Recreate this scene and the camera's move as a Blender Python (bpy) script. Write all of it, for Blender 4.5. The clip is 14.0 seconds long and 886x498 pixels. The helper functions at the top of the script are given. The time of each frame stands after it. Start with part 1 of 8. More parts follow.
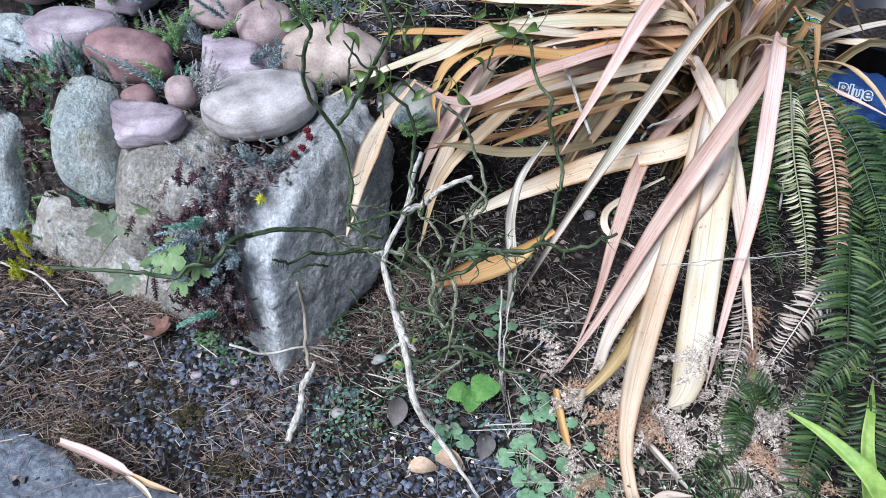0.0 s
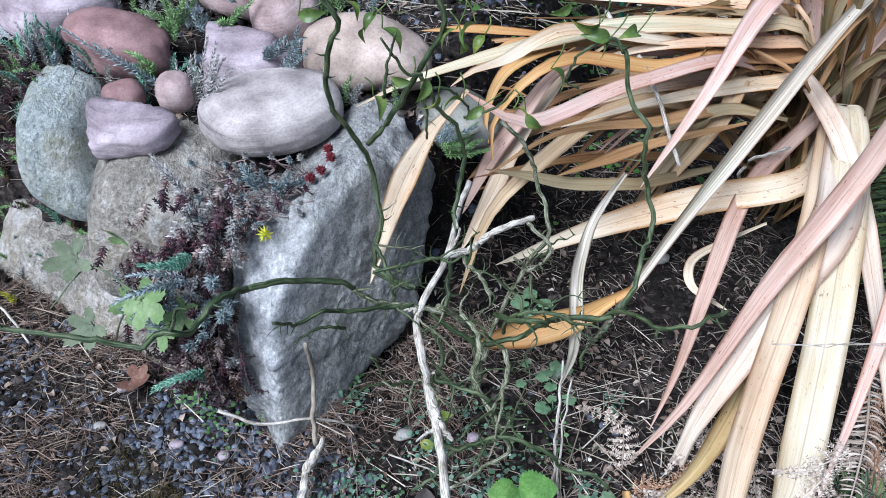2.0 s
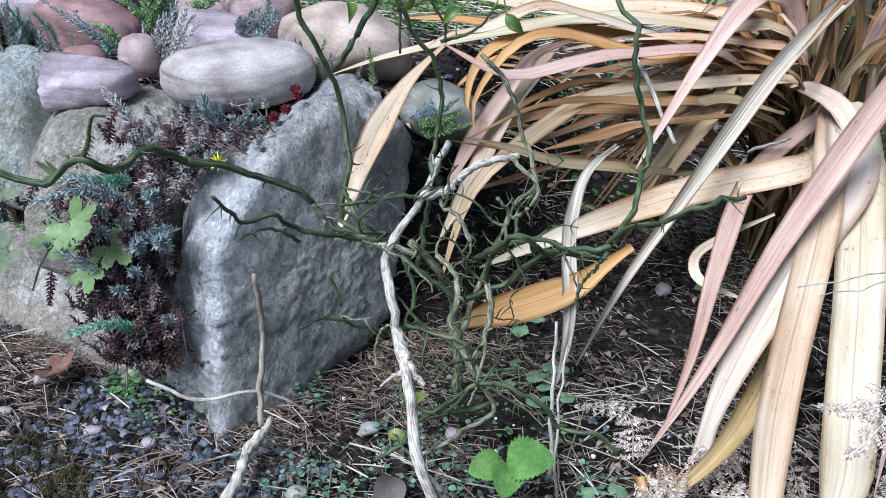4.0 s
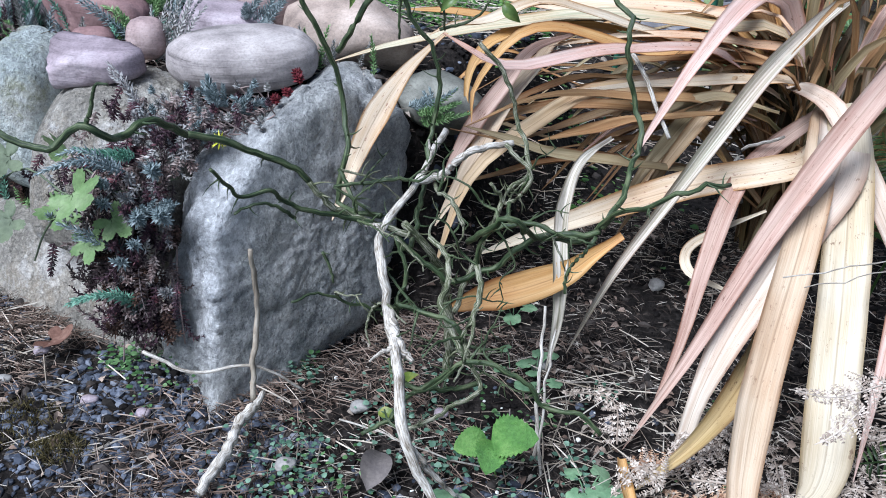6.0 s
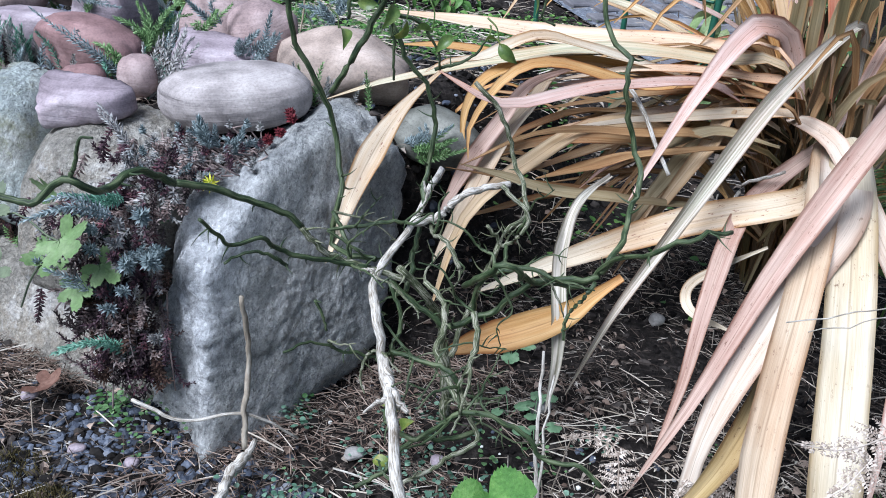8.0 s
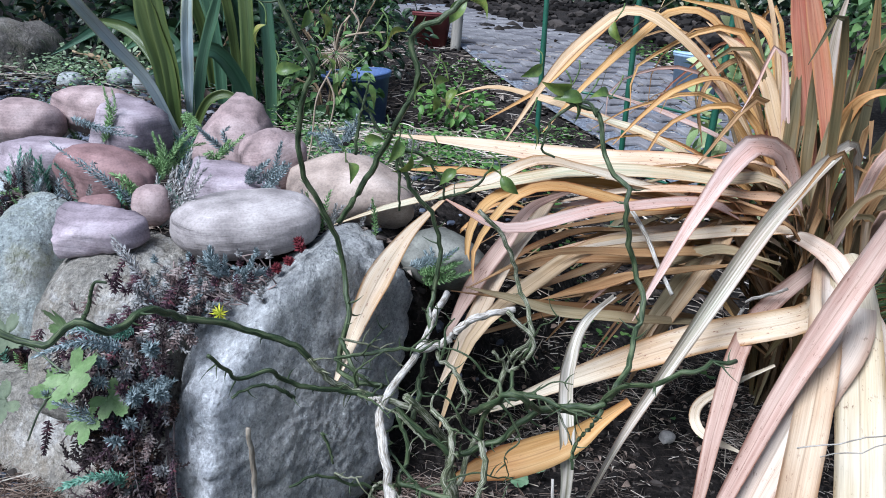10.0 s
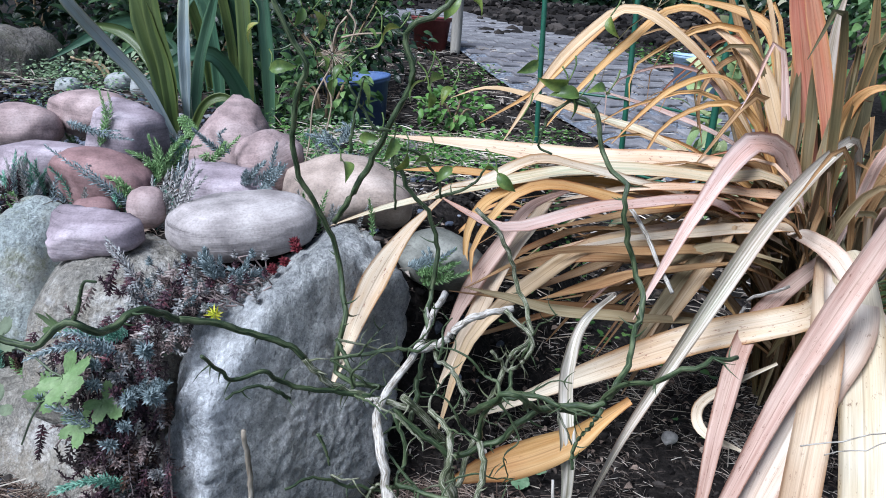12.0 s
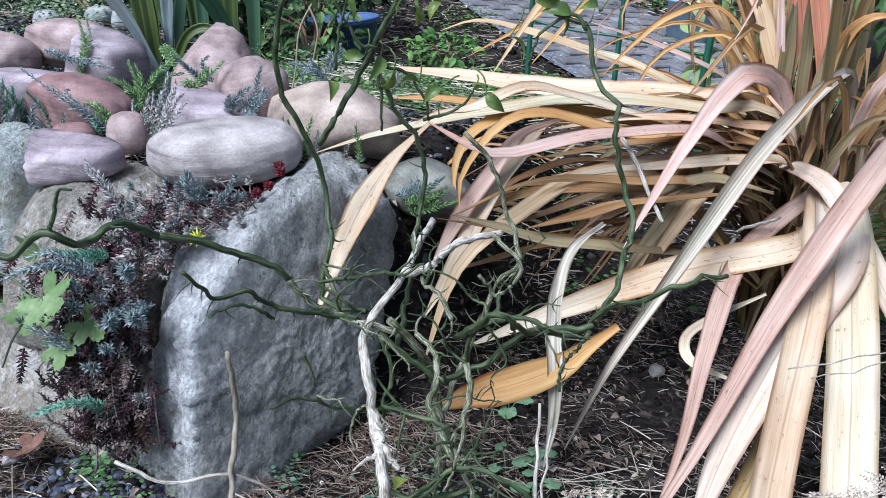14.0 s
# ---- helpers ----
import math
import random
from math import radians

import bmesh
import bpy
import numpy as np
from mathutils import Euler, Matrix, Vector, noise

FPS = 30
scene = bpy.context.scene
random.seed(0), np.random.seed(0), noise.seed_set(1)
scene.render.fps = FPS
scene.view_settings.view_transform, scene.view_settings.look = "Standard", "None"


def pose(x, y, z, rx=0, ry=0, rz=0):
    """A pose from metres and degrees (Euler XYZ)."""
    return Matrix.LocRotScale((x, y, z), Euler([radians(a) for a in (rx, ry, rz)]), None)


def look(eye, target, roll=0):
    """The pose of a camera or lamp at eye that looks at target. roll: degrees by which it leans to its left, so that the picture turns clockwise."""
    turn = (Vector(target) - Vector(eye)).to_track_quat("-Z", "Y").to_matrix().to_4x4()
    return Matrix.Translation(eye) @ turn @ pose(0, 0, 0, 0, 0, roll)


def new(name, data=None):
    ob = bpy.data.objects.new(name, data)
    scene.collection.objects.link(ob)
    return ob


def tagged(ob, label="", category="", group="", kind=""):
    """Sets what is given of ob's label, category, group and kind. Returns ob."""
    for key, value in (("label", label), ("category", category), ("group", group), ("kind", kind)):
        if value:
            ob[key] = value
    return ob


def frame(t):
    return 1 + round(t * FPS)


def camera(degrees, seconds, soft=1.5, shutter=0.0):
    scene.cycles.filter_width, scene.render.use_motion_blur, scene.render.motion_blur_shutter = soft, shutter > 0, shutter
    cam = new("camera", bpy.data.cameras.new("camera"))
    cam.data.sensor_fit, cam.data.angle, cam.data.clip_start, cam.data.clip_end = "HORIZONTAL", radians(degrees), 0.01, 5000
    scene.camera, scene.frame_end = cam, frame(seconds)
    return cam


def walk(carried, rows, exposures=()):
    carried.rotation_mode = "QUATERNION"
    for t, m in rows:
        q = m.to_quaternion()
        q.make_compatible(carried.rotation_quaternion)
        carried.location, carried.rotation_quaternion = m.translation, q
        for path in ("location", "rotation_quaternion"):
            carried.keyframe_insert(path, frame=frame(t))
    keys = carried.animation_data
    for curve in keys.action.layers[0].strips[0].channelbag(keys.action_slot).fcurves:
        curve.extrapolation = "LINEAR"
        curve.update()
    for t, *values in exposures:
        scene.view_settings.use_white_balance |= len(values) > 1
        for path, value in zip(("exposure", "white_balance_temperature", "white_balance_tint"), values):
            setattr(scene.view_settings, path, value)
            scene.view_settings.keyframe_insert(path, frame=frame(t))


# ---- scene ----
cam = camera(57.2, 14.0, soft=0.95)
PATH = [
    (0, (0.035, 0.048, 1.353), (0.023, 1.553, 0.036), 2.7),
    (0.5, (0.086, 0.128, 1.35), (0.062, 1.622, 0.02), 2.6),
    (1, (0.118, 0.212, 1.333), (0.05, 1.699, -0.003), 3.3),
    (1.5, (0.033, 0.302, 1.282), (-0.05, 1.785, -0.058), 4.0),
    (2, (-0.023, 0.371, 1.194), (-0.084, 1.866, -0.133), 4.4),
    (2.5, (-0.005, 0.388, 1.049), (-0.071, 1.96, -0.186), 4.7),
    (3, (0.034, 0.339, 0.827), (-0.062, 2.072, -0.166), 3.8),
    (3.2, (0.036, 0.323, 0.79), (-0.068, 2.106, -0.11), 3.8),
    (5.3, (0.064, 0.203, 0.741), (-0.04, 2.017, -0.096), 5.3),
    (5.5, (0.067, 0.215, 0.739), (-0.043, 2.025, -0.103), 5.4),
    (6, (0.065, 0.229, 0.737), (-0.055, 2.04, -0.103), 5.6),
    (6.5, (0.069, 0.24, 0.735), (-0.051, 2.053, -0.1), 5.7),
    (7, (0.068, 0.256, 0.728), (-0.048, 2.067, -0.114), 5.7),
    (7.5, (0.065, 0.262, 0.727), (-0.045, 2.066, -0.128), 5.7),
    (8, (0.063, 0.267, 0.764), (-0.059, 2.093, -0.042), 5.4),
    (8.3, (0.068, 0.265, 0.793), (-0.081, 2.14, 0.112), 4.9),
    (8.5, (0.064, 0.263, 0.803), (-0.085, 2.155, 0.172), 4.8),
    (9, (0.061, 0.261, 0.809), (-0.097, 2.164, 0.213), 4.6),
    (11.5, (0.068, 0.276, 0.795), (-0.101, 2.186, 0.227), 3.9),
    (12, (0.07, 0.276, 0.793), (-0.104, 2.186, 0.227), 3.7),
    (12.5, (0.068, 0.277, 0.791), (-0.107, 2.186, 0.222), 3.6),
    (13, (0.068, 0.276, 0.784), (-0.102, 2.184, 0.208), 3.5),
    (13.5, (0.07, 0.273, 0.766), (-0.097, 2.173, 0.162), 3.7),
    (14, (0.076, 0.282, 0.747), (-0.063, 2.161, 0.075), 4.2),
]
walk(cam, [(t, look(eye, target, roll)) for t, eye, target, roll in PATH], exposures=[(0, 0.15), (14, 0.15)])

# ---- sky and sun ----
world = bpy.data.worlds.new("sky")
scene.world = world
world.use_nodes = True
wn = world.node_tree.nodes
sky = wn.new("ShaderNodeTexSky")
sky.sky_type = "NISHITA"
sky.sun_disc = False
sky.sun_elevation, sky.sun_rotation = radians(50), radians(222)
sky.air_density, sky.dust_density, sky.ozone_density = 1.0, 1.2, 1.4
wn["Background"].inputs["Strength"].default_value = 0.11
world.node_tree.links.new(sky.outputs["Color"], wn["Background"].inputs["Color"])
lamp = bpy.data.lights.new("sun", "SUN")
lamp.energy, lamp.angle, lamp.color = 6.5, radians(34), (0.84, 0.92, 1.07)
sun = new("sun", lamp)
sun.matrix_world = look((-2.5, -1.3, 4.4), (0, 1.5, 0))

# ---- materials ----
def mat_base(name, rough=0.8, spec=0.3):
    m = bpy.data.materials.new(name)
    m.use_nodes = True
    nt = m.node_tree
    b = nt.nodes["Principled BSDF"]
    b.inputs["Roughness"].default_value = rough
    b.inputs["Specular IOR Level"].default_value = spec
    return m, nt, b


def node(nt, kind, **inputs):
    n = nt.nodes.new(kind)
    for k, v in inputs.items():
        n.inputs[k.replace("_", " ")].default_value = v
    return n


def link(nt, a, out, b, inp):
    nt.links.new(a.outputs[out], b.inputs[inp])


def ramp(nt, src, out, stops):
    r = nt.nodes.new("ShaderNodeValToRGB")
    e = r.color_ramp.elements
    while len(e) < len(stops):
        e.new(0.5)
    for el, (p, c) in zip(e, stops):
        el.position, el.color = p, (*c, 1)
    nt.links.new(src.outputs[out], r.inputs["Fac"])
    return r


def mix(nt, fac, a, b, blend="MIX"):
    """Mixes two colours; fac, a and b are sockets or values."""
    n = nt.nodes.new("ShaderNodeMix")
    n.data_type, n.blend_type = "RGBA", blend
    for sock, v in ((n.inputs[0], fac), (n.inputs[6], a), (n.inputs[7], b)):
        if isinstance(v, bpy.types.NodeSocket):
            nt.links.new(v, sock)
        else:
            sock.default_value = v if isinstance(v, (int, float)) else (*v, 1)
    return n.outputs[2]


def bump(nt, b, sock, strength, dist):
    n = nt.nodes.new("ShaderNodeBump")
    n.inputs["Strength"].default_value, n.inputs["Distance"].default_value = strength, dist
    nt.links.new(sock, n.inputs["Height"])
    nt.links.new(n.outputs["Normal"], b.inputs["Normal"])
    return n


def coords(nt, scale=(1, 1, 1), which="Object"):
    tc = nt.nodes.new("ShaderNodeTexCoord")
    mp = nt.nodes.new("ShaderNodeMapping")
    mp.inputs["Scale"].default_value = scale
    nt.links.new(tc.outputs[which], mp.inputs["Vector"])
    return mp


def noise_node(nt, vec, scale, detail=6, rough=0.6):
    n = node(nt, "ShaderNodeTexNoise", Scale=scale, Detail=detail, Roughness=rough)
    nt.links.new(vec.outputs[0], n.inputs["Vector"])
    return n


def granite(name, dark, mid, light, moss=None, vein=None, speck=0.42, stain=(0.2, 0.17, 0.12)):
    """Weathered rock: broad patches, crystal speckle, faint foliation, brown stains and fine grain."""
    m, nt, b = mat_base(name, 0.9, 0.2)
    co = coords(nt)
    big = noise_node(nt, co, 6, 8, 0.7)
    fine = noise_node(nt, co, 95, 8, 0.8)
    spots = node(nt, "ShaderNodeTexVoronoi", Scale=420.0)
    nt.links.new(co.outputs[0], spots.inputs["Vector"])
    fol = coords(nt, (60, 44, 30))
    fol.inputs["Rotation"].default_value = (0.5, 0.7, 0.4)
    streak = noise_node(nt, fol, 1.0, 6, 0.65)
    base = ramp(nt, big, "Fac", [(0.28, dark), (0.5, mid), (0.7, light)])
    sp = ramp(nt, fine, "Fac", [(0.34, (0.3, 0.3, 0.31)), (0.47, (0.86, 0.86, 0.86)), (0.56, (1.1, 1.1, 1.1)), (0.66, (1.6, 1.6, 1.58))])
    col = mix(nt, 0.7, base.outputs[0], sp.outputs[0], "MULTIPLY")
    sk = ramp(nt, streak, "Fac", [(0.36, (0.62, 0.63, 0.65)), (0.5, (1.0, 1.0, 1.0)), (0.66, (1.32, 1.32, 1.32))])
    col = mix(nt, 0.5, col, sk.outputs[0], "MULTIPLY")
    sv = ramp(nt, spots, "Color", [(0.12, (0.5, 0.5, 0.51)), (0.3, (0.9, 0.9, 0.9)), (0.7, (1.04, 1.04, 1.04)), (0.9, (1.35, 1.35, 1.33))])
    col = mix(nt, speck, col, sv.outputs[0], "MULTIPLY")
    rust = noise_node(nt, co, 4.3, 9, 0.72)
    col = mix(nt, ramp(nt, rust, "Fac", [(0.5, (0, 0, 0)), (0.68, (0.6, 0.6, 0.6))]).outputs[0], col, stain)
    lich = noise_node(nt, co, 8, 12, 0.68)
    lf = ramp(nt, lich, "Fac", [(0.53, (0, 0, 0)), (0.58, (0.45, 0.45, 0.45)), (0.68, (0.7, 0.7, 0.7))])
    col = mix(nt, lf.outputs[0], col, mix(nt, 0.8, tuple(min(0.66, 1.15 * e) for e in light), sp.outputs[0], "MULTIPLY"))
    if moss:
        mm = noise_node(nt, co, 16, 8, 0.75)
        f = ramp(nt, mm, "Fac", [(0.5, (0, 0, 0)), (0.66, (0.75, 0.75, 0.75))])
        col = mix(nt, f.outputs[0], col, moss)
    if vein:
        # a paler bed through one side of the stone, its sunlit whiteness partly painted in
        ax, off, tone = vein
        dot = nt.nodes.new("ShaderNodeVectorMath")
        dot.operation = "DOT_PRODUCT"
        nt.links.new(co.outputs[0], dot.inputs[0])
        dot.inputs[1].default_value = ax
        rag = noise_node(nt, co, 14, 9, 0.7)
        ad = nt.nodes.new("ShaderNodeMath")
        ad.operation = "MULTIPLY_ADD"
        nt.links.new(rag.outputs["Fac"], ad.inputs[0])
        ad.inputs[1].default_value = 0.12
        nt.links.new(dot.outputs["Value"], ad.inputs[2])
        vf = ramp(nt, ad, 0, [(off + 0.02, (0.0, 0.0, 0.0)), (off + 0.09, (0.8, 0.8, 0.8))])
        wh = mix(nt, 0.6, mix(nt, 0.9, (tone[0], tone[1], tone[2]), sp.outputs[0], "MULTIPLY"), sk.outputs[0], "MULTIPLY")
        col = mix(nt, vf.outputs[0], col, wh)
    nt.links.new(col, b.inputs["Base Color"])
    mus = noise_node(nt, co, 60, 10, 0.72)
    add = nt.nodes.new("ShaderNodeMath")
    add.operation = "ADD"
    link(nt, mus, "Fac", add, 0)
    link(nt, streak, "Fac", add, 1)
    bump(nt, b, add.outputs[0], 1.0, 0.019)
    return m


def cobble(name, c1, c2, c3, band=0.5, angle=0.2):
    """River stone: smooth, faintly banded, pale dust and small pits."""
    m, nt, b = mat_base(name, 0.8, 0.25)
    co = coords(nt)
    co.inputs["Rotation"].default_value = (angle, 0.15, 0)
    st = coords(nt, (3.5, 3.5, 75))
    st.inputs["Rotation"].default_value = (angle, 0.2, 0.3)
    bands = noise_node(nt, st, 1.0, 9, 0.72)
    big = noise_node(nt, co, 9, 4, 0.55)
    fine = noise_node(nt, co, 240, 3, 0.6)
    pat = ramp(nt, big, "Fac", [(0.3, c1), (0.52, c2), (0.72, c3)])
    blot = noise_node(nt, co, 22, 5, 0.6)
    bl = ramp(nt, blot, "Fac", [(0.34, (0.66, 0.65, 0.65)), (0.5, (1.06, 1.05, 1.04)), (0.66, (1.36, 1.36, 1.36))])
    bd = ramp(nt, bands, "Fac", [(0.34, (0.4, 0.39, 0.4)), (0.43, (0.88, 0.88, 0.88)), (0.55, (1.02, 1.02, 1.02)), (0.66, (1.35, 1.34, 1.33))])
    col = mix(nt, 0.65, pat.outputs[0], bl.outputs[0], "MULTIPLY")
    col = mix(nt, band, col, bd.outputs[0], "MULTIPLY")
    fv = ramp(nt, fine, "Fac", [(0.36, (0.4, 0.4, 0.4)), (0.5, (0.95, 0.95, 0.95)), (0.64, (1.2, 1.2, 1.2))])
    col = mix(nt, 0.3, col, fv.outputs[0], "MULTIPLY")
    lich = noise_node(nt, co, 26, 9, 0.8)
    lf = ramp(nt, lich, "Fac", [(0.63, (0, 0, 0)), (0.72, (0.45, 0.45, 0.45))])
    col = mix(nt, lf.outputs[0], col, (0.5, 0.48, 0.46))
    dl = noise_node(nt, co, 15, 9, 0.85)
    df = ramp(nt, dl, "Fac", [(0.6, (0, 0, 0)), (0.7, (0.75, 0.75, 0.75))])
    col = mix(nt, df.outputs[0], col, (0.09, 0.085, 0.08))
    nt.links.new(col, b.inputs["Base Color"])
    add = nt.nodes.new("ShaderNodeMath")
    add.operation = "MULTIPLY_ADD"
    link(nt, fine, "Fac", add, 0)
    add.inputs[1].default_value = 0.18
    link(nt, bands, "Fac", add, 2)
    bump(nt, b, add.outputs[0], 0.6, 0.004)
    return m


def blade_mat(name, base, streak, edge, spot=(0.12, 0.04, 0.02), spots=0.35, rough=0.55, green=None):
    """Dry strap leaf: long veins along v, coloured margins, brown flecks."""
    m, nt, b = mat_base(name, rough, 0.35)
    b.inputs["Subsurface Weight"].default_value = 0.0
    uv = coords(nt, (1, 1, 1), "UV")
    vs = coords(nt, (26, 0.8, 1), "UV")
    vein = noise_node(nt, vs, 1.0, 4, 0.7)
    wide = coords(nt, (4, 0.6, 1), "UV")
    patch = noise_node(nt, wide, 1.0, 3, 0.6)
    ob = coords(nt)
    long = noise_node(nt, ob, 5, 3, 0.5)
    col = mix(nt, ramp(nt, patch, "Fac", [(0.35, (0, 0, 0)), (0.62, (1, 1, 1))]).outputs[0], base, streak)
    if green:
        gv = coords(nt, (6, 0.25, 1), "UV")
        gn = noise_node(nt, gv, 1.3, 3, 0.6)
        col = mix(nt, ramp(nt, gn, "Fac", [(0.45, (0, 0, 0)), (0.6, (0.9, 0.9, 0.9))]).outputs[0], col, green)
    sep = nt.nodes.new("ShaderNodeSeparateXYZ")
    nt.links.new(uv.outputs[0], sep.inputs[0])
    er = ramp(nt, sep, "X", [(0.0, (1, 1, 1)), (0.13, (0, 0, 0)), (0.87, (0, 0, 0)), (1.0, (1, 1, 1))])
    e2 = ramp(nt, long, "Fac", [(0.4, (0, 0, 0)), (0.6, (1, 1, 1))])
    ef = mix(nt, 1.0, er.outputs[0], e2.outputs[0], "MULTIPLY")
    col = mix(nt, ef, col, edge)
    col = mix(nt, ramp(nt, long, "Fac", [(0.45, (0, 0, 0)), (0.75, (0.55, 0.55, 0.55))]).outputs[0], col, edge)
    vv = ramp(nt, vein, "Fac", [(0.3, (0.58, 0.53, 0.49)), (0.46, (0.9, 0.89, 0.88)), (0.7, (1.03, 1.03, 1.03))])
    col = mix(nt, 0.6, col, vv.outputs[0], "MULTIPLY")
    v2 = noise_node(nt, coords(nt, (70, 1.5, 1), "UV"), 1.0, 2, 0.6)
    v2r = ramp(nt, v2, "Fac", [(0.35, (0.84, 0.82, 0.79)), (0.55, (1.03, 1.03, 1.03))])
    col = mix(nt, 0.7, col, v2r.outputs[0], "MULTIPLY")
    mid = ramp(nt, sep, "X", [(0.47, (1, 1, 1)), (0.496, (0.6, 0.55, 0.5)), (0.504, (0.6, 0.55, 0.5)), (0.53, (1, 1, 1))])
    col = mix(nt, 0.7, col, mid.outputs[0], "MULTIPLY")
    sc = coords(nt, (3.2, 3.0, 1), "UV")
    sn = noise_node(nt, sc, 3.0, 6, 0.75)
    sm = ramp(nt, sn, "Fac", [(0.585, (0, 0, 0)), (0.64, (spots, spots, spots))])
    reg = ramp(nt, long, "Fac", [(0.45, (0, 0, 0)), (0.55, (1, 1, 1))])
    sf = mix(nt, 1.0, sm.outputs[0], reg.outputs[0], "MULTIPLY")
    col = mix(nt, sf, col, spot)
    # withered brown towards the tip, with a ragged front
    al = nt.nodes.new("ShaderNodeAttribute")
    al.attribute_name = "along"
    rg = nt.nodes.new("ShaderNodeMath")
    rg.operation = "MULTIPLY_ADD"
    nt.links.new(patch.outputs["Fac"], rg.inputs[0])
    rg.inputs[1].default_value = 0.34
    nt.links.new(al.outputs["Fac"], rg.inputs[2])
    tp = ramp(nt, rg, 0, [(1.06, (0, 0, 0)), (1.2, (0.7, 0.7, 0.7))])
    col = mix(nt, tp.outputs[0], col, tuple(0.6 * e + 0.4 * q for e, q in zip(edge, (0.16, 0.08, 0.04))))
    nt.links.new(col, b.inputs["Base Color"])
    bump(nt, b, vein.outputs["Fac"], 0.5, 0.0015)
    tr = nt.nodes.new("ShaderNodeBsdfTranslucent")
    nt.links.new(col, tr.inputs["Color"])
    ms = nt.nodes.new("ShaderNodeMixShader")
    ms.inputs[0].default_value = 0.13
    link(nt, b, 0, ms, 1)
    link(nt, tr, 0, ms, 2)
    link(nt, ms, 0, nt.nodes["Material Output"], "Surface")
    return m


def plain_noise(name, c1, c2, scale, rough=0.8, spec=0.3, bumps=0.3, dist=0.002, stretch=(1, 1, 1), island=0.0, c3=None, trans=0.0):
    """Two or three tones over two noises; island: per-piece brightness spread."""
    m, nt, b = mat_base(name, rough, spec)
    co = coords(nt, stretch)
    a = noise_node(nt, co, scale, 6, 0.65)
    f = noise_node(nt, co, scale * 6, 4, 0.7)
    stops = [(0.33, c1), (0.66, c2)] if c3 is None else [(0.3, c1), (0.5, c2), (0.68, c3)]
    col = ramp(nt, a, "Fac", stops).outputs[0]
    fv = ramp(nt, f, "Fac", [(0.3, (0.65, 0.65, 0.65)), (0.65, (1.15, 1.15, 1.15))])
    col = mix(nt, 0.6, col, fv.outputs[0], "MULTIPLY")
    if island:
        g = nt.nodes.new("ShaderNodeNewGeometry")
        iv = ramp(nt, g, "Random Per Island", [(0.0, (1 - island,) * 3), (1.0, (1 + island,) * 3)])
        col = mix(nt, 1.0, col, iv.outputs[0], "MULTIPLY")
    nt.links.new(col, b.inputs["Base Color"])
    bump(nt, b, f.outputs["Fac"], bumps, dist)
    if trans:
        tr = nt.nodes.new("ShaderNodeBsdfTranslucent")
        nt.links.new(col, tr.inputs["Color"])
        ms = nt.nodes.new("ShaderNodeMixShader")
        ms.inputs[0].default_value = trans
        link(nt, b, 0, ms, 1)
        link(nt, tr, 0, ms, 2)
        link(nt, ms, 0, nt.nodes["Material Output"], "Surface")
    return m


def island_mix(name, stops, rough=0.8, spec=0.3, trans=0.0, bumps=0.2):
    """Each loose piece takes its own tone from a ramp."""
    m, nt, b = mat_base(name, rough, spec)
    g = nt.nodes.new("ShaderNodeNewGeometry")
    col = ramp(nt, g, "Random Per Island", stops).outputs[0]
    co = coords(nt)
    f = noise_node(nt, co, 220, 4, 0.7)
    fv = ramp(nt, f, "Fac", [(0.3, (0.65, 0.65, 0.65)), (0.65, (1.15, 1.15, 1.15))])
    col = mix(nt, 0.6, col, fv.outputs[0], "MULTIPLY")
    nt.links.new(col, b.inputs["Base Color"])
    bump(nt, b, f.outputs["Fac"], bumps, 0.001)
    if trans:
        tr = nt.nodes.new("ShaderNodeBsdfTranslucent")
        nt.links.new(col, tr.inputs["Color"])
        ms = nt.nodes.new("ShaderNodeMixShader")
        ms.inputs[0].default_value = trans
        link(nt, b, 0, ms, 1)
        link(nt, tr, 0, ms, 2)
        link(nt, ms, 0, nt.nodes["Material Output"], "Surface")
    return m


# the vein covers the left and top: paler stone plus painted sunlight
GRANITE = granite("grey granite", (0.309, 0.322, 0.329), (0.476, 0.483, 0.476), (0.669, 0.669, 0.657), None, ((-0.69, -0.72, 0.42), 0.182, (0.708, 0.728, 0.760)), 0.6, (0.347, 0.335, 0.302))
GRANITE_MOSS = granite("mossy granite", (0.297, 0.330, 0.330), (0.451, 0.506, 0.501), (0.660, 0.715, 0.715), (0.242, 0.264, 0.143), None, 0.5, (0.330, 0.319, 0.231))
GRANITE_WHITE = granite("pale granite", (0.34, 0.38, 0.4), (0.5, 0.55, 0.57), (0.72, 0.76, 0.78), (0.06, 0.065, 0.05), None, 0.4, (0.3, 0.28, 0.22))
GRANITE_TAN = granite("tan granite", (0.190, 0.176, 0.146), (0.359, 0.337, 0.300), (0.644, 0.630, 0.593), None, None, 0.5, (0.366, 0.278, 0.176))
ST_GREY = cobble("grey banded cobble", (0.19, 0.185, 0.18), (0.28, 0.27, 0.26), (0.36, 0.35, 0.33), 0.6)
ST_OVAL = cobble("grey oval cobble", (0.235, 0.212, 0.212), (0.332, 0.302, 0.298), (0.412, 0.38, 0.37), 1.0, 0.12)
ST_BEIGE = cobble("beige cobble", (0.243, 0.189, 0.162), (0.340, 0.272, 0.234), (0.421, 0.351, 0.311), 0.3)
ST_PINK = cobble("pink cobble", (0.212, 0.154, 0.153), (0.311, 0.232, 0.228), (0.415, 0.332, 0.324), 0.85)
ST_RED = cobble("red cobble", (0.17, 0.1, 0.1), (0.235, 0.14, 0.139), (0.305, 0.198, 0.194), 0.65)
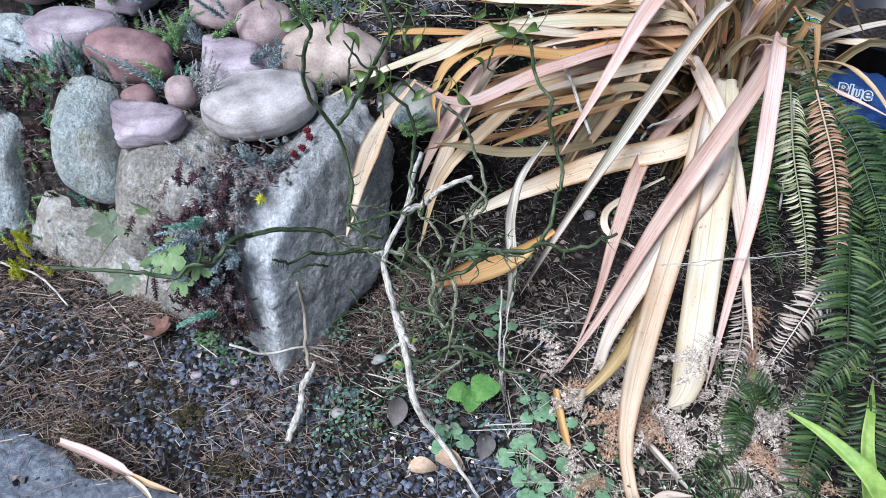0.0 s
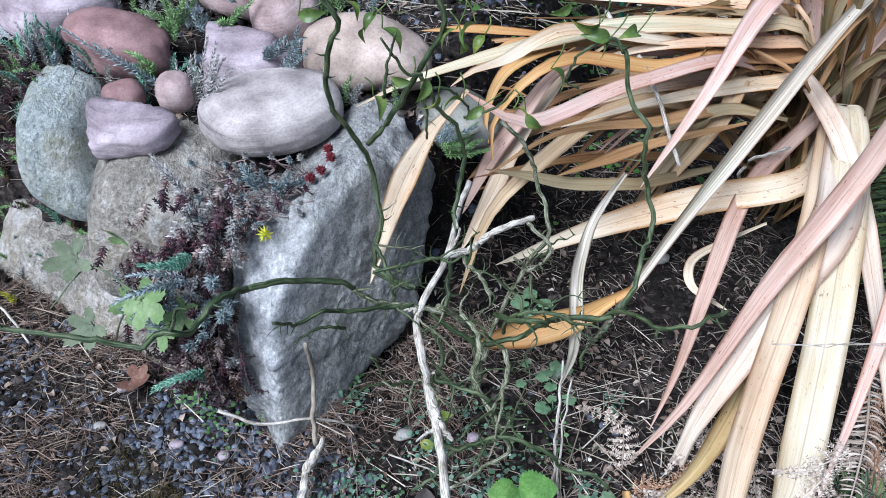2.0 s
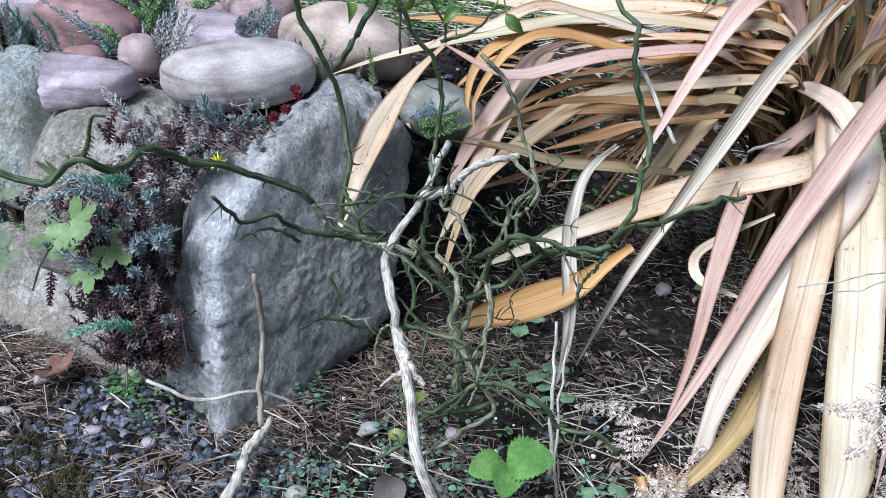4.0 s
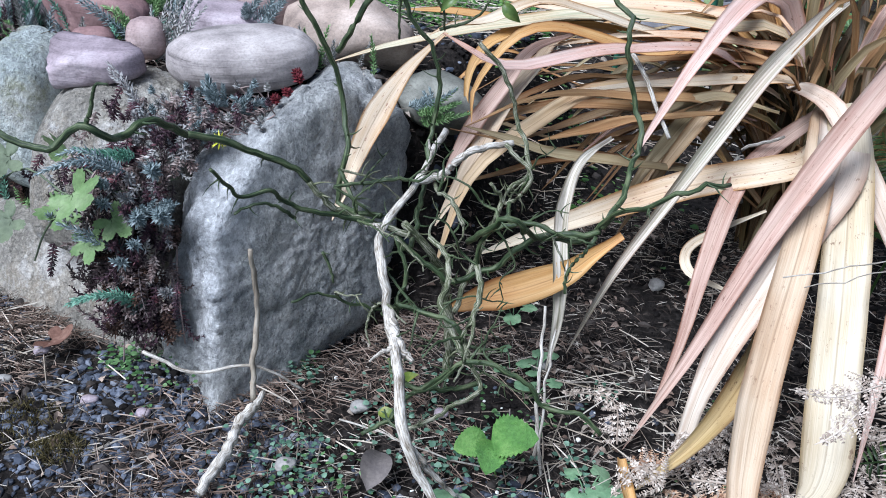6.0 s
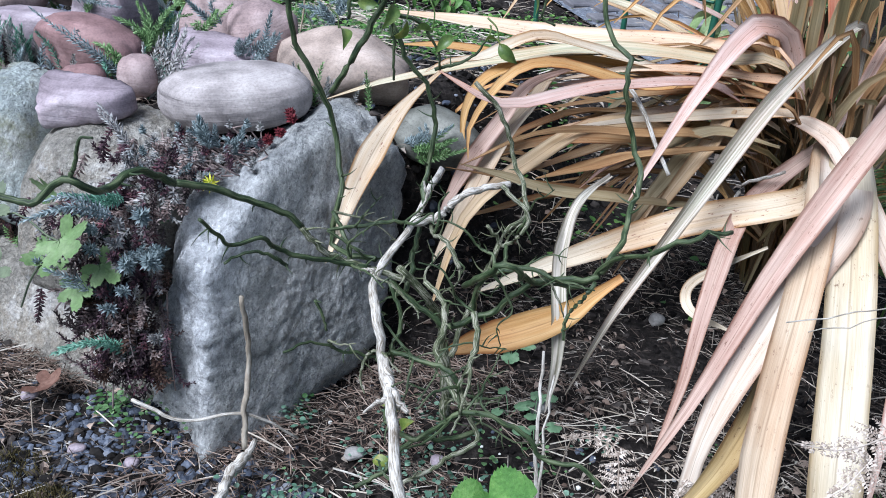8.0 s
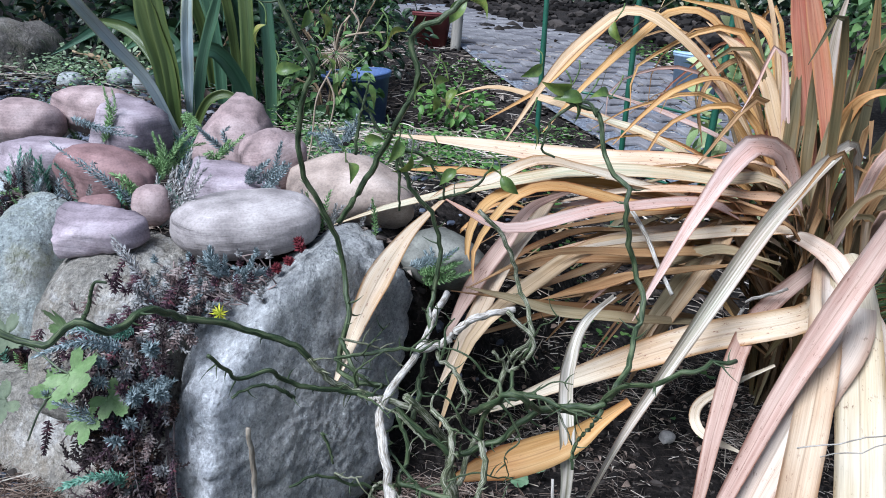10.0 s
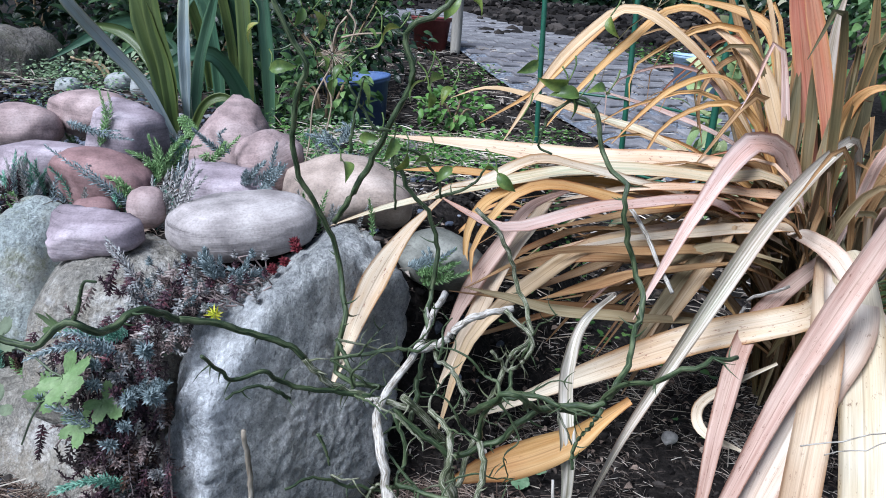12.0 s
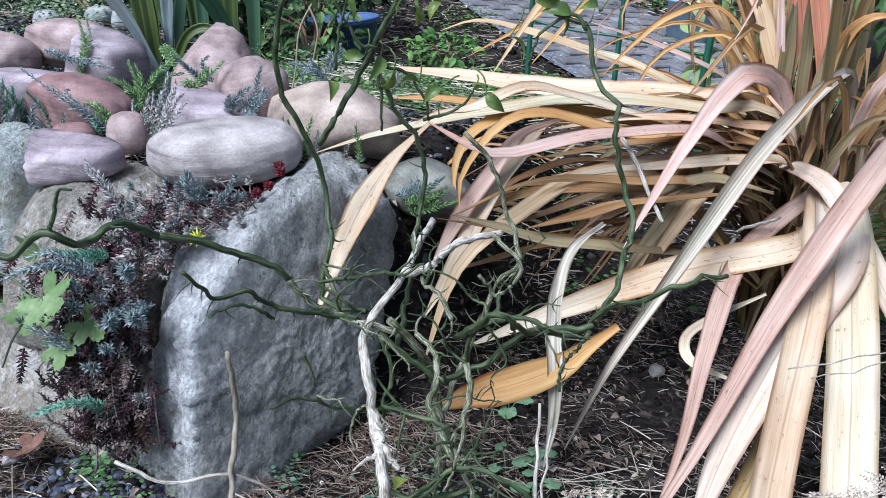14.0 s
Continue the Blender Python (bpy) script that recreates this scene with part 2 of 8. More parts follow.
ST_MAUVE = cobble("mauve cobble", (0.192, 0.156, 0.180), (0.308, 0.257, 0.287), (0.437, 0.383, 0.413), 1.0, 0.5)
ST_WHITE = cobble("pale cobble", (0.198, 0.216, 0.225), (0.279, 0.297, 0.306), (0.360, 0.378, 0.378), 0.3)
ST_DULL = cobble("dull greenish cobble", (0.11, 0.115, 0.1), (0.175, 0.18, 0.16), (0.25, 0.25, 0.225), 0.5)

B_CREAM = blade_mat("cream dry blade", (0.62, 0.505, 0.36), (0.72, 0.655, 0.54), (0.54, 0.28, 0.11), (0.2, 0.05, 0.03), 0.85)
B_WHITE = blade_mat("bleached dry blade", (0.6, 0.485, 0.39), (0.7, 0.62, 0.535), (0.56, 0.36, 0.26), spots=0.5)
B_HONEY = blade_mat("honey brown dry blade", (0.42, 0.3, 0.13), (0.54, 0.41, 0.22), (0.28, 0.13, 0.05), (0.1, 0.035, 0.02), 1.0)
B_GOLD = blade_mat("pale gold dry blade", (0.57, 0.485, 0.35), (0.68, 0.615, 0.49), (0.5, 0.35, 0.18), spots=0.7)
B_MAUVE = blade_mat("brownish pink dry blade", (0.44, 0.28, 0.23), (0.6, 0.44, 0.37), (0.36, 0.16, 0.1), spots=0.85)
B_SAND = blade_mat("sandy dry blade", (0.52, 0.385, 0.265), (0.64, 0.52, 0.39), (0.42, 0.24, 0.13), spots=0.5)
B_TAN = blade_mat("tan dry blade", (0.52, 0.35, 0.19), (0.66, 0.5, 0.33), (0.42, 0.2, 0.09), spots=0.6)
B_RUST = blade_mat("rusty dry blade", (0.42, 0.22, 0.09), (0.58, 0.39, 0.22), (0.3, 0.12, 0.05), spots=0.6)
B_PINK = blade_mat("pink dry blade", (0.6, 0.385, 0.33), (0.72, 0.575, 0.52), (0.52, 0.25, 0.16), spots=0.85)
B_OCHRE = blade_mat("ochre dry blade", (0.52, 0.27, 0.085), (0.63, 0.4, 0.18), (0.36, 0.13, 0.045), spots=0.6)
B_GREY = blade_mat("grey green dry blade", (0.56, 0.5, 0.42), (0.72, 0.68, 0.62), (0.36, 0.25, 0.18), green=(0.3, 0.3, 0.22))
B_LIME = blade_mat("green striped dry blade", (0.62, 0.53, 0.37), (0.7, 0.64, 0.5), (0.56, 0.34, 0.17), green=(0.42, 0.42, 0.29))
B_RED = blade_mat("red blade", (0.5, 0.15, 0.1), (0.58, 0.28, 0.19), (0.6, 0.3, 0.12), spots=0.3)
B_BROWN = blade_mat("brown withered blade", (0.3, 0.155, 0.065), (0.46, 0.29, 0.145), (0.2, 0.085, 0.035))
# brown taken near black, so the crown's inner shade is in the colour
B_DARK = blade_mat("brown crown blade darkened for shade", (0.055, 0.04, 0.022), (0.11, 0.08, 0.045), (0.2, 0.09, 0.04), spots=0.3)
B_SPOT = blade_mat("flecked cream blade", (0.62, 0.47, 0.33), (0.72, 0.6, 0.46), (0.58, 0.29, 0.15), (0.17, 0.04, 0.03), 1.0)
B_DRAB = blade_mat("drab khaki blade", (0.3, 0.235, 0.13), (0.42, 0.35, 0.22), (0.24, 0.14, 0.07))
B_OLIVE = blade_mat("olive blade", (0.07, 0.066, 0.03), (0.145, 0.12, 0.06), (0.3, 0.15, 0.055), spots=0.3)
BARK_BROWN = plain_noise("brown broken wood", (0.2, 0.13, 0.07), (0.4, 0.3, 0.2), 60, 0.8, 0.2, 0.6, 0.002, (1, 1, 0.2))

# ---- builders ----
def smooth(a, b, x):
    t = min(1.0, max(0.0, (x - a) / (b - a)))
    return t * t * (3 - 2 * t)


def part(name, bm, material, parent=None, label="", smooth=True):
    me = bpy.data.meshes.new(name)
    bm.to_mesh(me)
    bm.free()
    me.materials.append(material)
    if smooth:
        me.shade_smooth()
    ob = new(name, me)
    if parent is not None:
        ob.parent = parent
    if label:
        ob["label"] = label
    return ob


def mesh_part(name, verts, faces, material, parent=None, label="", smooth=True, uvs=None):
    me = bpy.data.meshes.new(name)
    me.from_pydata(verts, [], faces)
    if uvs is not None:
        layer = me.uv_layers.new(name="UVMap")
        idx = np.empty(len(me.loops), dtype=np.int32)
        me.loops.foreach_get("vertex_index", idx)
        layer.data.foreach_set("uv", np.asarray(uvs, dtype=np.float32)[idx].ravel())
    me.materials.append(material)
    if smooth:
        me.shade_smooth()
    me.update()
    ob = new(name, me)
    if parent is not None:
        ob.parent = parent
    if label:
        ob["label"] = label
    return ob


def thing(name, label, category, group="", at=(0, 0, 0)):
    e = new(name)
    e.location = at
    return tagged(e, label, category, group)


def rock(name, centre, planes, sharp, rough, material, sub=4, seed=0, label="", group="stones", category="stone", scale=1.0):
    """A worn stone: rounded cut of the half-spaces (normal, distance) round centre, roughened by noise."""
    bm = bmesh.new()
    bmesh.ops.create_icosphere(bm, subdivisions=sub, radius=1)
    nrm = [(Vector(n).normalized(), d) for n, d in planes]
    off = Vector((seed * 7.3, seed * 3.1, seed * 1.7))
    for v in bm.verts:
        u = v.co.normalized()
        s = 0.0
        for n, d in nrm:
            k = n.dot(u)
            if k > 0:
                s += (k / d) ** sharp
        r = s ** (-1 / sharp)
        p = u * r
        q = p / scale + off
        h = noise.fractal(q * 9, 1.0, 2.0, 4) * rough
        h += abs(noise.noise(q * 22)) * -rough * 0.6 + noise.fractal(q * 55, 1.0, 2.0, 3) * rough * 0.4
        v.co = p * (1 + h)
    ob = part(name, bm, material)
    ob.location = centre
    return tagged(ob, label, category, group)


def pebble(name, centre, radii, material, turn=(0, 0, 0), rough=0.06, sub=4, seed=0, label="", group="river stones on the rockery", box=2.4, chop=()):
    """A river cobble: superellipsoid with dents and a few flat chops (normal, distance)."""
    bm = bmesh.new()
    bmesh.ops.create_icosphere(bm, subdivisions=sub, radius=1)
    off = Vector((seed * 5.7 + 1, seed * 2.9, seed * 4.1))
    if not chop and sub > 3:
        # a few worn flats
        rr = random.Random(seed + 40)
        chop = [((rr.gauss(0, 1), rr.gauss(-0.4, 0.8), rr.gauss(0.3, 0.8)), rr.uniform(0.82, 0.95)) for k in range(5)]
    for v in bm.verts:
        u = v.co.normalized()
        s = sum(abs(u[i]) ** box for i in range(3))
        r = s ** (-1 / box)
        for n, d in chop:
            k = Vector(n).normalized().dot(u)
            if k > 0:
                r = (r ** -14 + (k / d) ** 14) ** (-1 / 14)
        h = noise.noise(u * 1.3 + off) * rough * 1.6 + noise.fractal(u * 4 + off, 1.0, 2.0, 3) * rough * 0.5
        p = u * r * (1 + h)
        v.co = Vector((p.x * radii[0], p.y * radii[1], p.z * radii[2]))
    ob = part(name, bm, material)
    ob.matrix_world = pose(*centre, *turn)
    return tagged(ob, label, "stone", group)


def spline(points, n):
    """Points along a Catmull-Rom curve through points, at n + 1 even steps."""
    P = [np.array(p, float) for p in points]
    P = [2 * P[0] - P[1]] + P + [2 * P[-1] - P[-2]]
    m = len(P) - 3
    dense = []
    for i in range(m):
        a, b, c, d = P[i:i + 4]
        for t in np.linspace(0, 1, 16, endpoint=False):
            dense.append(0.5 * (2 * b + (c - a) * t + (2 * a - 5 * b + 4 * c - d) * t * t + (3 * b - a - 3 * c + d) * t ** 3))
    dense.append(P[-2])
    dense = np.array(dense)
    s = np.r_[0, np.cumsum(np.linalg.norm(np.diff(dense, axis=0), axis=1))]
    q = np.linspace(0, s[-1], n + 1)
    return np.stack([np.interp(q, s, dense[:, i]) for i in range(3)], 1)


def unit(v):
    return v / (np.linalg.norm(v) + 1e-9)


BLADE_SEED = [0]


def blade(points, width, material, parent=None, name="leaf", hint=(0, -0.6, 0.8), fold=0.25, twist=0.0, tip=0.3, blunt=0.0, base=0.7, seg=28, label="", wav=0.004, rounded=False):
    """A strap leaf along points (base to tip): a shallow keel, wavy margins, split-free taper; two skins."""
    BLADE_SEED[0] += 1
    sd = BLADE_SEED[0] * 3.7
    c = spline(points, seg)
    length = np.linalg.norm(np.diff(c, axis=0), axis=1).sum()
    verts, uvs = [], []
    cols = 7
    for i, p in enumerate(c):
        s = i / seg
        t = unit(c[min(i + 1, seg)] - c[max(i - 1, 0)])
        side = unit(np.cross(t, np.array(hint, float)))
        nrm = np.cross(side, t)
        a = radians(twist) * s + 0.25 * noise.noise((sd, s * 3.0, 0))
        side, nrm = side * math.cos(a) + nrm * math.sin(a), nrm * math.cos(a) - side * math.sin(a)
        w = width * (base + (1 - base) * smooth(0, 0.55 if base < 0.5 else 0.35, s))
        if s > 1 - tip:
            w *= math.sqrt(max(0, 1 - (1 - (1 - s) / tip) ** 2)) if rounded else max(blunt, ((1 - s) / tip) ** 0.75)
        w = max(w, 0.0012)
        for k in range(cols):
            u = k / (cols - 1) * 2 - 1
            lift = fold * abs(u) * w * 0.5 + wav * noise.noise((sd + u * 1.5, s * length * 14, 3.3)) * min(1, w / 0.02)
            verts.append(p + side * u * w * 0.5 + nrm * lift)
            uvs.append(((u + 1) / 2, s * length * 6 + sd))
    n = len(verts)
    thick = 0.0009
    for i in range(n):
        r, k = divmod(i, cols)
        t = unit(c[min(r + 1, seg)] - c[max(r - 1, 0)])
        verts.append(verts[i] - unit(np.cross(unit(verts[r * cols + cols - 1] - verts[r * cols]), t)) * thick)
        uvs.append(uvs[i])
    faces = []
    for i in range(seg):
        for k in range(cols - 1):
            a = i * cols + k
            faces.append((a, a + 1, a + cols + 1, a + cols))
            faces.append((n + a, n + a + cols, n + a + cols + 1, n + a + 1))
        for k in (0, cols - 1):
            a = i * cols + k
            faces.append((a, a + cols, n + a + cols, n + a))
    ob = mesh_part(name, verts, faces, material, parent, label, True, uvs)
    at = ob.data.attributes.new("along", "FLOAT", "POINT")
    at.data.foreach_set("value", np.tile(np.repeat(np.linspace(0, 1, seg + 1), cols), 2).astype(np.float32))
    return ob


def tube_data(points, r0, r1, seg=30, sides=8, wob=0.12, seed=0, knots=0.0, swell=None):
    c = spline(points, seg)
    verts, faces = [], []
    ref = np.array((0.31, 0.22, 0.93))
    for i, p in enumerate(c):
        t = unit(c[min(i + 1, seg)] - c[max(i - 1, 0)])
        a = unit(np.cross(t, ref if abs(t @ ref) < 0.95 else np.array((1.0, 0, 0))))
        b = np.cross(t, a)
        s = i / seg
        r = r0 + (r1 - r0) * s if swell is None else np.interp(s, np.linspace(0, 1, len(swell)), swell)
        r *= 1 + knots * max(0, noise.noise((seed * 2.1, s * seg * 0.35, 0.7)))
        for k in range(sides):
            ang = 2 * math.pi * k / sides
            rr = r * (1 + wob * noise.noise((seed + math.cos(ang), math.sin(ang), s * seg * 0.5)))
            verts.append(p + (a * math.cos(ang) + b * math.sin(ang)) * rr)
    for i in range(seg):
        for k in range(sides):
            k2 = (k + 1) % sides
            faces.append((i * sides + k, i * sides + k2, (i + 1) * sides + k2, (i + 1) * sides + k))
    faces.append(tuple(reversed(range(sides))))
    faces.append(tuple(range(seg * sides, (seg + 1) * sides)))
    return verts, faces, c


def grain(ob, c, sides):
    """Stores, for bark that runs along a tube, each point's turn round it and its way along it."""
    n = len(c) * sides
    w = np.r_[0, np.cumsum(np.linalg.norm(np.diff(c, axis=0), axis=1))]
    a = np.tile(np.arange(sides) * 2 * math.pi / sides, len(c))
    vec = np.zeros((len(ob.data.vertices), 3), dtype=np.float32)
    vec[:n] = np.stack([np.cos(a), np.sin(a), np.repeat(w, sides) * 22 + c[0][0] * 50], 1)
    ob.data.attributes.new("grain", "FLOAT_VECTOR", "POINT").data.foreach_set("vector", vec.ravel())
    return ob


def bark(name, dark, mid, light, rough=0.75, lines=3.2):
    """Bark or bare wood in stripes along the stem, with knots and patches."""
    m, nt, b = mat_base(name, rough, 0.3)
    at = nt.nodes.new("ShaderNodeAttribute")
    at.attribute_name = "grain"
    n = node(nt, "ShaderNodeTexNoise", Scale=lines, Detail=6.0, Roughness=0.65)
    nt.links.new(at.outputs["Vector"], n.inputs["Vector"])
    patch = noise_node(nt, coords(nt), 38, 5, 0.6)
    add = nt.nodes.new("ShaderNodeMath")
    add.operation = "MULTIPLY_ADD"
    link(nt, patch, "Fac", add, 0)
    add.inputs[1].default_value = 0.45
    link(nt, n, "Fac", add, 2)
    col = ramp(nt, add, 0, [(0.58, dark), (0.71, mid), (0.84, light)])
    nt.links.new(col.outputs[0], b.inputs["Base Color"])
    bump(nt, b, n.outputs["Fac"], 0.8, 0.002)
    return m


BARK_GREEN = bark("green thorny bark", (0.014, 0.026, 0.012), (0.036, 0.06, 0.026), (0.1, 0.125, 0.065), 0.42, 1.6)
BARK_STRIPE = bark("striped grey bark", (0.035, 0.045, 0.022), (0.09, 0.105, 0.055), (0.36, 0.35, 0.28))
BARK_WHITE = bark("bleached dead wood", (0.15, 0.125, 0.095), (0.36, 0.33, 0.29), (0.6, 0.575, 0.53), 0.9, 3.0)


def join(chunks):
    V, F = [], []
    for v, f in chunks:
        o = len(V)
        V.extend(v)
        F.extend(tuple(i + o for i in x) for x in f)
    return V, F


def placed(temp, mats):
    """Copies of a template (verts, faces) at 4 x 4 arrays, joined."""
    v, f = np.asarray(temp[0], float), temp[1]
    V, F = [], []
    for k, m in enumerate(mats):
        V.append(v @ m[:3, :3].T + m[:3, 3])
        o = k * len(v)
        F.extend(tuple(i + o for i in x) for x in f)
    return (np.concatenate(V).tolist() if V else []), F


def aim(p, d, size, up=(0, 0, 1), spin=0.0):
    """A 4 x 4 array: local x along d, local z near up; size one number or three."""
    x = unit(np.array(d, float))
    y = np.cross(np.array(up, float), x)
    if np.linalg.norm(y) < 1e-4:
        y = np.cross((0.3, 1, 0.1), x)
    y = unit(y)
    z = np.cross(x, y)
    if spin:
        y, z = y * math.cos(spin) + z * math.sin(spin), z * math.cos(spin) - y * math.sin(spin)
    s = np.array(size if np.ndim(size) else (size,) * 3, float)
    m = np.eye(4)
    m[:3, 0], m[:3, 1], m[:3, 2], m[:3, 3] = x * s[0], y * s[1], z * s[2], p
    return m


def oval_leaf(rows=6, width=0.5, fold=0.15, curl=0.15, point=1.2, teeth=0):
    """A leaf of length 1 along x: folded on its midrib and curled downwards."""
    V, F = [], []
    for i in range(rows + 1):
        s = i / rows
        w = width * 0.5 * (math.sin(math.pi * s ** 0.8) ** (1 / point) if 0 < s < 1 else 0.02)
        if teeth and 0 < i < rows and i % 2:
            w *= 1 - teeth
        z = curl * (0.25 - (s - 0.5) ** 2) * 1.6 - curl * 0.4 * s
        V += [(s, -w, z + fold * w), (s, -w * 0.5, z + fold * w * 0.4), (s, 0, z), (s, w * 0.5, z + fold * w * 0.4), (s, w, z + fold * w)]
    for i in range(rows):
        for k in range(4):
            a = i * 5 + k
            F.append((a, a + 1, a + 6, a + 5))
    return V, F


def lobed_leaf(lobes=5, depth=0.35, rings=4, seg=60, cup=0.15, seed=0, teeth=0.0, gap=0.5):
    """A palmate leaf in the local xy plane; its stalk joins at the origin, its tip is at x about 1."""
    V, F = [(0, 0, 0)], []
    for r in range(1, rings + 1):
        for i in range(seg):
            th = (i / (seg - 1) - 0.5) * 2 * (math.pi - gap)
            lob = abs(math.cos(th * lobes / 2 / (math.pi - gap) * math.pi)) if lobes else 1
            R = 0.62 * (1 - depth + depth * lob ** 0.9) * (1 + 0.45 * math.cos(th / 2) ** 6)
            if teeth:
                R *= 1 - teeth * (i % 3 == 0) - teeth * 0.4 * (i % 3 == 1)
            R *= r / rings
            z = cup * R * R - 0.04 * abs(math.sin(th * lobes / 2)) * R + 0.05 * noise.noise((R * 3, th * 2, seed)) * r / rings
            V.append((R * math.cos(th) + 0.1, R * math.sin(th), z))
    for r in range(rings):
        for i in range(seg - 1):
            if r == 0:
                F.append((0, 1 + i, 2 + i))
            else:
                a = 1 + (r - 1) * seg + i
                F.append((a, a + seg, a + seg + 1, a + 1))
    return V, F


SPINDLE = ([(0, 0, 0), (0.45, 0.13, 0.0), (0.45, -0.065, 0.11), (0.45, -0.065, -0.11), (1, 0, 0.03)],
           [(0, 2, 1), (0, 3, 2), (0, 1, 3), (4, 1, 2), (4, 2, 3), (4, 3, 1)])


def shoot(points, length, mat, parent, rng, n=80, open_angle=0.9, stem_r=0.0012, name="shoot", thin=1.0, bare=0.0, label=""):
    """A stonecrop shoot: needle leaves spiralled along a curved stem, closing to a tuft at the tip."""
    c = spline(points, 24)
    mats = []
    for i in range(n):
        s = bare + (1 - bare) * (i + rng.random()) / n
        k = min(23, int(s * 24))
        t = unit(c[k + 1] - c[k])
        p = c[k] + (c[k + 1] - c[k]) * (s * 24 - k)
        a = unit(np.cross(t, (0.2, 0.4, 0.9)))
        b = np.cross(t, a)
        ang = i * 2.4
        o = open_angle * (1 - 0.65 * s ** 3)
        d = (a * math.cos(ang) + b * math.sin(ang)) * math.sin(o) + t * math.cos(o)
        L = length * rng.uniform(0.75, 1.15) * (0.75 + 0.25 * math.sin(math.pi * min(1, s + 0.2)))
        mats.append(aim(p, d, (L, L * thin, L * thin)))
    v, f, _ = tube_data(points, stem_r, stem_r * 0.7, 10, 5, 0, 0)
    V, F = join([placed(SPINDLE, mats), (v, f)])
    return mesh_part(name, V, F, mat, parent, label, False)

# ---- ground ----
def bed(x, y):
    """How far a place lies on the raised stone bed, 0 to 1."""
    front = 1.50 + 0.10 * smooth(-0.55, -0.72, x) + 0.45 * smooth(-0.86, -0.97, x) + 0.10 * smooth(-0.45, -0.05, x) - 0.02 * smooth(-0.6, -1.2, x)
    back = 2.75 + 0.1 * math.sin(x * 3)
    right = -0.12 + 0.25 * smooth(1.6, 2.4, y)
    return smooth(front - 0.1, front + 0.04, y) * (1 - smooth(back, back + 0.7, y)) * (1 - smooth(right - 0.06, right + 0.2, x))


def ground_z(x, y):
    ledge = 1.475 - 0.5 * (x + 0.70)
    step = 0.192 * smooth(ledge - 0.03, ledge + 0.03, y) * smooth(-0.40, -0.48, x)
    h = max(step, (0.40 + 0.08 * smooth(2.1, 2.7, y) * smooth(-0.7, -1.0, x)) * bed(x, y))
    h = max(h, 0.30 * smooth(1.56, 1.74, y) * smooth(-1.7, -1.3, x) * smooth(-0.7, -0.86, x))
    far = 0.62 * smooth(2.6, 6.8, y) + 0.3 * smooth(6.5, 12, y)
    h = max(h, far)
    h += 0.012 * noise.noise((x * 4, y * 4, 0)) + 0.006 * noise.noise((x * 13, y * 13, 2))
    h -= 0.02 * smooth(1.2, 0.7, y) * smooth(0.2, -0.4, x)
    return h


soil, nt, b = mat_base("dark garden soil", 0.95, 0.15)
co = coords(nt)
big = noise_node(nt, co, 5, 6, 0.6)
med = noise_node(nt, co, 60, 8, 0.7)
# blackest tones fall in the bump's hollows: crevice shade put into the colour
col = ramp(nt, med, "Fac", [(0.32, (0.004, 0.0035, 0.0035)), (0.52, (0.022, 0.019, 0.018)), (0.74, (0.085, 0.075, 0.07))]).outputs[0]
bv = ramp(nt, big, "Fac", [(0.35, (0.75, 0.72, 0.7)), (0.65, (1.25, 1.2, 1.15))])
col = mix(nt, 1.0, col, bv.outputs[0], "MULTIPLY")
nt.links.new(col, b.inputs["Base Color"])
bump(nt, b, med.outputs["Fac"], 1.0, 0.012)
SOIL = soil

xs = np.r_[-70, -40, -22, -12, -7, -4.5, -3.2, -2.5, np.arange(-2.0, 2.0, 0.03), 2.0, 2.5, 3.2, 4.5, 7, 12, 22, 40, 70]
ys = np.r_[-70, -40, -20, -10, -5, -2.5, -1.2, -0.5, 0, np.arange(0.3, 3.4, 0.03), np.arange(3.4, 9, 0.2), 10, 12, 16, 24, 40, 80]
def edge_y(x):
    """Where the asphalt of the drive ends."""
    if x < -0.42:
        return 0.857 - 0.36 * (max(x, -1.1) + 0.42) - 0.9 * (min(max(x, -1.25), -0.86) + 0.86) + 0.02 * math.sin(x * 23)
    return 0.857 - 0.201 * smooth(-0.42, -0.1, x) - 0.1 * max(0, min(x, 2.2) + 0.1)


gv = [(x, y, ground_z(x, y) - 0.1 * smooth(0.1, 0.4, edge_y(x) - y)) for y in ys for x in xs]
nx = len(xs)
gf = [(j * nx + i, j * nx + i + 1, (j + 1) * nx + i + 1, (j + 1) * nx + i) for j in range(len(ys) - 1) for i in range(nx - 1)]
ground = mesh_part("ground", gv, gf, SOIL)
tagged(ground, "dark garden soil with dry litter", "ground", kind="structure")

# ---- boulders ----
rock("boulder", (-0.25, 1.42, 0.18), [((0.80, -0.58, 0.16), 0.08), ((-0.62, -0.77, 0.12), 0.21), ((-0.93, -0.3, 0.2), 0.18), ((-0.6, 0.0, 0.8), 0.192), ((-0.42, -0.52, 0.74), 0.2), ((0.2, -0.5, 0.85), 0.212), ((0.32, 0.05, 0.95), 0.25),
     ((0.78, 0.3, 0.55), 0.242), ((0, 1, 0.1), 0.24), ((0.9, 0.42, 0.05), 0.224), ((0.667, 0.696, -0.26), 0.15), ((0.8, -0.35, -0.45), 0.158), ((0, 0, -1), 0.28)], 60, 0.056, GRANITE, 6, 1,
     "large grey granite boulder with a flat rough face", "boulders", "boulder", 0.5)
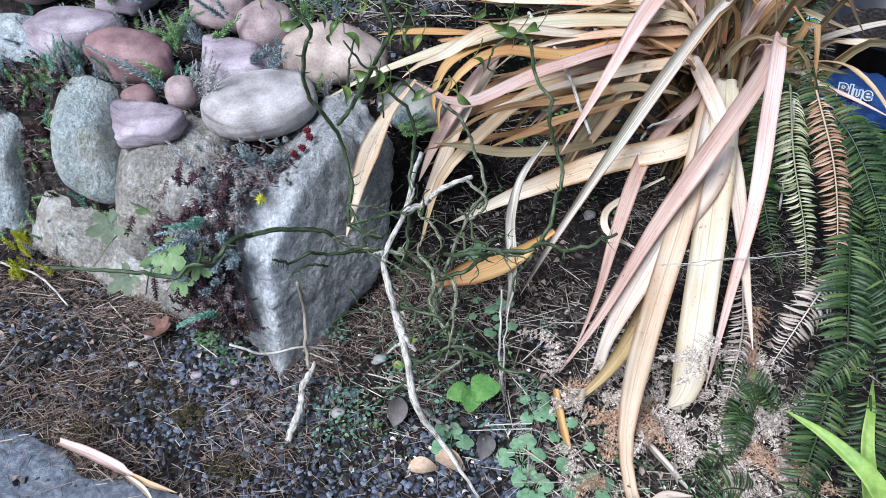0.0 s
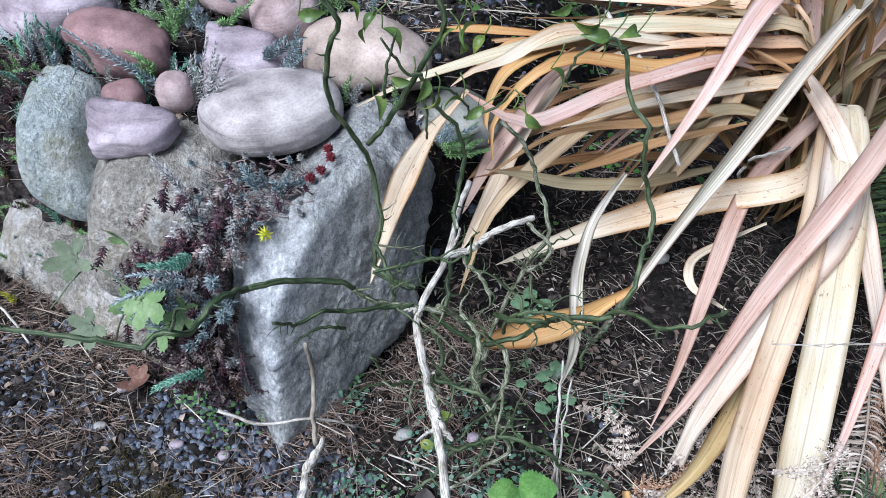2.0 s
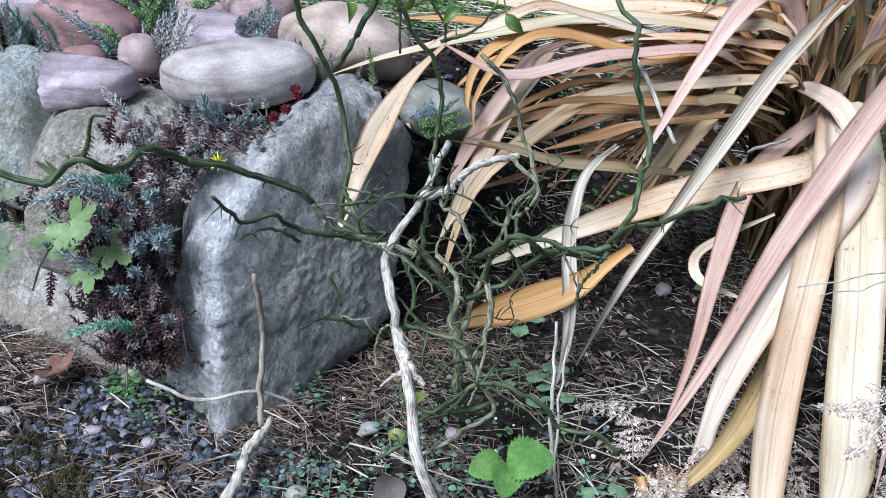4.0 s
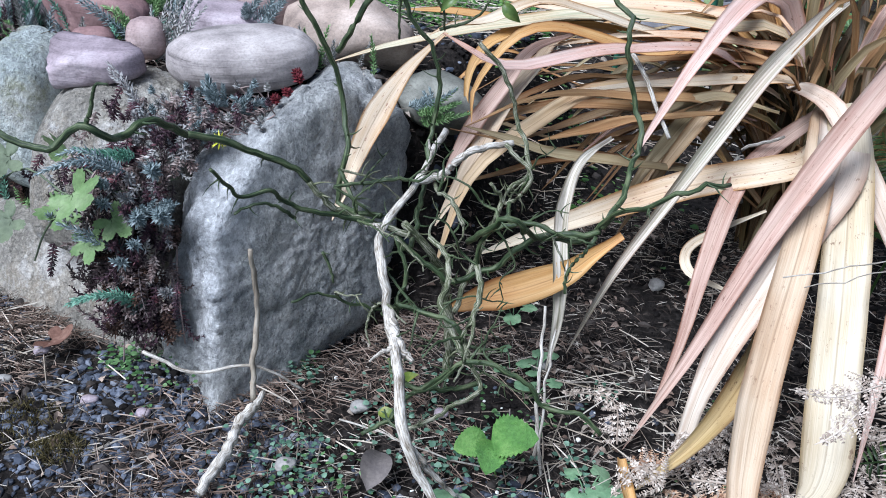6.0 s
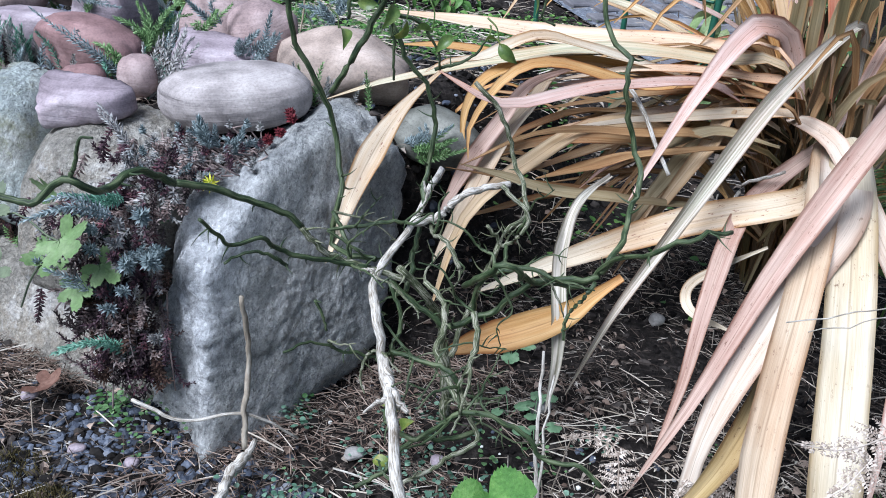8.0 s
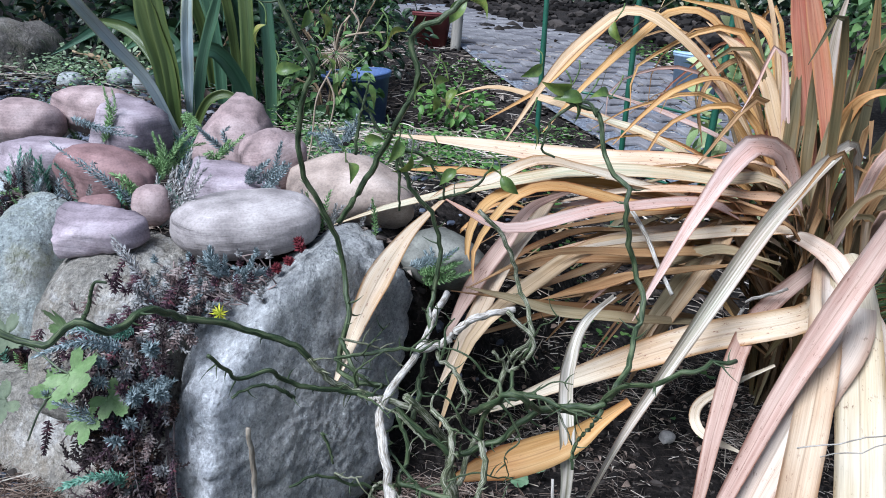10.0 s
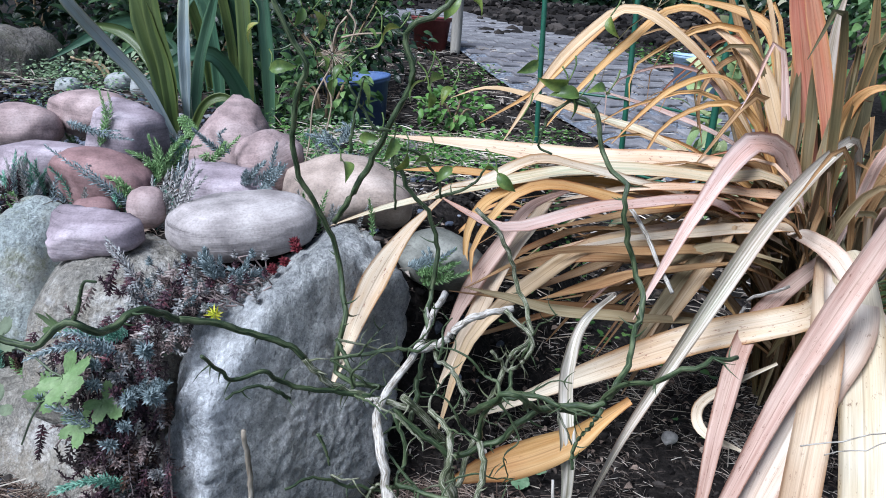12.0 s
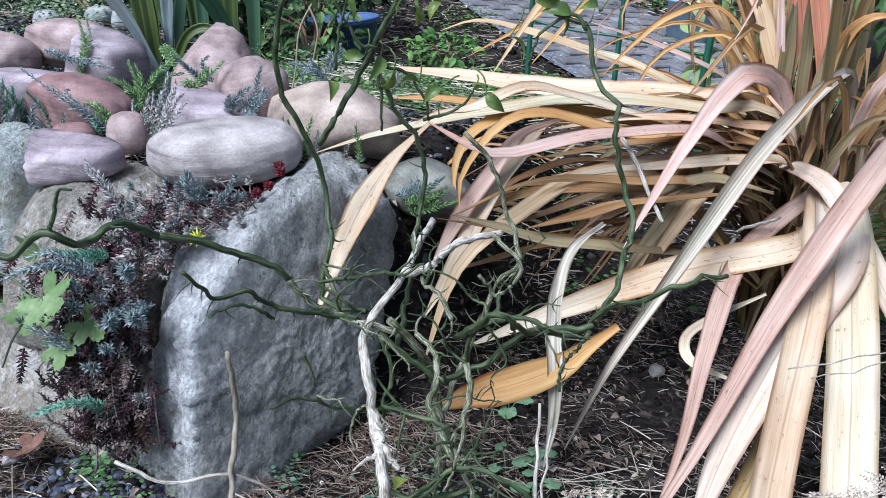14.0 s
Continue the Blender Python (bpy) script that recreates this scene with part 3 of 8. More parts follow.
rock("boulder", (-0.70, 1.47, 0.06), [((-0.41, -0.91, 0.42), 0.055), ((-0.1, -0.16, 1), 0.062), ((-0.93, 0.25, 0.2), 0.3), ((0.85, -0.5, 0), 0.34), ((0.4, 0.9, 0), 0.06), ((0, 0, -1), 0.2), ((-0.6, -0.6, 0.6), 0.115)],
     18, 0.03, GRANITE_TAN, 6, 2, "long low tan granite boulder half sunk in soil", "boulders", "boulder", 0.5)
rock("boulder", (-0.555, 1.465, 0.285), [((-0.12, -1, 0.22), 0.118), ((0.35, -0.35, 0.87), 0.102), ((-0.5, -0.3, 0.8), 0.118), ((-1, -0.15, 0.1), 0.13), ((1, -0.1, 0.2), 0.12), ((0, 1, 0), 0.12), ((0, 0, -1), 0.15), ((0, 0, 1), 0.115)],
     8, 0.028, GRANITE_TAN, 5, 3, "rounded tan boulder under the river stones", "boulders", "boulder", 0.5)
rock("boulder", (-0.79, 1.575, 0.288), [((0.1, -1, 0.15), 0.085), ((-1, -0.2, 0.1), 0.08), ((1, -0.3, 0.15), 0.078), ((0.1, -0.35, 1), 0.135), ((0.55, -0.2, 0.8), 0.125), ((-0.7, -0.2, 0.7), 0.115), ((0, 1, 0), 0.08), ((0, 0, -1), 0.15), ((-0.5, -0.6, -0.6), 0.125)],
     5, 0.03, GRANITE_MOSS, 5, 4, "upright greenish boulder with a mossy foot", "boulders", "boulder", 0.5)
rock("boulder", (-1.11, 1.92, 0.175), [((-0.1, -0.8, 0.5), 0.125), ((0.05, -0.45, 0.9), 0.115), ((-1, 0, 0.1), 0.25), ((1, -0.15, 0.25), 0.15), ((0, 1, 0), 0.15), ((0, 0, -1), 0.3)],
     7, 0.03, GRANITE_WHITE, 5, 5, "pale angular boulder at the rockery edge", "boulders", "boulder", 0.5)
rock("boulder", (-1.12, 1.69, 0.12), [((-0.25, -1, 0.2), 0.085), ((0.1, -0.3, 1), 0.145), ((-1, 0, 0.1), 0.25), ((0.9, -0.4, 0.1), 0.12), ((0, 1, 0), 0.12), ((0, 0, -1), 0.2)],
     7, 0.03, GRANITE_WHITE, 5, 6, "grey boulder with dark moss on its side", "boulders", "boulder", 0.5)
pebble("river_stone", (-0.382, 1.543, 0.428), (0.121, 0.096, 0.051), ST_OVAL, (3, -4, 19), 0.03, 5, 1, "large flat oval grey river stone", chop=(((0, 0.1, 1), 0.93), ((0.3, -0.2, -1), 0.9)))
pebble("river_stone", (-0.245, 1.72, 0.452), (0.122, 0.085, 0.07), ST_BEIGE, (0, 4, -4), 0.06, 4, 2, "smooth beige river stone")
pebble("river_stone", (-0.405, 1.77, 0.485), (0.068, 0.06, 0.068), ST_PINK, (10, -20, 15), 0.08, 4, 3, "rounded pink river stone")
rock("river_stone", (-0.55, 1.93, 0.505), [((0.3, -0.5, 0.85), 0.05), ((-0.7, -0.3, 0.7), 0.05), ((0.85, -0.2, 0.55), 0.066), ((-0.3, -1, 0.1), 0.055), ((-1, 0.1, -0.1), 0.078), ((1, 0, 0), 0.08), ((0, 1, 0.1), 0.07), ((0, 0, -1), 0.08)],
     9, 0.05, ST_PINK, 4, 4, "pinkish river stone with a white vein", "river stones on the rockery", "stone", 0.22)
rock("river_stone", (-0.80, 1.965, 0.497), [((0.25, -0.25, 1), 0.042), ((-0.1, -1, 0.2), 0.055), ((-0.95, -0.1, 0.25), 0.06), ((0.95, -0.3, 0.1), 0.062), ((0.6, -0.1, 0.75), 0.06), ((0, 1, 0), 0.06), ((0, 0, -1), 0.06)],
     10, 0.04, ST_MAUVE, 4, 5, "blocky striped mauve river stone", "river stones on the rockery", "stone", 0.22)
pebble("river_stone", (-0.925, 2.10, 0.505), (0.13, 0.08, 0.055), ST_PINK, (0, 2, -8), 0.06, 4, 6, "long pinkish grey river stone")
pebble("river_stone", (-1.06, 2.0, 0.475), (0.085, 0.07, 0.055), ST_PINK, (0, 0, 10), 0.07, 4, 7, "rounded pinkish river stone")
pebble("river_stone", (-0.87, 1.79, 0.445), (0.115, 0.085, 0.05), ST_MAUVE, (0, 5, 10), 0.07, 4, 8, "grey mauve river stone with dark lichen")
pebble("river_stone", (-0.70, 1.68, 0.45), (0.105, 0.062, 0.055), ST_RED, (0, 6, -4), 0.06, 4, 9, "smooth brick-red river stone")
pebble("river_stone", (-0.645, 1.55, 0.425), (0.036, 0.03, 0.026), ST_RED, (0, 0, 20), 0.1, 3, 10, "small reddish stone wedged between cobbles")
pebble("river_stone", (-0.552, 1.555, 0.44), (0.033, 0.03, 0.036), ST_PINK, (0, 0, 0), 0.07, 3, 11, "small round mauve stone")
rock("river_stone", (-0.46, 1.65, 0.44), [((0.1, -0.25, 1), 0.043), ((0.65, -0.1, 0.75), 0.062), ((-0.1, -1, 0.25), 0.05), ((-1, -0.2, 0.1), 0.07), ((1, -0.4, 0.1), 0.082), ((0, 1, 0), 0.06), ((0, 0, -1), 0.06)],
     12, 0.05, ST_MAUVE, 4, 12, "blocky striped purple stone", "river stones on the rockery", "stone", 0.22)
rock("river_stone", (-0.606, 1.458, 0.414), [((0.05, -0.3, 0.95), 0.02), ((-0.35, -0.5, 0.75), 0.032), ((0.1, -1, -0.3), 0.036), ((-0.9, -0.3, -0.15), 0.062), ((0.95, -0.2, 0.25), 0.068), ((0.2, 0, -1), 0.034), ((0, 1, 0), 0.045), ((0.7, -0.6, 0.2), 0.055)],
     18, 0.05, ST_MAUVE, 4, 13, "flat pointed mauve stone", "river stones on the rockery", "stone", 0.22)
pebble("river_stone", (-0.07, 1.68, 0.358), (0.092, 0.07, 0.05), ST_DULL, (0, 12, -10), 0.08, 4, 14, "grey river stone half hidden by dry leaves")

# ---- New Zealand flax: dry strap leaves ----
flax = thing("flax_plant", "dried New Zealand flax with cream and pink strap leaves", "plant", at=(0, 0, 0))


def fl(points, w, m, **k):
    k.setdefault("base", 0.3)
    return blade(points, w, m, flax, "leaf", **k)


CR = (0.72, 2.0, 0.06)
FR = (-0.25, -0.85, 0.45)
UP = (0, -0.45, 0.9)
UPB = (0, -0.7, 0.7)
FRB = (-0.2, -0.95, 0.2)
fl([CR, (0.76, 1.92, 0.36), (0.745, 1.79, 0.5), (0.70, 1.65, 0.525), (0.62, 1.52, 0.49), (0.547, 1.43, 0.43), (0.456, 1.345, 0.305), (0.36, 1.235, 0.16), (0.288, 1.203, 0.004)], 0.04, B_MAUVE, hint=FR, tip=0.35, base=0.2)
fl([CR, (0.71, 1.93, 0.25), (0.688, 1.84, 0.375), (0.655, 1.72, 0.42), (0.602, 1.497, 0.378), (0.568, 1.324, 0.262), (0.552, 1.205, 0.12), (0.546, 1.16, 0.06), (0.53, 1.13, 0.03), (0.505, 1.115, 0.016)], 0.068, B_GOLD, hint=FR, base=0.12, tip=0.09, rounded=True, seg=80, fold=0.12)
fl([CR, (0.70, 1.92, 0.26), (0.667, 1.82, 0.37), (0.62, 1.72, 0.4), (0.537, 1.435, 0.35), (0.445, 1.189, 0.16), (0.408, 1.07, 0.105), (0.396, 1.0, 0.06), (0.399, 0.93, 0.027), (0.412, 0.86, 0.012)], 0.05, B_SAND, hint=FR, base=0.12, tip=0.2, blunt=0.5)
fl([CR, (0.70, 1.92, 0.26), (0.677, 1.81, 0.38), (0.64, 1.68, 0.405), (0.576, 1.470, 0.376), (0.510, 1.385, 0.312), (0.454, 1.315, 0.240), (0.409, 1.258, 0.172), (0.380, 1.222, 0.096), (0.370, 1.205, 0.02)], 0.08, B_WHITE, hint=FR, base=0.12, tip=0.28, blunt=0.3, seg=44, fold=0.15)
fl([(0.52, 1.42, 0.15), (0.445, 1.26, 0.105), (0.366, 1.14, 0.08), (0.285, 1.080, 0.033)], 0.044, B_HONEY, hint=FR, tip=0.6, base=0.4, fold=0.5)
fl([CR, (0.66, 1.96, 0.36), (0.611, 1.891, 0.413), (0.605, 1.66, 0.436), (0.630, 1.573, 0.390), (0.638, 1.443, 0.338), (0.62, 1.221, 0.281), (0.62, 1.10, 0.22)], 0.036, B_WHITE, hint=FR, tip=0.3)
fl([CR, (0.775, 1.94, 0.36), (0.775, 1.83, 0.5), (0.725, 1.68, 0.555), (0.672, 1.492, 0.488), (0.633, 1.335, 0.397), (0.59, 1.2, 0.24), (0.58, 1.14, 0.05)], 0.034, B_PINK, hint=FR, tip=0.35, base=0.12)
fl([CR, (0.68, 1.86, 0.36), (0.648, 1.821, 0.374), (0.493, 1.644, 0.305), (0.412, 1.460, 0.213), (0.375, 1.36, 0.10), (0.33, 1.27, 0.02)], 0.034, B_MAUVE, hint=FR, tip=0.3)
fl([(0.745, 2.0, 0.3), (0.74, 1.965, 0.5), (0.70, 1.91, 0.595), (0.64, 1.85, 0.572), (0.555, 1.745, 0.52), (0.47, 1.64, 0.45), (0.351, 1.534, 0.281), (0.262, 1.43, 0.17), (0.21, 1.42, 0.02)], 0.031, B_GREY, hint=FR, tip=0.4, fold=0.85, twist=8, base=0.3, seg=48)
fl([CR, (0.62, 1.98, 0.5), (0.53, 1.91, 0.58), (0.47, 1.84, 0.56), (0.377, 1.678, 0.484), (0.324, 1.624, 0.398), (0.281, 1.598, 0.306)], 0.048, B_PINK, hint=FR, tip=0.45)
fl([CR, (0.5, 1.85, 0.42), (0.428, 1.728, 0.39), (0.355, 1.684, 0.277), (0.284, 1.63, 0.15)], 0.036, B_TAN, hint=FR, tip=0.4)
fl([CR, (0.66, 1.80, 0.3), (0.570, 1.634, 0.326), (0.390, 1.616, 0.273), (0.202, 1.595, 0.192), (0.035, 1.553, 0.118)], 0.056, B_CREAM, hint=(0, -0.75, 0.65), tip=0.3)
fl([(0.255, 1.362, 0.27), (0.217, 1.360, 0.233), (0.180, 1.355, 0.199), (0.115, 1.345, 0.168), (0.048, 1.335, 0.144), (0.002, 1.330, 0.120)], 0.052, B_OCHRE, hint=(0, -0.8, 0.6), tip=0.3, base=0.25, seg=36)
fl([(0.24, 1.56, 0.36), (0.185, 1.45, 0.345), (0.168, 1.40, 0.30), (0.168, 1.38, 0.25), (0.176, 1.355, 0.19), (0.18, 1.34, 0.12), (0.174, 1.345, 0.03)], 0.022, B_GREY, hint=FR, tip=0.3, fold=0.9, wav=0.014, base=0.4)
fl([CR, (0.5, 1.84, 0.44), (0.25, 1.66, 0.49), (0.065, 1.53, 0.465), (-0.02, 1.53, 0.49), (-0.055, 1.54, 0.505)], 0.028, B_PINK, hint=UP, tip=0.12, seg=30)
fl([(-0.05, 1.545, 0.505), (-0.075, 1.52, 0.48), (-0.112, 1.49, 0.435), (-0.150, 1.43, 0.357), (-0.178, 1.33, 0.25)], 0.044, B_CREAM, hint=(-0.1, -0.8, 0.55), tip=0.5, base=0.15, seg=26)
fl([CR, (0.5, 1.85, 0.44), (0.284, 1.740, 0.475), (0.139, 1.684, 0.509), (0.060, 1.637, 0.495), (0.001, 1.62, 0.407), (0.004, 1.56, 0.36)], 0.033, B_OCHRE, hint=UP, tip=0.35, seg=36)
fl([CR, (0.6, 1.9, 0.48), (0.43, 1.85, 0.515), (0.22, 1.79, 0.525), (0.036, 1.72, 0.50), (-0.14, 1.65, 0.46), (-0.242, 1.58, 0.43)], 0.038, B_LIME, hint=UP, tip=0.35)
fl([CR, (0.6, 1.97, 0.46), (0.448, 1.950, 0.522), (0.155, 1.970, 0.512), (-0.024, 1.985, 0.519), (-0.224, 1.990, 0.527)], 0.058, B_SPOT, hint=UP, tip=0.25)
fl([CR, (0.62, 1.85, 0.40), (0.513, 1.795, 0.434), (0.318, 1.723, 0.423), (0.120, 1.621, 0.404)], 0.033, B_CREAM, hint=UP, tip=0.4)
fl([CR, (0.5, 1.8, 0.36), (0.28, 1.65, 0.413), (0.116, 1.593, 0.409), (-0.004, 1.506, 0.366)], 0.026, B_BROWN, hint=UP, tip=0.4)
fl([CR, (0.5, 1.85, 0.22), (0.300, 1.760, 0.263), (0.126, 1.665, 0.297), (-0.027, 1.50, 0.362)], 0.021, B_BROWN, hint=UP, tip=0.4)
fl([(0.16, 1.75, 0.49), (0.09, 1.67, 0.47), (0.05, 1.64, 0.41), (0.0, 1.60, 0.33), (-0.04, 1.55, 0.24)], 0.03, B_MAUVE, hint=FR, tip=0.3)
fl([CR, (0.4, 1.8, 0.36), (0.23, 1.70, 0.41), (0.10, 1.60, 0.35), (0.01, 1.52, 0.27), (-0.03, 1.46, 0.12)], 0.03, B_TAN, hint=FR, tip=0.25)
fl([CR, (0.62, 1.9, 0.44), (0.5, 1.85, 0.49), (0.3, 1.78, 0.50), (0.12, 1.72, 0.47)], 0.03, B_SPOT, hint=UP, tip=0.4)
fl([CR, (0.64, 1.92, 0.42), (0.55, 1.86, 0.46), (0.35, 1.80, 0.46), (0.1, 1.70, 0.42)], 0.034, B_RUST, hint=UP, tip=0.4)
fl([(0.586, 2.080, 0.460), (0.488, 2.200, 0.674), (0.388, 2.300, 0.790), (0.298, 2.350, 0.823), (0.210, 2.330, 0.752), (0.099, 2.280, 0.628), (-0.039, 2.200, 0.539)], 0.020, B_OCHRE, hint=UPB)
fl([(0.618, 2.050, 0.469), (0.460, 2.080, 0.693), (0.345, 2.100, 0.789), (0.261, 2.120, 0.816), (0.194, 2.120, 0.768), (0.117, 2.100, 0.680), (0.022, 2.050, 0.520)], 0.025, B_TAN, hint=UPB)
fl([(0.658, 2.100, 0.461), (0.486, 2.150, 0.774), (0.376, 2.180, 0.826), (0.273, 2.150, 0.742), (0.182, 2.100, 0.648), (0.105, 2.060, 0.549)], 0.020, B_OCHRE, hint=UPB)
fl([(0.603, 2.000, 0.478), (0.546, 2.050, 0.619), (0.465, 2.050, 0.693), (0.368, 2.000, 0.669), (0.305, 1.980, 0.616), (0.247, 1.950, 0.552)], 0.014, B_OCHRE, hint=UPB)
fl([(0.655, 2.100, 0.474), (0.623, 2.150, 0.638), (0.553, 2.150, 0.730), (0.473, 2.100, 0.716), (0.432, 2.080, 0.644), (0.446, 2.050, 0.552)], 0.014, B_BROWN, hint=UPB)
fl([(0.640, 2.100, 0.422), (0.423, 2.200, 0.515), (0.229, 2.300, 0.567), (0.060, 2.350, 0.601), (-0.040, 2.350, 0.609), (-0.124, 2.350, 0.578)], 0.023, B_TAN, hint=UPB)
fl([(0.636, 2.050, 0.433), (0.456, 2.100, 0.508), (0.321, 2.150, 0.560), (0.168, 2.200, 0.587)], 0.020, B_LIME, hint=UPB)
fl([(0.648, 2.100, 0.448), (0.535, 2.150, 0.544), (0.386, 2.200, 0.597), (0.231, 2.250, 0.633)], 0.014, B_PINK, hint=UPB)
fl([(0.697, 2.000, 0.401), (0.666, 2.020, 0.539), (0.631, 2.030, 0.685), (0.583, 2.030, 0.859), (0.540, 2.000, 0.989)], 0.040, B_RED, hint=FRB)
fl([(0.711, 1.980, 0.407), (0.677, 1.970, 0.571), (0.646, 1.970, 0.691), (0.591, 1.970, 0.858), (0.542, 1.950, 0.984)], 0.035, B_RED, hint=FRB)
fl([(0.685, 2.000, 0.400), (0.624, 2.030, 0.534), (0.590, 2.060, 0.680), (0.559, 2.100, 0.791), (0.489, 2.150, 0.832), (0.376, 2.200, 0.850)], 0.024, B_OCHRE, hint=FRB)
fl([(0.692, 2.050, 0.387), (0.597, 2.100, 0.532), (0.554, 2.140, 0.671), (0.518, 2.200, 0.799), (0.463, 2.200, 0.914)], 0.024, B_BROWN, hint=FRB)
fl([(0.733, 2.050, 0.416), (0.705, 2.100, 0.625), (0.698, 2.120, 0.788), (0.710, 2.120, 0.901)], 0.024, B_GREY, hint=FRB)
fl([(0.683, 1.950, 0.389), (0.669, 1.930, 0.543), (0.670, 1.900, 0.646), (0.695, 1.870, 0.698), (0.758, 1.850, 0.709)], 0.024, B_OCHRE, hint=FRB)
fl([(0.724, 2.000, 0.379), (0.748, 2.020, 0.521), (0.756, 2.040, 0.659), (0.754, 2.060, 0.793), (0.738, 2.060, 0.922)], 0.027, B_OLIVE, hint=FRB)
fl([(0.720, 1.950, 0.368), (0.731, 1.900, 0.498), (0.738, 1.860, 0.582), (0.789, 1.850, 0.661)], 0.022, B_PINK, hint=FRB)
fl([(0.690, 2.000, 0.376), (0.619, 2.000, 0.515), (0.577, 2.020, 0.625), (0.537, 2.060, 0.722), (0.428, 2.120, 0.806)], 0.032, B_TAN, hint=FRB)
fl([(0.676, 1.980, 0.355), (0.608, 1.980, 0.482), (0.609, 2.000, 0.572), (0.613, 2.040, 0.740)], 0.029, B_OLIVE, hint=FRB)
fl([(0.667, 1.980, 0.342), (0.588, 1.970, 0.447), (0.552, 1.970, 0.527), (0.501, 1.950, 0.537), (0.454, 1.900, 0.486)], 0.032, B_BROWN, hint=FRB)
fl([(0.708, 1.970, 0.349), (0.648, 1.970, 0.488), (0.642, 2.000, 0.632), (0.631, 2.020, 0.786)], 0.024, B_OLIVE, hint=FRB)
fl([(0.628, 1.950, 0.384), (0.549, 1.950, 0.448), (0.404, 1.920, 0.478), (0.265, 1.880, 0.488), (0.151, 1.840, 0.500), (0.053, 1.780, 0.461)], 0.017, B_CREAM, hint=UPB)
fl([(0.639, 1.920, 0.393), (0.577, 1.900, 0.462), (0.481, 1.880, 0.492), (0.349, 1.840, 0.468), (0.217, 1.800, 0.465), (0.112, 1.760, 0.449)], 0.020, B_PINK, hint=UPB)
fl([(0.617, 1.900, 0.361), (0.471, 1.880, 0.418), (0.358, 1.850, 0.410), (0.245, 1.800, 0.407), (0.162, 1.760, 0.371)], 0.017, B_BROWN, hint=UPB)
fl([(0.551, 1.850, 0.347), (0.413, 1.820, 0.366), (0.275, 1.780, 0.320), (0.213, 1.740, 0.276)], 0.014, B_PINK, hint=UPB)
fl([(0.535, 1.880, 0.359), (0.363, 1.850, 0.375), (0.222, 1.800, 0.331), (0.095, 1.740, 0.287)], 0.020, B_TAN, hint=UPB)
fl([(0.526, 1.900, 0.376), (0.417, 1.860, 0.389), (0.409, 1.840, 0.348), (0.466, 1.820, 0.302), (0.511, 1.800, 0.255)], 0.021, B_OCHRE, hint=FRB)
fl([(0.151, 1.800, 0.487), (0.044, 1.780, 0.500), (-0.061, 1.760, 0.507), (-0.148, 1.740, 0.504)], 0.017, B_OCHRE, hint=UPB)
fl([(0.479, 1.850, 0.398), (0.414, 1.800, 0.338), (0.351, 1.740, 0.262), (0.315, 1.700, 0.183)], 0.032, B_TAN, hint=FRB)
fl([(0.530, 1.600, 0.252), (0.445, 1.570, 0.214), (0.400, 1.550, 0.182), (0.402, 1.500, 0.162), (0.462, 1.450, 0.157)], 0.018, B_CREAM, hint=FRB)

# crossing leaves in the hollow of the plant
fl([(0.62, 1.9, 0.3), (0.482, 1.800, 0.360), (0.304, 1.760, 0.366), (0.165, 1.720, 0.365), (0.064, 1.670, 0.348), (-0.016, 1.620, 0.316)], 0.028, B_RUST, hint=UP, tip=0.3, base=0.4, fold=0.5)
fl([(0.64, 1.92, 0.36), (0.525, 1.860, 0.416), (0.373, 1.800, 0.421), (0.243, 1.750, 0.407), (0.140, 1.700, 0.391)], 0.034, B_SPOT, hint=UP, tip=0.5, base=0.4, fold=0.4)
fl([(0.45, 1.75, 0.26), (0.292, 1.620, 0.297), (0.259, 1.600, 0.305), (0.149, 1.570, 0.316), (0.069, 1.550, 0.338), (-0.008, 1.530, 0.361)], 0.026, B_DRAB, hint=UP, tip=0.25, base=0.5, fold=0.6)
fl([(0.6, 1.92, 0.36), (0.394, 1.800, 0.374), (0.286, 1.750, 0.346), (0.197, 1.680, 0.284)], 0.014, B_PINK, hint=UP, tip=0.5, fold=0.6)
fl([(0.58, 1.9, 0.36), (0.424, 1.780, 0.367), (0.350, 1.700, 0.310), (0.306, 1.660, 0.247), (0.276, 1.620, 0.192)], 0.03, B_DRAB, hint=FR, tip=0.4, base=0.5, fold=0.4)
fl([(0.5, 1.88, 0.44), (0.253, 1.800, 0.493), (0.126, 1.760, 0.498), (0.027, 1.700, 0.476), (-0.007, 1.660, 0.440), (-0.015, 1.640, 0.393), (-0.005, 1.620, 0.354)], 0.03, B_OCHRE, hint=UP, tip=0.3, base=0.5, fold=0.4, seg=36)
fl([(0.5, 1.88, 0.45), (0.203, 1.750, 0.526), (0.098, 1.700, 0.546), (0.007, 1.640, 0.512), (-0.047, 1.600, 0.508), (-0.080, 1.570, 0.494)], 0.026, B_CREAM, hint=UP, tip=0.2, base=0.5, fold=0.5)
fl([(0.2, 1.8, 0.5), (0.133, 1.750, 0.478), (0.103, 1.700, 0.439), (0.064, 1.660, 0.392), (0.037, 1.620, 0.338), (0.008, 1.560, 0.276), (-0.037, 1.500, 0.189)], 0.034, B_SPOT, hint=FR, tip=0.25, base=0.4, fold=0.3)
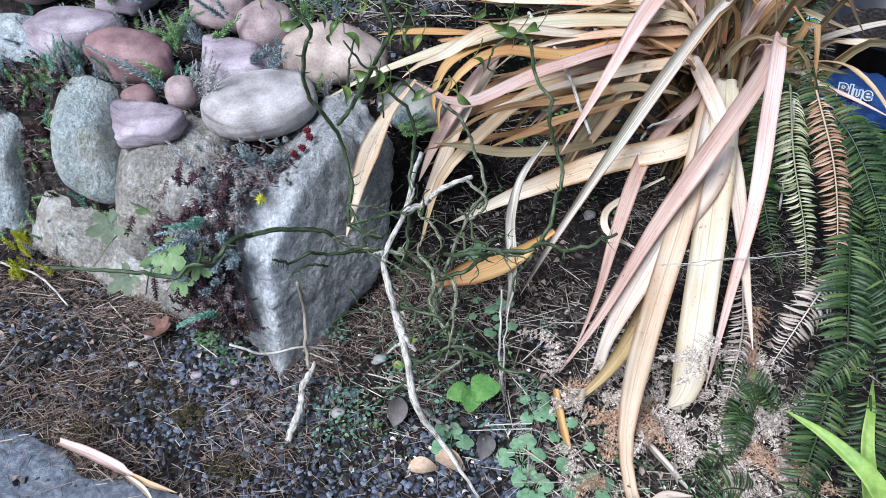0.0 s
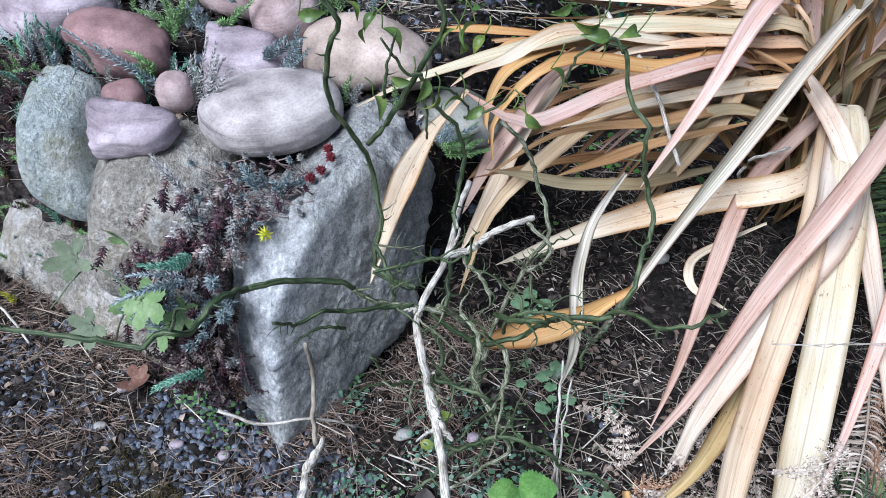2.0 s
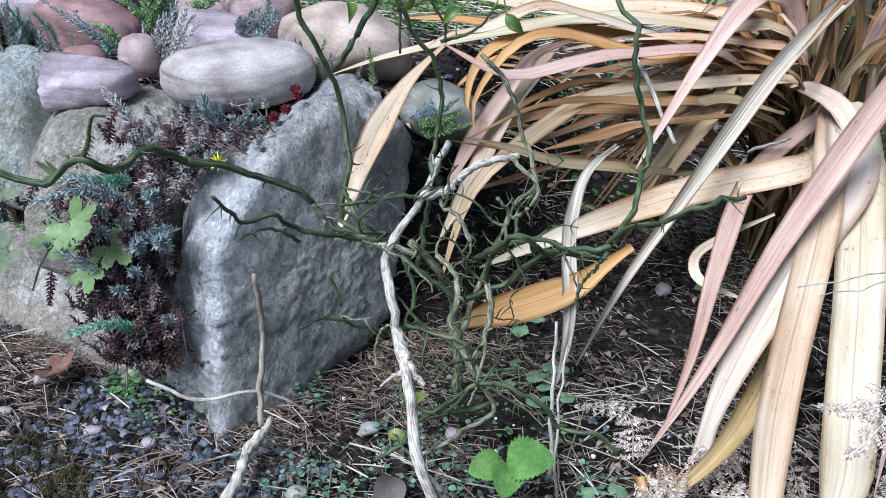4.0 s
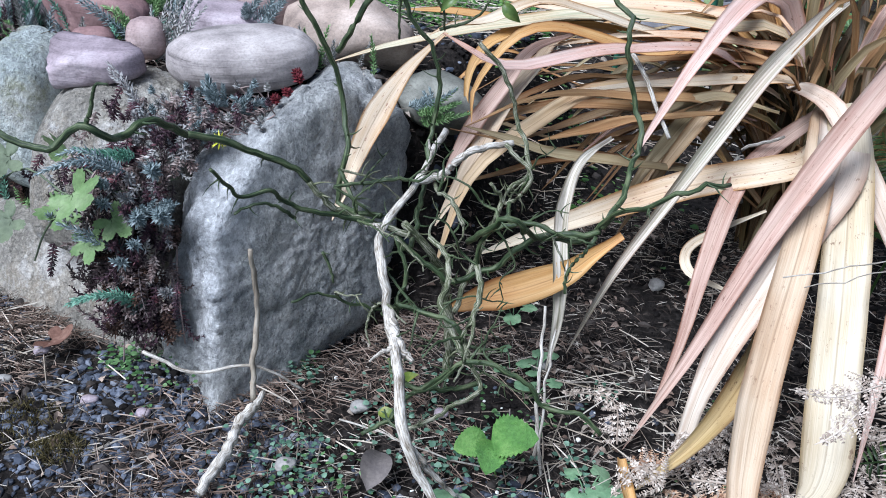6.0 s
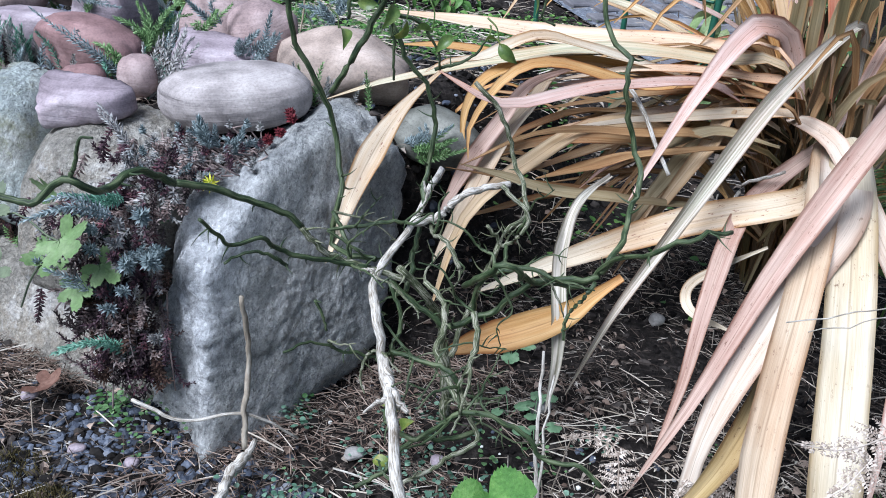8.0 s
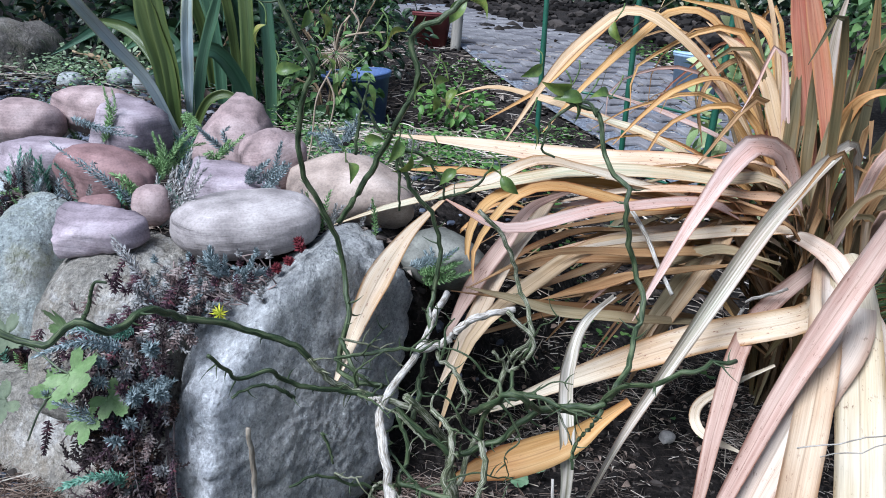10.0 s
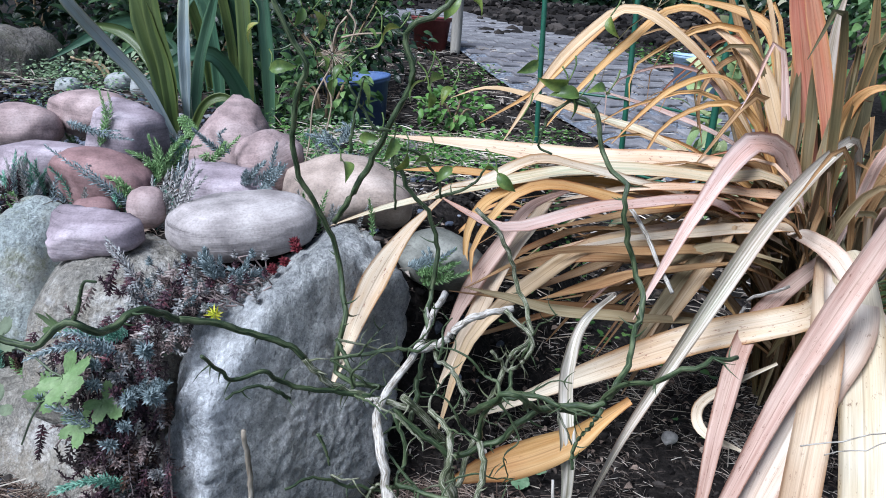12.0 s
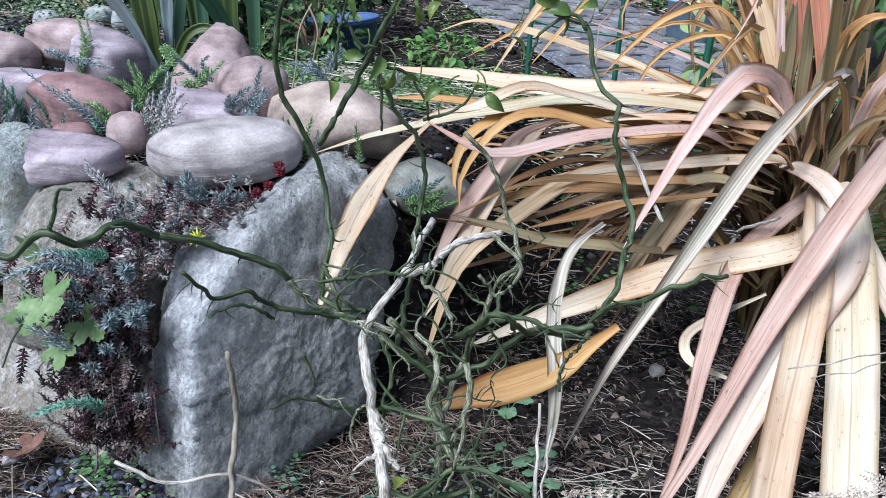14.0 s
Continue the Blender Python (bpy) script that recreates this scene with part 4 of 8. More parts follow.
# dry leaves that arch away over the bag
fl([CR, (0.85, 2.0, 0.33), (0.932, 2.0, 0.406), (0.992, 1.95, 0.472), (1.076, 1.9, 0.526), (1.18, 1.85, 0.55)], 0.018, B_GREY, hint=UPB)
fl([CR, (0.86, 2.0, 0.33), (0.961, 2.0, 0.404), (0.991, 1.9, 0.467), (1.09, 1.85, 0.479), (1.2, 1.8, 0.45)], 0.02, B_CREAM, hint=UPB)
fl([CR, (0.85, 1.98, 0.3), (0.926, 1.95, 0.377), (0.945, 1.85, 0.435), (0.954, 1.75, 0.464), (1.001, 1.7, 0.43), (1.064, 1.65, 0.352)], 0.016, B_TAN, hint=UPB)
fl([CR, (0.8, 1.95, 0.32), (0.867, 1.9, 0.384), (0.9, 1.8, 0.403), (0.938, 1.7, 0.426), (1.015, 1.65, 0.409)], 0.016, B_PINK, hint=UPB)
# the crowded base: short withered and olive blades, colours darkened for the crown's shade
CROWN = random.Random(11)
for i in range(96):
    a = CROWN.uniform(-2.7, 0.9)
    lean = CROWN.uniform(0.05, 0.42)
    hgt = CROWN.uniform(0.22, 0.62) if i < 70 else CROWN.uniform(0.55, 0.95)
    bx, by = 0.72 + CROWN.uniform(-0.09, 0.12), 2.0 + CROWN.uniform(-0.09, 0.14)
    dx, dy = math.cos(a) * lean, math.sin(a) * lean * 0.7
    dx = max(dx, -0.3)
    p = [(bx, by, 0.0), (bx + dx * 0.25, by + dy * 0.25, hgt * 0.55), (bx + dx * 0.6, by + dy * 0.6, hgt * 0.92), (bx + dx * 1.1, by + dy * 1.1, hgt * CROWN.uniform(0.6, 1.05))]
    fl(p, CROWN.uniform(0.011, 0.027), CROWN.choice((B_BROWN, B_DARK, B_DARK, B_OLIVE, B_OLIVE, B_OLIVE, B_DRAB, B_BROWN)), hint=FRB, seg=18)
for i in range(16):
    bx, by, bz = CROWN.uniform(0.05, 0.6), CROWN.uniform(1.72, 1.98), CROWN.uniform(0.25, 0.42)
    ln = CROWN.uniform(0.2, 0.45)
    ang = math.pi + CROWN.uniform(-0.5, 0.75)
    q = [(bx, by, bz), (bx + math.cos(ang) * ln * 0.5, by + math.sin(ang) * ln * 0.4, bz + CROWN.uniform(-0.02, 0.05)), (bx + math.cos(ang) * ln, by + math.sin(ang) * ln * 0.8, max(0.2, bz - CROWN.uniform(0.02, 0.12)))]
    fl(q, CROWN.uniform(0.008, 0.03), CROWN.choice((B_BROWN, B_RUST, B_DRAB, B_RUST, B_OCHRE)), hint=UP, seg=14, fold=0.6, wav=0.01)
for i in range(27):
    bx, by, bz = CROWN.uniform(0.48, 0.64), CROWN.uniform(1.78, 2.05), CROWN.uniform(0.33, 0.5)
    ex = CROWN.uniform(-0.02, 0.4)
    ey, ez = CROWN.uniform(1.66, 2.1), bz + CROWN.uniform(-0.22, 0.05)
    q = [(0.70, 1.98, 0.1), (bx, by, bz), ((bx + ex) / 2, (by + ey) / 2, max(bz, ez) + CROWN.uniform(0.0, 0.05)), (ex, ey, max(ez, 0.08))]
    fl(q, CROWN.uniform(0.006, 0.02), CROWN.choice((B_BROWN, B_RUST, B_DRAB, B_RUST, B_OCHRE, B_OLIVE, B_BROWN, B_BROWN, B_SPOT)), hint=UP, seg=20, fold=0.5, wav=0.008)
# thin curling leaves that cross in front of the stakes
for i in range(22):
    ex, ez = CROWN.uniform(0.22, 0.62), CROWN.uniform(0.5, 0.86)
    ey = CROWN.uniform(2.0, 2.3)
    mx, mz = 0.62 + (ex - 0.62) * CROWN.uniform(0.35, 0.6), max(ez, 0.5) + CROWN.uniform(0.0, 0.12)
    hook = CROWN.uniform(-0.08, 0.08)
    q = [(0.70, 2.02, 0.12), (0.64, 2.02, 0.38), (mx, (2.02 + ey) / 2, mz), (ex, ey, ez), (ex - 0.05 + hook, ey - 0.03, ez - CROWN.uniform(0.03, 0.14))]
    fl(q, CROWN.uniform(0.008, 0.024), CROWN.choice((B_BROWN, B_OCHRE, B_OCHRE, B_OLIVE, B_PINK, B_TAN, B_RED)), hint=FRB, seg=22, fold=0.7, tip=0.5, wav=0.008)

# ---- contorted thorny shrub ----
BARK_WEATHER = plain_noise("weathered grey brown wood", (0.12, 0.09, 0.065), (0.3, 0.26, 0.21), 50, 0.85, 0.2, 0.8, 0.002, (1, 1, 0.2), 0, (0.46, 0.42, 0.36))
shrub = thing("thorny_shrub", "contorted green thorny shrub with a few leaves", "shrub", at=(0, 0, 0))
RNG = random.Random(5)


def wiggled(points, amp, seed):
    c = spline(points, max(8, len(points) * 5))
    out = []
    for i, p in enumerate(c):
        k = i * 0.55
        e = min(1, i / 3, (len(c) - 1 - i) / 3)
        out.append(p + e * amp * np.array((noise.noise((k, seed, 0)), noise.noise((k, seed, 5)), noise.noise((k, seed, 9)))))
    return out


def thorn(p, t, side, length, r):
    """A curved spine that starts at p and bends back along t."""
    d = unit(side)
    return tube_data([p, p + d * length * 0.5 + t * length * 0.08, p + d * length * 0.95 + t * length * 0.35], r, r * 0.12, 5, 5, 0, 0)[:2]


def stem(points, r0, r1, material=None, parent=None, name="branch", thorns=0.03, amp=0.008, seed=None, label=""):
    seed = RNG.random() * 90 if seed is None else seed
    pts = wiggled(points, amp, seed)
    seg = max(16, len(pts))
    v, f, c = tube_data(pts, r0, r1, seg, 8, 0.05, seed, 0.12)
    chunks = [(v, f)]
    length = np.linalg.norm(np.diff(c, axis=0), axis=1).sum()
    n = int(length / thorns) if thorns else 0
    for i in range(n):
        k = RNG.randrange(1, seg)
        t = unit(c[k] - c[k - 1])
        s = np.cross(t, unit(np.array((RNG.uniform(-1, 1), RNG.uniform(-1, 1), RNG.uniform(-1, 1)))))
        r = r0 + (r1 - r0) * k / seg
        chunks.append(thorn(c[k], t, s, RNG.uniform(0.012, 0.032), max(0.0013, r * 0.5)))
    V, F = join(chunks)
    return grain(mesh_part(name, V, F, material or BARK_GREEN, parent or shrub, label), c, 8)


stem([(0.019, 1.337, -0.03), (0.017, 1.31, 0.08), (0.0, 1.293, 0.197), (-0.029, 1.268, 0.257), (-0.06, 1.25, 0.295)], 0.0095, 0.005, BARK_STRIPE, name="trunk", thorns=0.05)
stem([(-0.60, 0.985, 0.45), (-0.459, 0.980, 0.454), (-0.447, 0.980, 0.453), (-0.422, 0.985, 0.444), (-0.396, 0.985, 0.445), (-0.380, 0.990, 0.461), (-0.361, 0.990, 0.471), (-0.346, 1.000, 0.458), (-0.341, 1.030, 0.451), (-0.325, 1.060, 0.462), (-0.305, 1.110, 0.433)], 0.003, 0.0046, thorns=0.09, amp=0.003)
stem([(-0.306, 1.108, 0.434), (-0.276, 1.140, 0.421), (-0.244, 1.170, 0.401), (-0.201, 1.200, 0.374), (-0.183, 1.210, 0.354)], 0.0046, 0.0042, thorns=0.09, amp=0.002)
stem([(-0.184, 1.209, 0.355), (-0.164, 1.220, 0.326), (-0.140, 1.235, 0.305), (-0.099, 1.250, 0.289), (-0.05, 1.262, 0.272)], 0.0042, 0.0048, BARK_STRIPE, thorns=0.03, amp=0.004)
stem([(-0.361, 0.990, 0.470), (-0.353, 0.989, 0.489), (-0.348, 0.988, 0.508), (-0.342, 0.986, 0.517), (-0.330, 0.985, 0.518)], 0.0028, 0.0012, thorns=0, amp=0.001)
stem([(-0.266, 1.080, 0.405), (-0.257, 1.104, 0.380), (-0.246, 1.129, 0.355), (-0.220, 1.153, 0.359), (-0.209, 1.177, 0.337), (-0.180, 1.201, 0.317), (-0.145, 1.226, 0.305), (-0.099, 1.250, 0.289)], 0.0022, 0.0042, thorns=0.022, amp=0.003)
stem([(-0.246, 1.100, 0.344), (-0.235, 1.115, 0.349), (-0.216, 1.130, 0.350), (-0.200, 1.145, 0.338), (-0.188, 1.160, 0.322)], 0.0016, 0.0026, thorns=0.03, amp=0.002)
stem([(-0.10, 1.30, 0.28), (-0.171, 1.348, 0.271), (-0.167, 1.362, 0.355), (-0.181, 1.40, 0.408), (-0.20, 1.39, 0.48), (-0.24, 1.36, 0.57), (-0.237, 1.340, 0.66), (-0.219, 1.33, 0.713), (-0.258, 1.32, 0.787), (-0.26, 1.32, 0.9)], 0.0042, 0.0038, thorns=0.06)
stem([(-0.19, 1.385, 0.49), (-0.16, 1.37, 0.54), (-0.115, 1.37, 0.632), (-0.085, 1.365, 0.705), (-0.096, 1.365, 0.759), (-0.05, 1.36, 0.792), (0.0, 1.36, 0.84)], 0.0044, 0.004, thorns=0.06)
stem([(0.03, 1.27, 0.27), (0.081, 1.19, 0.342), (0.13, 1.247, 0.298), (0.191, 1.25, 0.306), (0.211, 1.234, 0.343), (0.247, 1.15, 0.401), (0.287, 1.133, 0.433), (0.334, 1.166, 0.432)], 0.0046, 0.0028, thorns=0.05)
stem([(0.211, 1.234, 0.343), (0.235, 1.28, 0.38), (0.245, 1.33, 0.42), (0.238, 1.36, 0.475), (0.211, 1.347, 0.545), (0.212, 1.36, 0.585), (0.183, 1.38, 0.60), (0.161, 1.4, 0.671), (0.117, 1.4, 0.69)], 0.0042, 0.0032, thorns=0.06)
stem([(0.021, 1.272, 0.154), (0.041, 1.33, 0.21), (0.074, 1.344, 0.316), (0.107, 1.40, 0.34), (0.078, 1.45, 0.40), (0.058, 1.45, 0.46), (0.008, 1.45, 0.512)], 0.0042, 0.0034, BARK_STRIPE, thorns=0.05)
stem([(-0.05, 1.27, 0.25), (-0.048, 1.35, 0.304), (-0.05, 1.42, 0.37), (-0.045, 1.44, 0.43), (-0.053, 1.44, 0.488), (-0.092, 1.43, 0.542), (-0.122, 1.42, 0.60)], 0.0042, 0.0032, thorns=0.03)

dead = thing("dead_branch", "bleached white forked dead branch among the thorns", "branch", at=(0, 0, 0))


def limb(points, radii, parent, name, seed, sides=14):
    """Bare weathered wood: ridged along its length, with a radius that swells and shrinks."""
    v, f, c = tube_data(wiggled(points, 0.005, seed), 0, 0, 40, sides, 0.3, seed, 0.1, radii)
    return grain(mesh_part(name, v, f, BARK_WHITE, parent), c, sides)


limb([(0.119, 0.881, 0.012), (0.04, 0.98, 0.05), (-0.01, 1.0, 0.13), (-0.03, 1.063, 0.177), (-0.062, 1.161, 0.205), (-0.071, 1.172, 0.247), (-0.09, 1.228, 0.275), (-0.082, 1.268, 0.294), (-0.053, 1.336, 0.328), (-0.048, 1.42, 0.335), (-0.032, 1.488, 0.361)], (0.003, 0.004, 0.0054, 0.0066, 0.0066, 0.0062, 0.006, 0.0054, 0.0048, 0.005, 0.0056), dead, "main_limb", 11)
limb([(-0.053, 1.336, 0.328), (-0.02, 1.338, 0.34), (0.016, 1.345, 0.377), (0.076, 1.376, 0.388)], (0.0062, 0.0056, 0.005, 0.0044), dead, "side_limb", 12)
limb([(-0.056, 1.15, 0.212), (-0.044, 1.12, 0.194), (-0.03, 1.1, 0.184), (-0.016, 1.09, 0.178)], (0.003, 0.0072, 0.0068, 0.003), dead, "side_limb", 13)
limb([(-0.085, 1.245, 0.28), (-0.1, 1.243, 0.29), (-0.112, 1.24, 0.288)], (0.0045, 0.003, 0.0016), dead, "side_limb", 14, 8)
limb([(-0.04, 1.1, 0.19), (-0.062, 1.09, 0.18), (-0.07, 1.085, 0.172)], (0.004, 0.0028, 0.0012), dead, "side_limb", 15, 8)
limb([(-0.05, 1.345, 0.33), (-0.04, 1.35, 0.36), (-0.046, 1.355, 0.385)], (0.003, 0.0022, 0.0014), dead, "side_limb", 16, 8)
limb([(0.0, 1.0, 0.115), (0.03, 1.01, 0.07), (0.07, 1.03, 0.02)], (0.0045, 0.0036, 0.002), dead, "side_limb", 17, 8)
stick = thing("broken_stick", "broken grey upright stick beside the boulder", "stick", at=(0, 0, 0))
limb([(-0.258, 0.985, 0.014), (-0.25, 1.02, 0.024), (-0.243, 1.06, 0.034), (-0.247, 1.10, 0.034), (-0.236, 1.135, 0.04), (-0.23, 1.16, 0.05)], (0.0062, 0.0078, 0.007, 0.0062, 0.008, 0.003), stick, "stump", 18, 10)
stem([(-0.242, 1.15, 0.04), (-0.247, 1.17, 0.1), (-0.247, 1.19, 0.17), (-0.252, 1.175, 0.262)], 0.0042, 0.0034, BARK_WEATHER, stick, "twig", 0, 0.005)
stem([(-0.404, 1.16, 0.089), (-0.332, 1.16, 0.065), (-0.246, 1.17, 0.084), (-0.181, 1.2, 0.032)], 0.0028, 0.002, BARK_WHITE, stick, "twig", 0, 0.004)

ANCHOR = []
# curving shoots that loop through the foot of the shrub
for pts, r0, r1, m in (([(-0.071, 1.060, 0.079), (-0.038, 1.080, 0.093), (-0.031, 1.100, 0.104), (-0.005, 1.120, 0.117), (0.035, 1.140, 0.110), (0.070, 1.160, 0.113)], 0.0026, 0.0036, BARK_GREEN),
                       ([(-0.048, 1.120, 0.141), (-0.008, 1.115, 0.120), (0.027, 1.110, 0.155), (0.054, 1.105, 0.180), (0.090, 1.100, 0.180), (0.134, 1.095, 0.162), (0.154, 1.090, 0.136), (0.203, 1.085, 0.136), (0.229, 1.080, 0.114)], 0.0036, 0.003, BARK_GREEN),
                       ([(-0.013, 1.060, 0.096), (0.013, 1.078, 0.101), (0.039, 1.095, 0.115), (0.072, 1.112, 0.135), (0.058, 1.130, 0.156), (0.042, 1.148, 0.186), (0.052, 1.165, 0.212), (0.056, 1.182, 0.245), (0.048, 1.200, 0.269)], 0.0026, 0.0042, BARK_STRIPE),
                       ([(-0.072, 1.260, 0.272), (-0.054, 1.258, 0.254), (-0.020, 1.256, 0.233), (0.015, 1.253, 0.212), (0.052, 1.251, 0.236), (0.075, 1.249, 0.249), (0.109, 1.247, 0.290), (0.148, 1.244, 0.309), (0.196, 1.242, 0.316), (0.217, 1.240, 0.347)], 0.0044, 0.0044, BARK_GREEN),
                       ([(-0.024, 1.260, 0.274), (0.003, 1.238, 0.262), (0.013, 1.216, 0.231), (0.005, 1.194, 0.206), (0.026, 1.172, 0.178), (0.053, 1.150, 0.151)], 0.004, 0.0046, BARK_STRIPE),
                       ([(-0.063, 1.200, 0.295), (-0.043, 1.190, 0.244), (-0.055, 1.180, 0.213), (-0.022, 1.170, 0.206), (0.025, 1.160, 0.202), (0.047, 1.150, 0.176)], 0.0028, 0.0036, BARK_GREEN),
                       ([(0.047, 1.260, 0.240), (0.048, 1.250, 0.280), (0.068, 1.240, 0.308), (0.112, 1.230, 0.326), (0.146, 1.220, 0.319)], 0.0034, 0.003, BARK_GREEN),
                       ([(0.020, 1.300, 0.281), (-0.001, 1.313, 0.312), (-0.023, 1.327, 0.317), (-0.029, 1.340, 0.325)], 0.0036, 0.003, BARK_STRIPE),
                       ([(0.168, 1.200, 0.244), (0.168, 1.210, 0.273), (0.190, 1.220, 0.304), (0.199, 1.230, 0.318)], 0.0022, 0.003, BARK_GREEN),
                       ([(0.065, 1.360, 0.390), (0.084, 1.355, 0.373), (0.106, 1.350, 0.360), (0.102, 1.345, 0.331), (0.080, 1.340, 0.308), (0.062, 1.335, 0.325), (0.051, 1.330, 0.339)], 0.0036, 0.0026, BARK_STRIPE),
                       ([(0.080, 1.320, 0.316), (0.086, 1.285, 0.304), (0.113, 1.250, 0.318)], 0.003, 0.003, BARK_GREEN),
                       ([(-0.147, 1.140, 0.290), (-0.136, 1.140, 0.268), (-0.131, 1.140, 0.248)], 0.0022, 0.0014, BARK_GREEN),
                       ([(-0.175, 1.100, 0.234), (-0.150, 1.125, 0.237), (-0.125, 1.150, 0.219), (-0.084, 1.175, 0.199), (-0.049, 1.200, 0.190)], 0.0016, 0.0026, BARK_GREEN),
                       ([(-0.166, 1.280, 0.324), (-0.129, 1.293, 0.329), (-0.091, 1.307, 0.335), (-0.065, 1.320, 0.333)], 0.0026, 0.003, BARK_GREEN),
                       ([(-0.172, 1.340, 0.328), (-0.142, 1.300, 0.303), (-0.129, 1.260, 0.296)], 0.003, 0.0036, BARK_GREEN)):
    stem(pts, r0, r1, m, thorns=0.03, amp=0.004)
    ANCHOR += pts

# side shoots that branch off and curl
TANGLE = random.Random(21)
for i in range(46):
    a = np.array(TANGLE.choice(ANCHOR))
    d = unit(np.array((TANGLE.uniform(-1, 1), TANGLE.uniform(-0.8, 0.5), TANGLE.uniform(-0.6, 0.8))))
    pts = [a]
    step = TANGLE.uniform(0.014, 0.03)
    for k in range(TANGLE.randrange(3, 6)):
        d = unit(d + np.array((TANGLE.uniform(-1, 1), TANGLE.uniform(-1, 1), TANGLE.uniform(-0.8, 0.8))) * 0.8)
        q = pts[-1] + d * step
        q[2] = max(q[2], 0.03)
        q[0] = max(q[0], -0.13 + 0.02 * k)
        pts.append(q)
    r = TANGLE.uniform(0.0015, 0.0028)
    stem(pts, r, r * 0.4, BARK_STRIPE if i % 4 == 0 else BARK_GREEN, thorns=0.025, amp=0.0015)

# leaves of the shrub
LEAF_LIME = plain_noise("young citrus leaf", (0.07, 0.12, 0.02), (0.15, 0.21, 0.045), 40, 0.4, 0.5, 0.4, 0.002, (1, 1, 1), 0, (0.3, 0.27, 0.07), 0.25)
LEAF_GREEN = plain_noise("green citrus leaf", (0.045, 0.095, 0.022), (0.1, 0.17, 0.045), 40, 0.4, 0.5, 0.2, 0.001, (1, 1, 1), 0, (0.2, 0.27, 0.07), 0.3)
LEAFR = random.Random(8)
CITRUS = oval_leaf(8, 0.5, 0.5, 0.6, 1.0)
for i, p in enumerate([(-0.301, 1.36, 0.745), (-0.238, 1.36, 0.771), (-0.190, 1.36, 0.683), (-0.206, 1.36, 0.716), (-0.151, 1.36, 0.679), (-0.143, 1.36, 0.756), (-0.117, 1.36, 0.758), (-0.183, 1.36, 0.702), (-0.053, 1.36, 0.697), (-0.037, 1.36, 0.684), (-0.079, 1.36, 0.688),
                       (-0.034, 1.36, 0.577), (0.031, 1.36, 0.587), (0.051, 1.36, 0.573), (-0.109, 1.36, 0.606), (-0.097, 1.36, 0.588), (-0.141, 1.36, 0.619), (-0.171, 1.36, 0.573), (-0.215, 1.36, 0.762), (-0.135, 1.36, 0.746), (-0.260, 1.36, 0.704), (-0.059, 1.36, 0.675),
                       (-0.066, 1.36, 0.590), (0.075, 1.36, 0.644), (0.103, 1.40, 0.709), (0.120, 1.40, 0.692), (0.164, 1.40, 0.699), (0.173, 1.40, 0.784), (0.067, 1.40, 0.725), (0.129, 1.40, 0.677), (-0.011, 1.40, 0.801), (-0.041, 1.40, 0.795)]):
    d = (LEAFR.uniform(-1, 1), LEAFR.uniform(-0.5, 0.2), LEAFR.uniform(-1.0, 0.25))
    size = LEAFR.uniform(0.025, 0.042)
    q = np.array(p) - unit(np.array(d)) * size * 0.5
    v, f = placed(CITRUS, [aim(q, d, size, (LEAFR.uniform(-1, 1), LEAFR.uniform(-1, 0.2), LEAFR.uniform(-0.2, 1)))])
    lf = mesh_part("leaf", v, f, LEAF_LIME if i % 3 == 0 else LEAF_GREEN, shrub)
    near = q + np.array((LEAFR.uniform(-0.025, 0.025), 0.01, LEAFR.uniform(0.015, 0.04)))
    tv, tf, _ = tube_data([near, (near + q) / 2 + np.array((0.004, 0, 0.004)), q], 0.0013, 0.0009, 8, 5)
    mesh_part("stalk", tv, tf, LEAF_GREEN, shrub)
# thin stalks that carry the upper leaves
for pts in ([(-0.112, 1.36, 0.61), (-0.075, 1.38, 0.60), (-0.05, 1.40, 0.57), (-0.042, 1.42, 0.53)], [(-0.16, 1.34, 0.60), (-0.155, 1.34, 0.66), (-0.145, 1.34, 0.70)],
            [(-0.11, 1.36, 0.63), (-0.135, 1.35, 0.64), (-0.165, 1.34, 0.69)], [(0.161, 1.4, 0.671), (0.14, 1.4, 0.69), (0.10, 1.40, 0.66), (0.09, 1.40, 0.62), (0.11, 1.4, 0.61)],
            [(-0.05, 1.42, 0.53), (0.0, 1.43, 0.55), (0.02, 1.43, 0.58)], [(-0.11, 1.36, 0.62), (-0.10, 1.36, 0.56), (-0.1, 1.37, 0.52)]):
    stem(pts, 0.0026, 0.0016, thorns=0.08, amp=0.005)

# ivy-like lobed leaves on a trailing vine over the low boulder
vine = thing("trailing_vine", "pale green lobed leaves on a trailing vine", "vine", at=(0, 0, 0))
LEAF_VINE = plain_noise("pale vine leaf", (0.085, 0.155, 0.05), (0.15, 0.25, 0.1), 22, 0.6, 0.3, 0.6, 0.003, (1, 1, 1), 0, (0.24, 0.33, 0.17), 0.2)
LEAF_DULL = plain_noise("dull vine leaf", (0.13, 0.17, 0.11), (0.22, 0.27, 0.17), 22, 0.6, 0.3, 0.2, 0.001, (1, 1, 1), 0, None, 0.35)
IVY = lobed_leaf(5, 0.52, 5, 81, 0.35, 1, 0.1)
